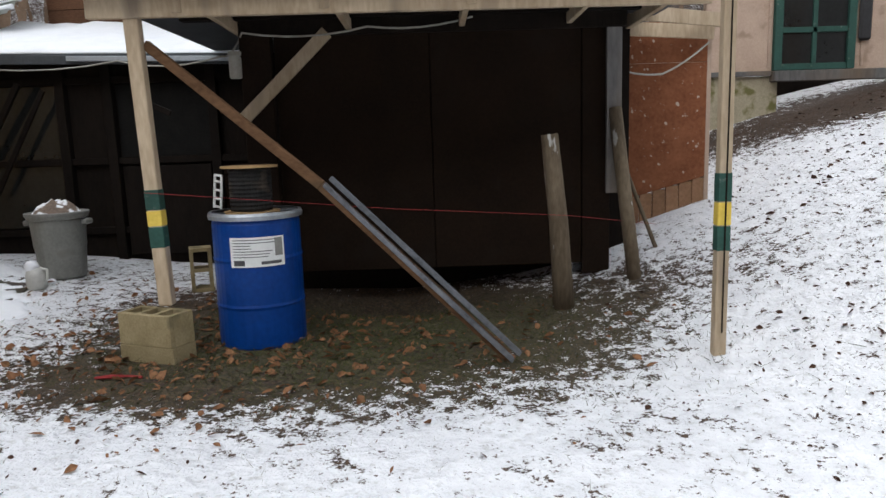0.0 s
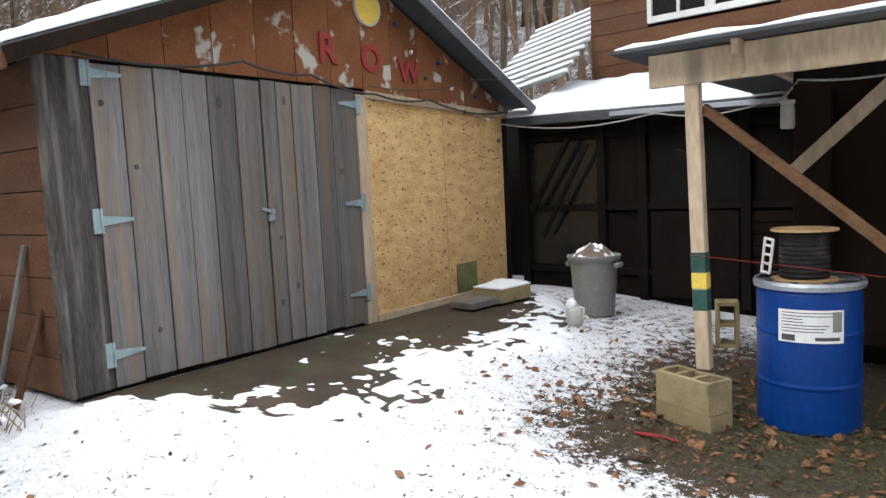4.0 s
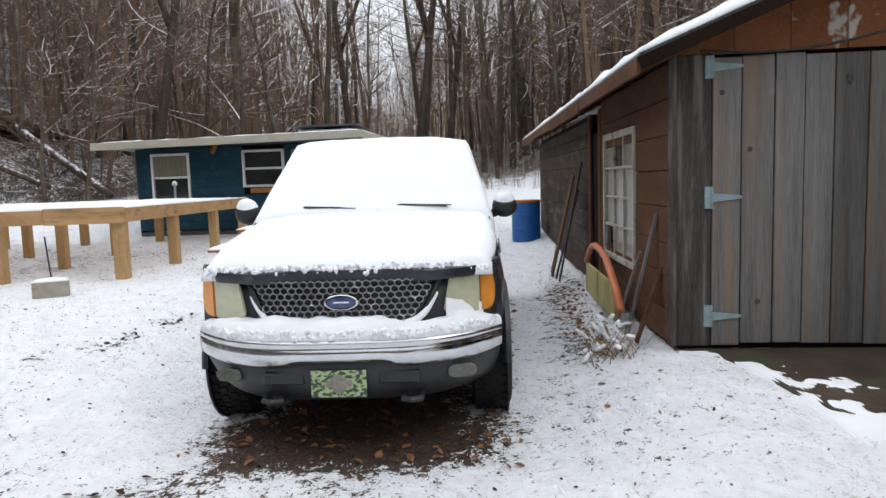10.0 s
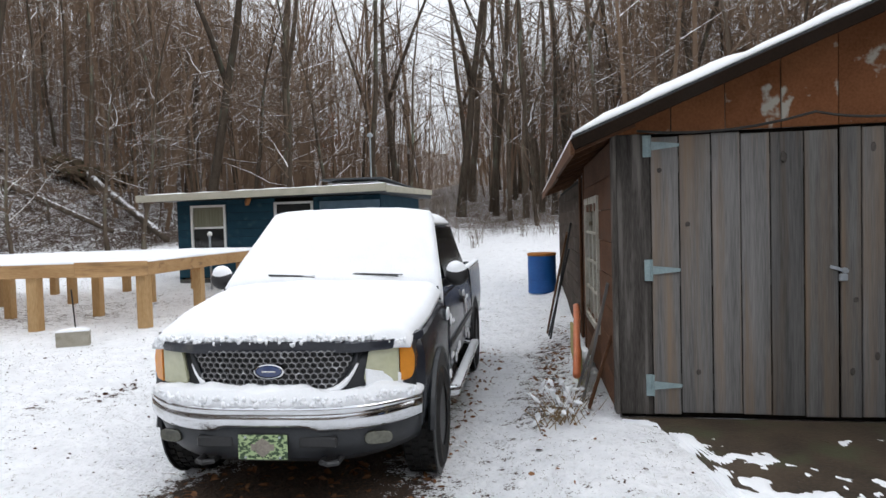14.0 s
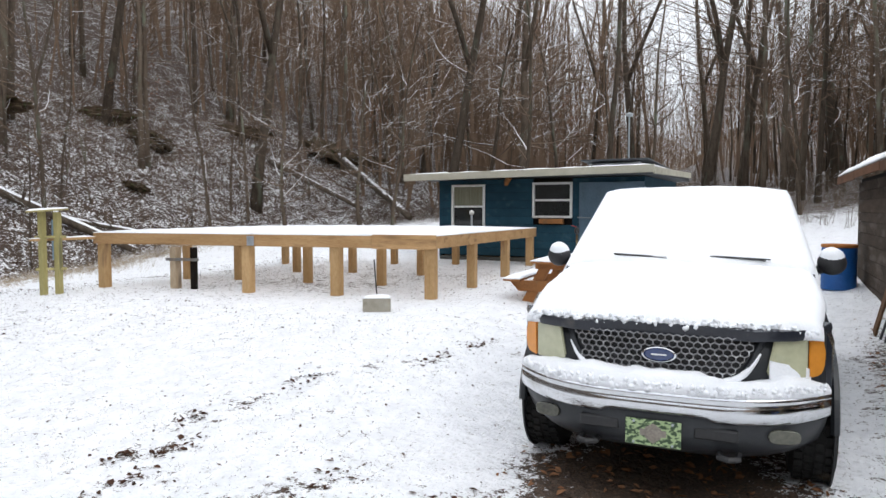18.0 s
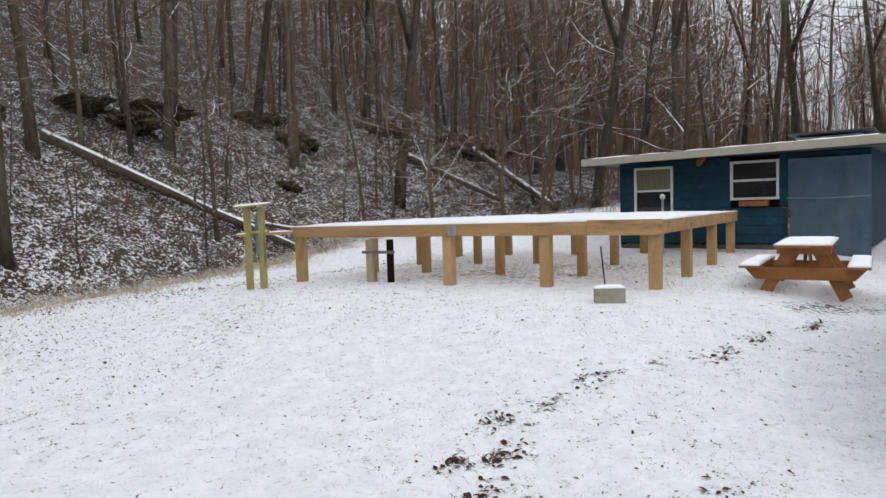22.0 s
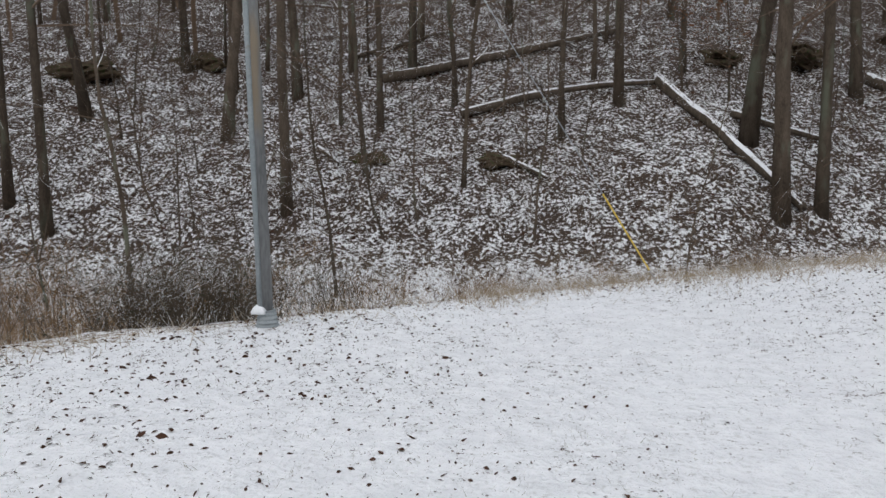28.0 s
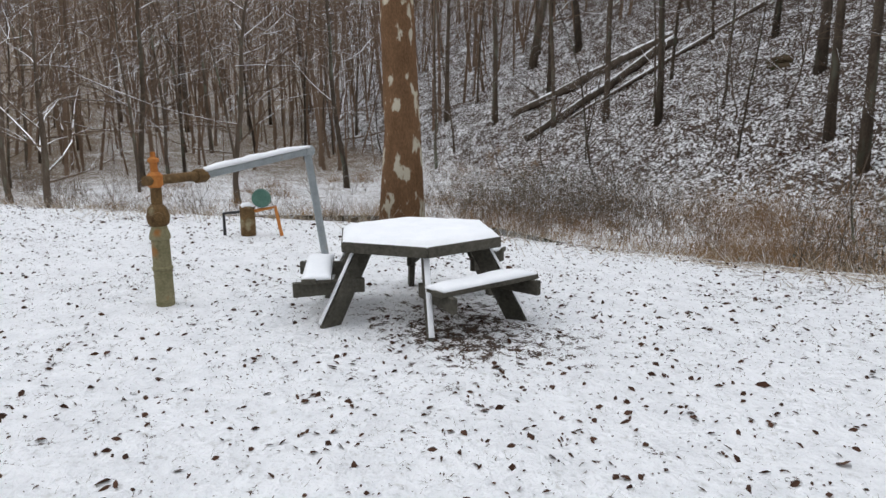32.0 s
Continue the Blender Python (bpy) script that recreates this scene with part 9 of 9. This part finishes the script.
for cx, cy, rx, ry in [(-1.25, -2.95, 0.3, 0.1), (-1.6, -3.36, 0.16, 0.08), (-1.85, -3.15, 0.25, 0.1), (-2.38, -3.53, 0.18, 0.1), (-3.6, -3.3, 0.25, 0.1), (-4.97, -2.66, 0.3, 0.1), (-5.8, -2.5, 0.4, 0.06), (-7.1, -2.2, 0.5, 0.1), (-1.75, -1.85, 0.7, 0.16), (-1.7, -1.0, 0.5, 0.14)]:
    tx.append(rng.normal(cx, rx * 0.6, 26)), ty.append(rng.normal(cy, ry * 0.7, 26))
tx, ty = np.concatenate(tx), np.concatenate(ty)
v, f = flakes(np.stack([tx, ty, surf(tx, ty) + 0.01], 1), rng.uniform(0.012, 0.036, len(tx)), rng, 0.6)
stuff("trodden_leaves", "leaves turned up along a trodden trail", "leaves", v, f, LEAF)

# snowy weed clump by the shed corner
weed = thing("weed_clump", "dry weed clump bent down with snow at the shed corner", "weeds")
bs, ts, rs = [], [], []
for k in range(60):
    a = rng.uniform(0, math.tau)
    p = np.array([-4.42 + rng.normal(0, 0.18), 1.98 + rng.normal(0, 0.12), float(surf(-4.42, 1.98)[0]) - 0.03])
    bs.append(p), ts.append(p + np.array([math.cos(a) * 0.28, math.sin(a) * 0.22, rng.uniform(0.12, 0.45)])), rs.append(0.006)
v, f = spikes(bs, ts, rs)
me = bpy.data.meshes.new("dry_growth")
me.from_pydata(v.tolist(), [], f.tolist())
me.materials.append(GRASS)
o = tagged(new("dry_growth", me), kind="stuff")
o.parent = weed
random.seed(31)
for k in range(34):
    a = random.uniform(0, math.tau)
    rr = random.uniform(0.02, 0.30)
    c = Vector((-4.42 + rr * math.cos(a), 1.96 + rr * 0.8 * math.sin(a), float(surf(-4.42, 1.96)[0]) + random.uniform(0.03, 0.36) * (1 - rr)))
    b = B()
    bmesh.ops.create_icosphere(b, subdivisions=2, radius=1.0, matrix=Matrix.LocRotScale(c, Euler((random.uniform(-1, 1), random.uniform(-1, 1), a)), (random.uniform(0.025, 0.08), random.uniform(0.012, 0.022), random.uniform(0.012, 0.02))))
    for v in b.verts:
        v.co += Vector((0, 0, 0.012 * noise.noise(v.co * 40)))
    part("clinging_snow", b, SNOW, weed, smooth=True)

# ---- yard hydrant and a capped pipe by the cabin ----
hyd = thing("yard_hydrant", "dark iron yard hydrant by the cabin wall", "hydrant")
b = B()
tube(b, [(-13.7, -3.73, ground_z(-13.7, -3.73) - 0.1), (-13.7, -3.73, 1.36)], 0.022, 10)
part("standpipe", b, RUST, hyd)
b = B()
turned(b, [(0.02, 0.0), (0.05, 0.02), (0.055, 0.10), (0.04, 0.15), (0.01, 0.17)], 14, (-13.7, -3.73, 1.34))
tube(b, [(-13.7, -3.73, 1.40), (-13.62, -3.70, 1.40), (-13.58, -3.69, 1.33)], 0.022, 8)
part("head", b, BLACK_PLASTIC, hyd)
b = B()
tube(b, [(-13.7, -3.73, 1.50), (-13.70, -3.86, 1.54)], 0.010, 6)
part("lever", b, RED_PAINT, hyd)
vent = thing("vent_pipe", "thin grey vent pipe with a snow-topped cap", "pipe")
b = B()
tube(b, [(-13.3, -6.21, ground_z(-13.3, -6.21) - 0.1), (-13.3, -6.21, 1.80)], 0.025, 10)
part("shaft", b, STEEL, vent)
b = B()
turned(b, [(0.025, 0.0), (0.055, 0.01), (0.06, 0.06), (0.035, 0.10), (0.005, 0.115)], 14, (-13.3, -6.21, 1.78))
part("cap", b, WHITE_PAINT, vent, smooth=True)
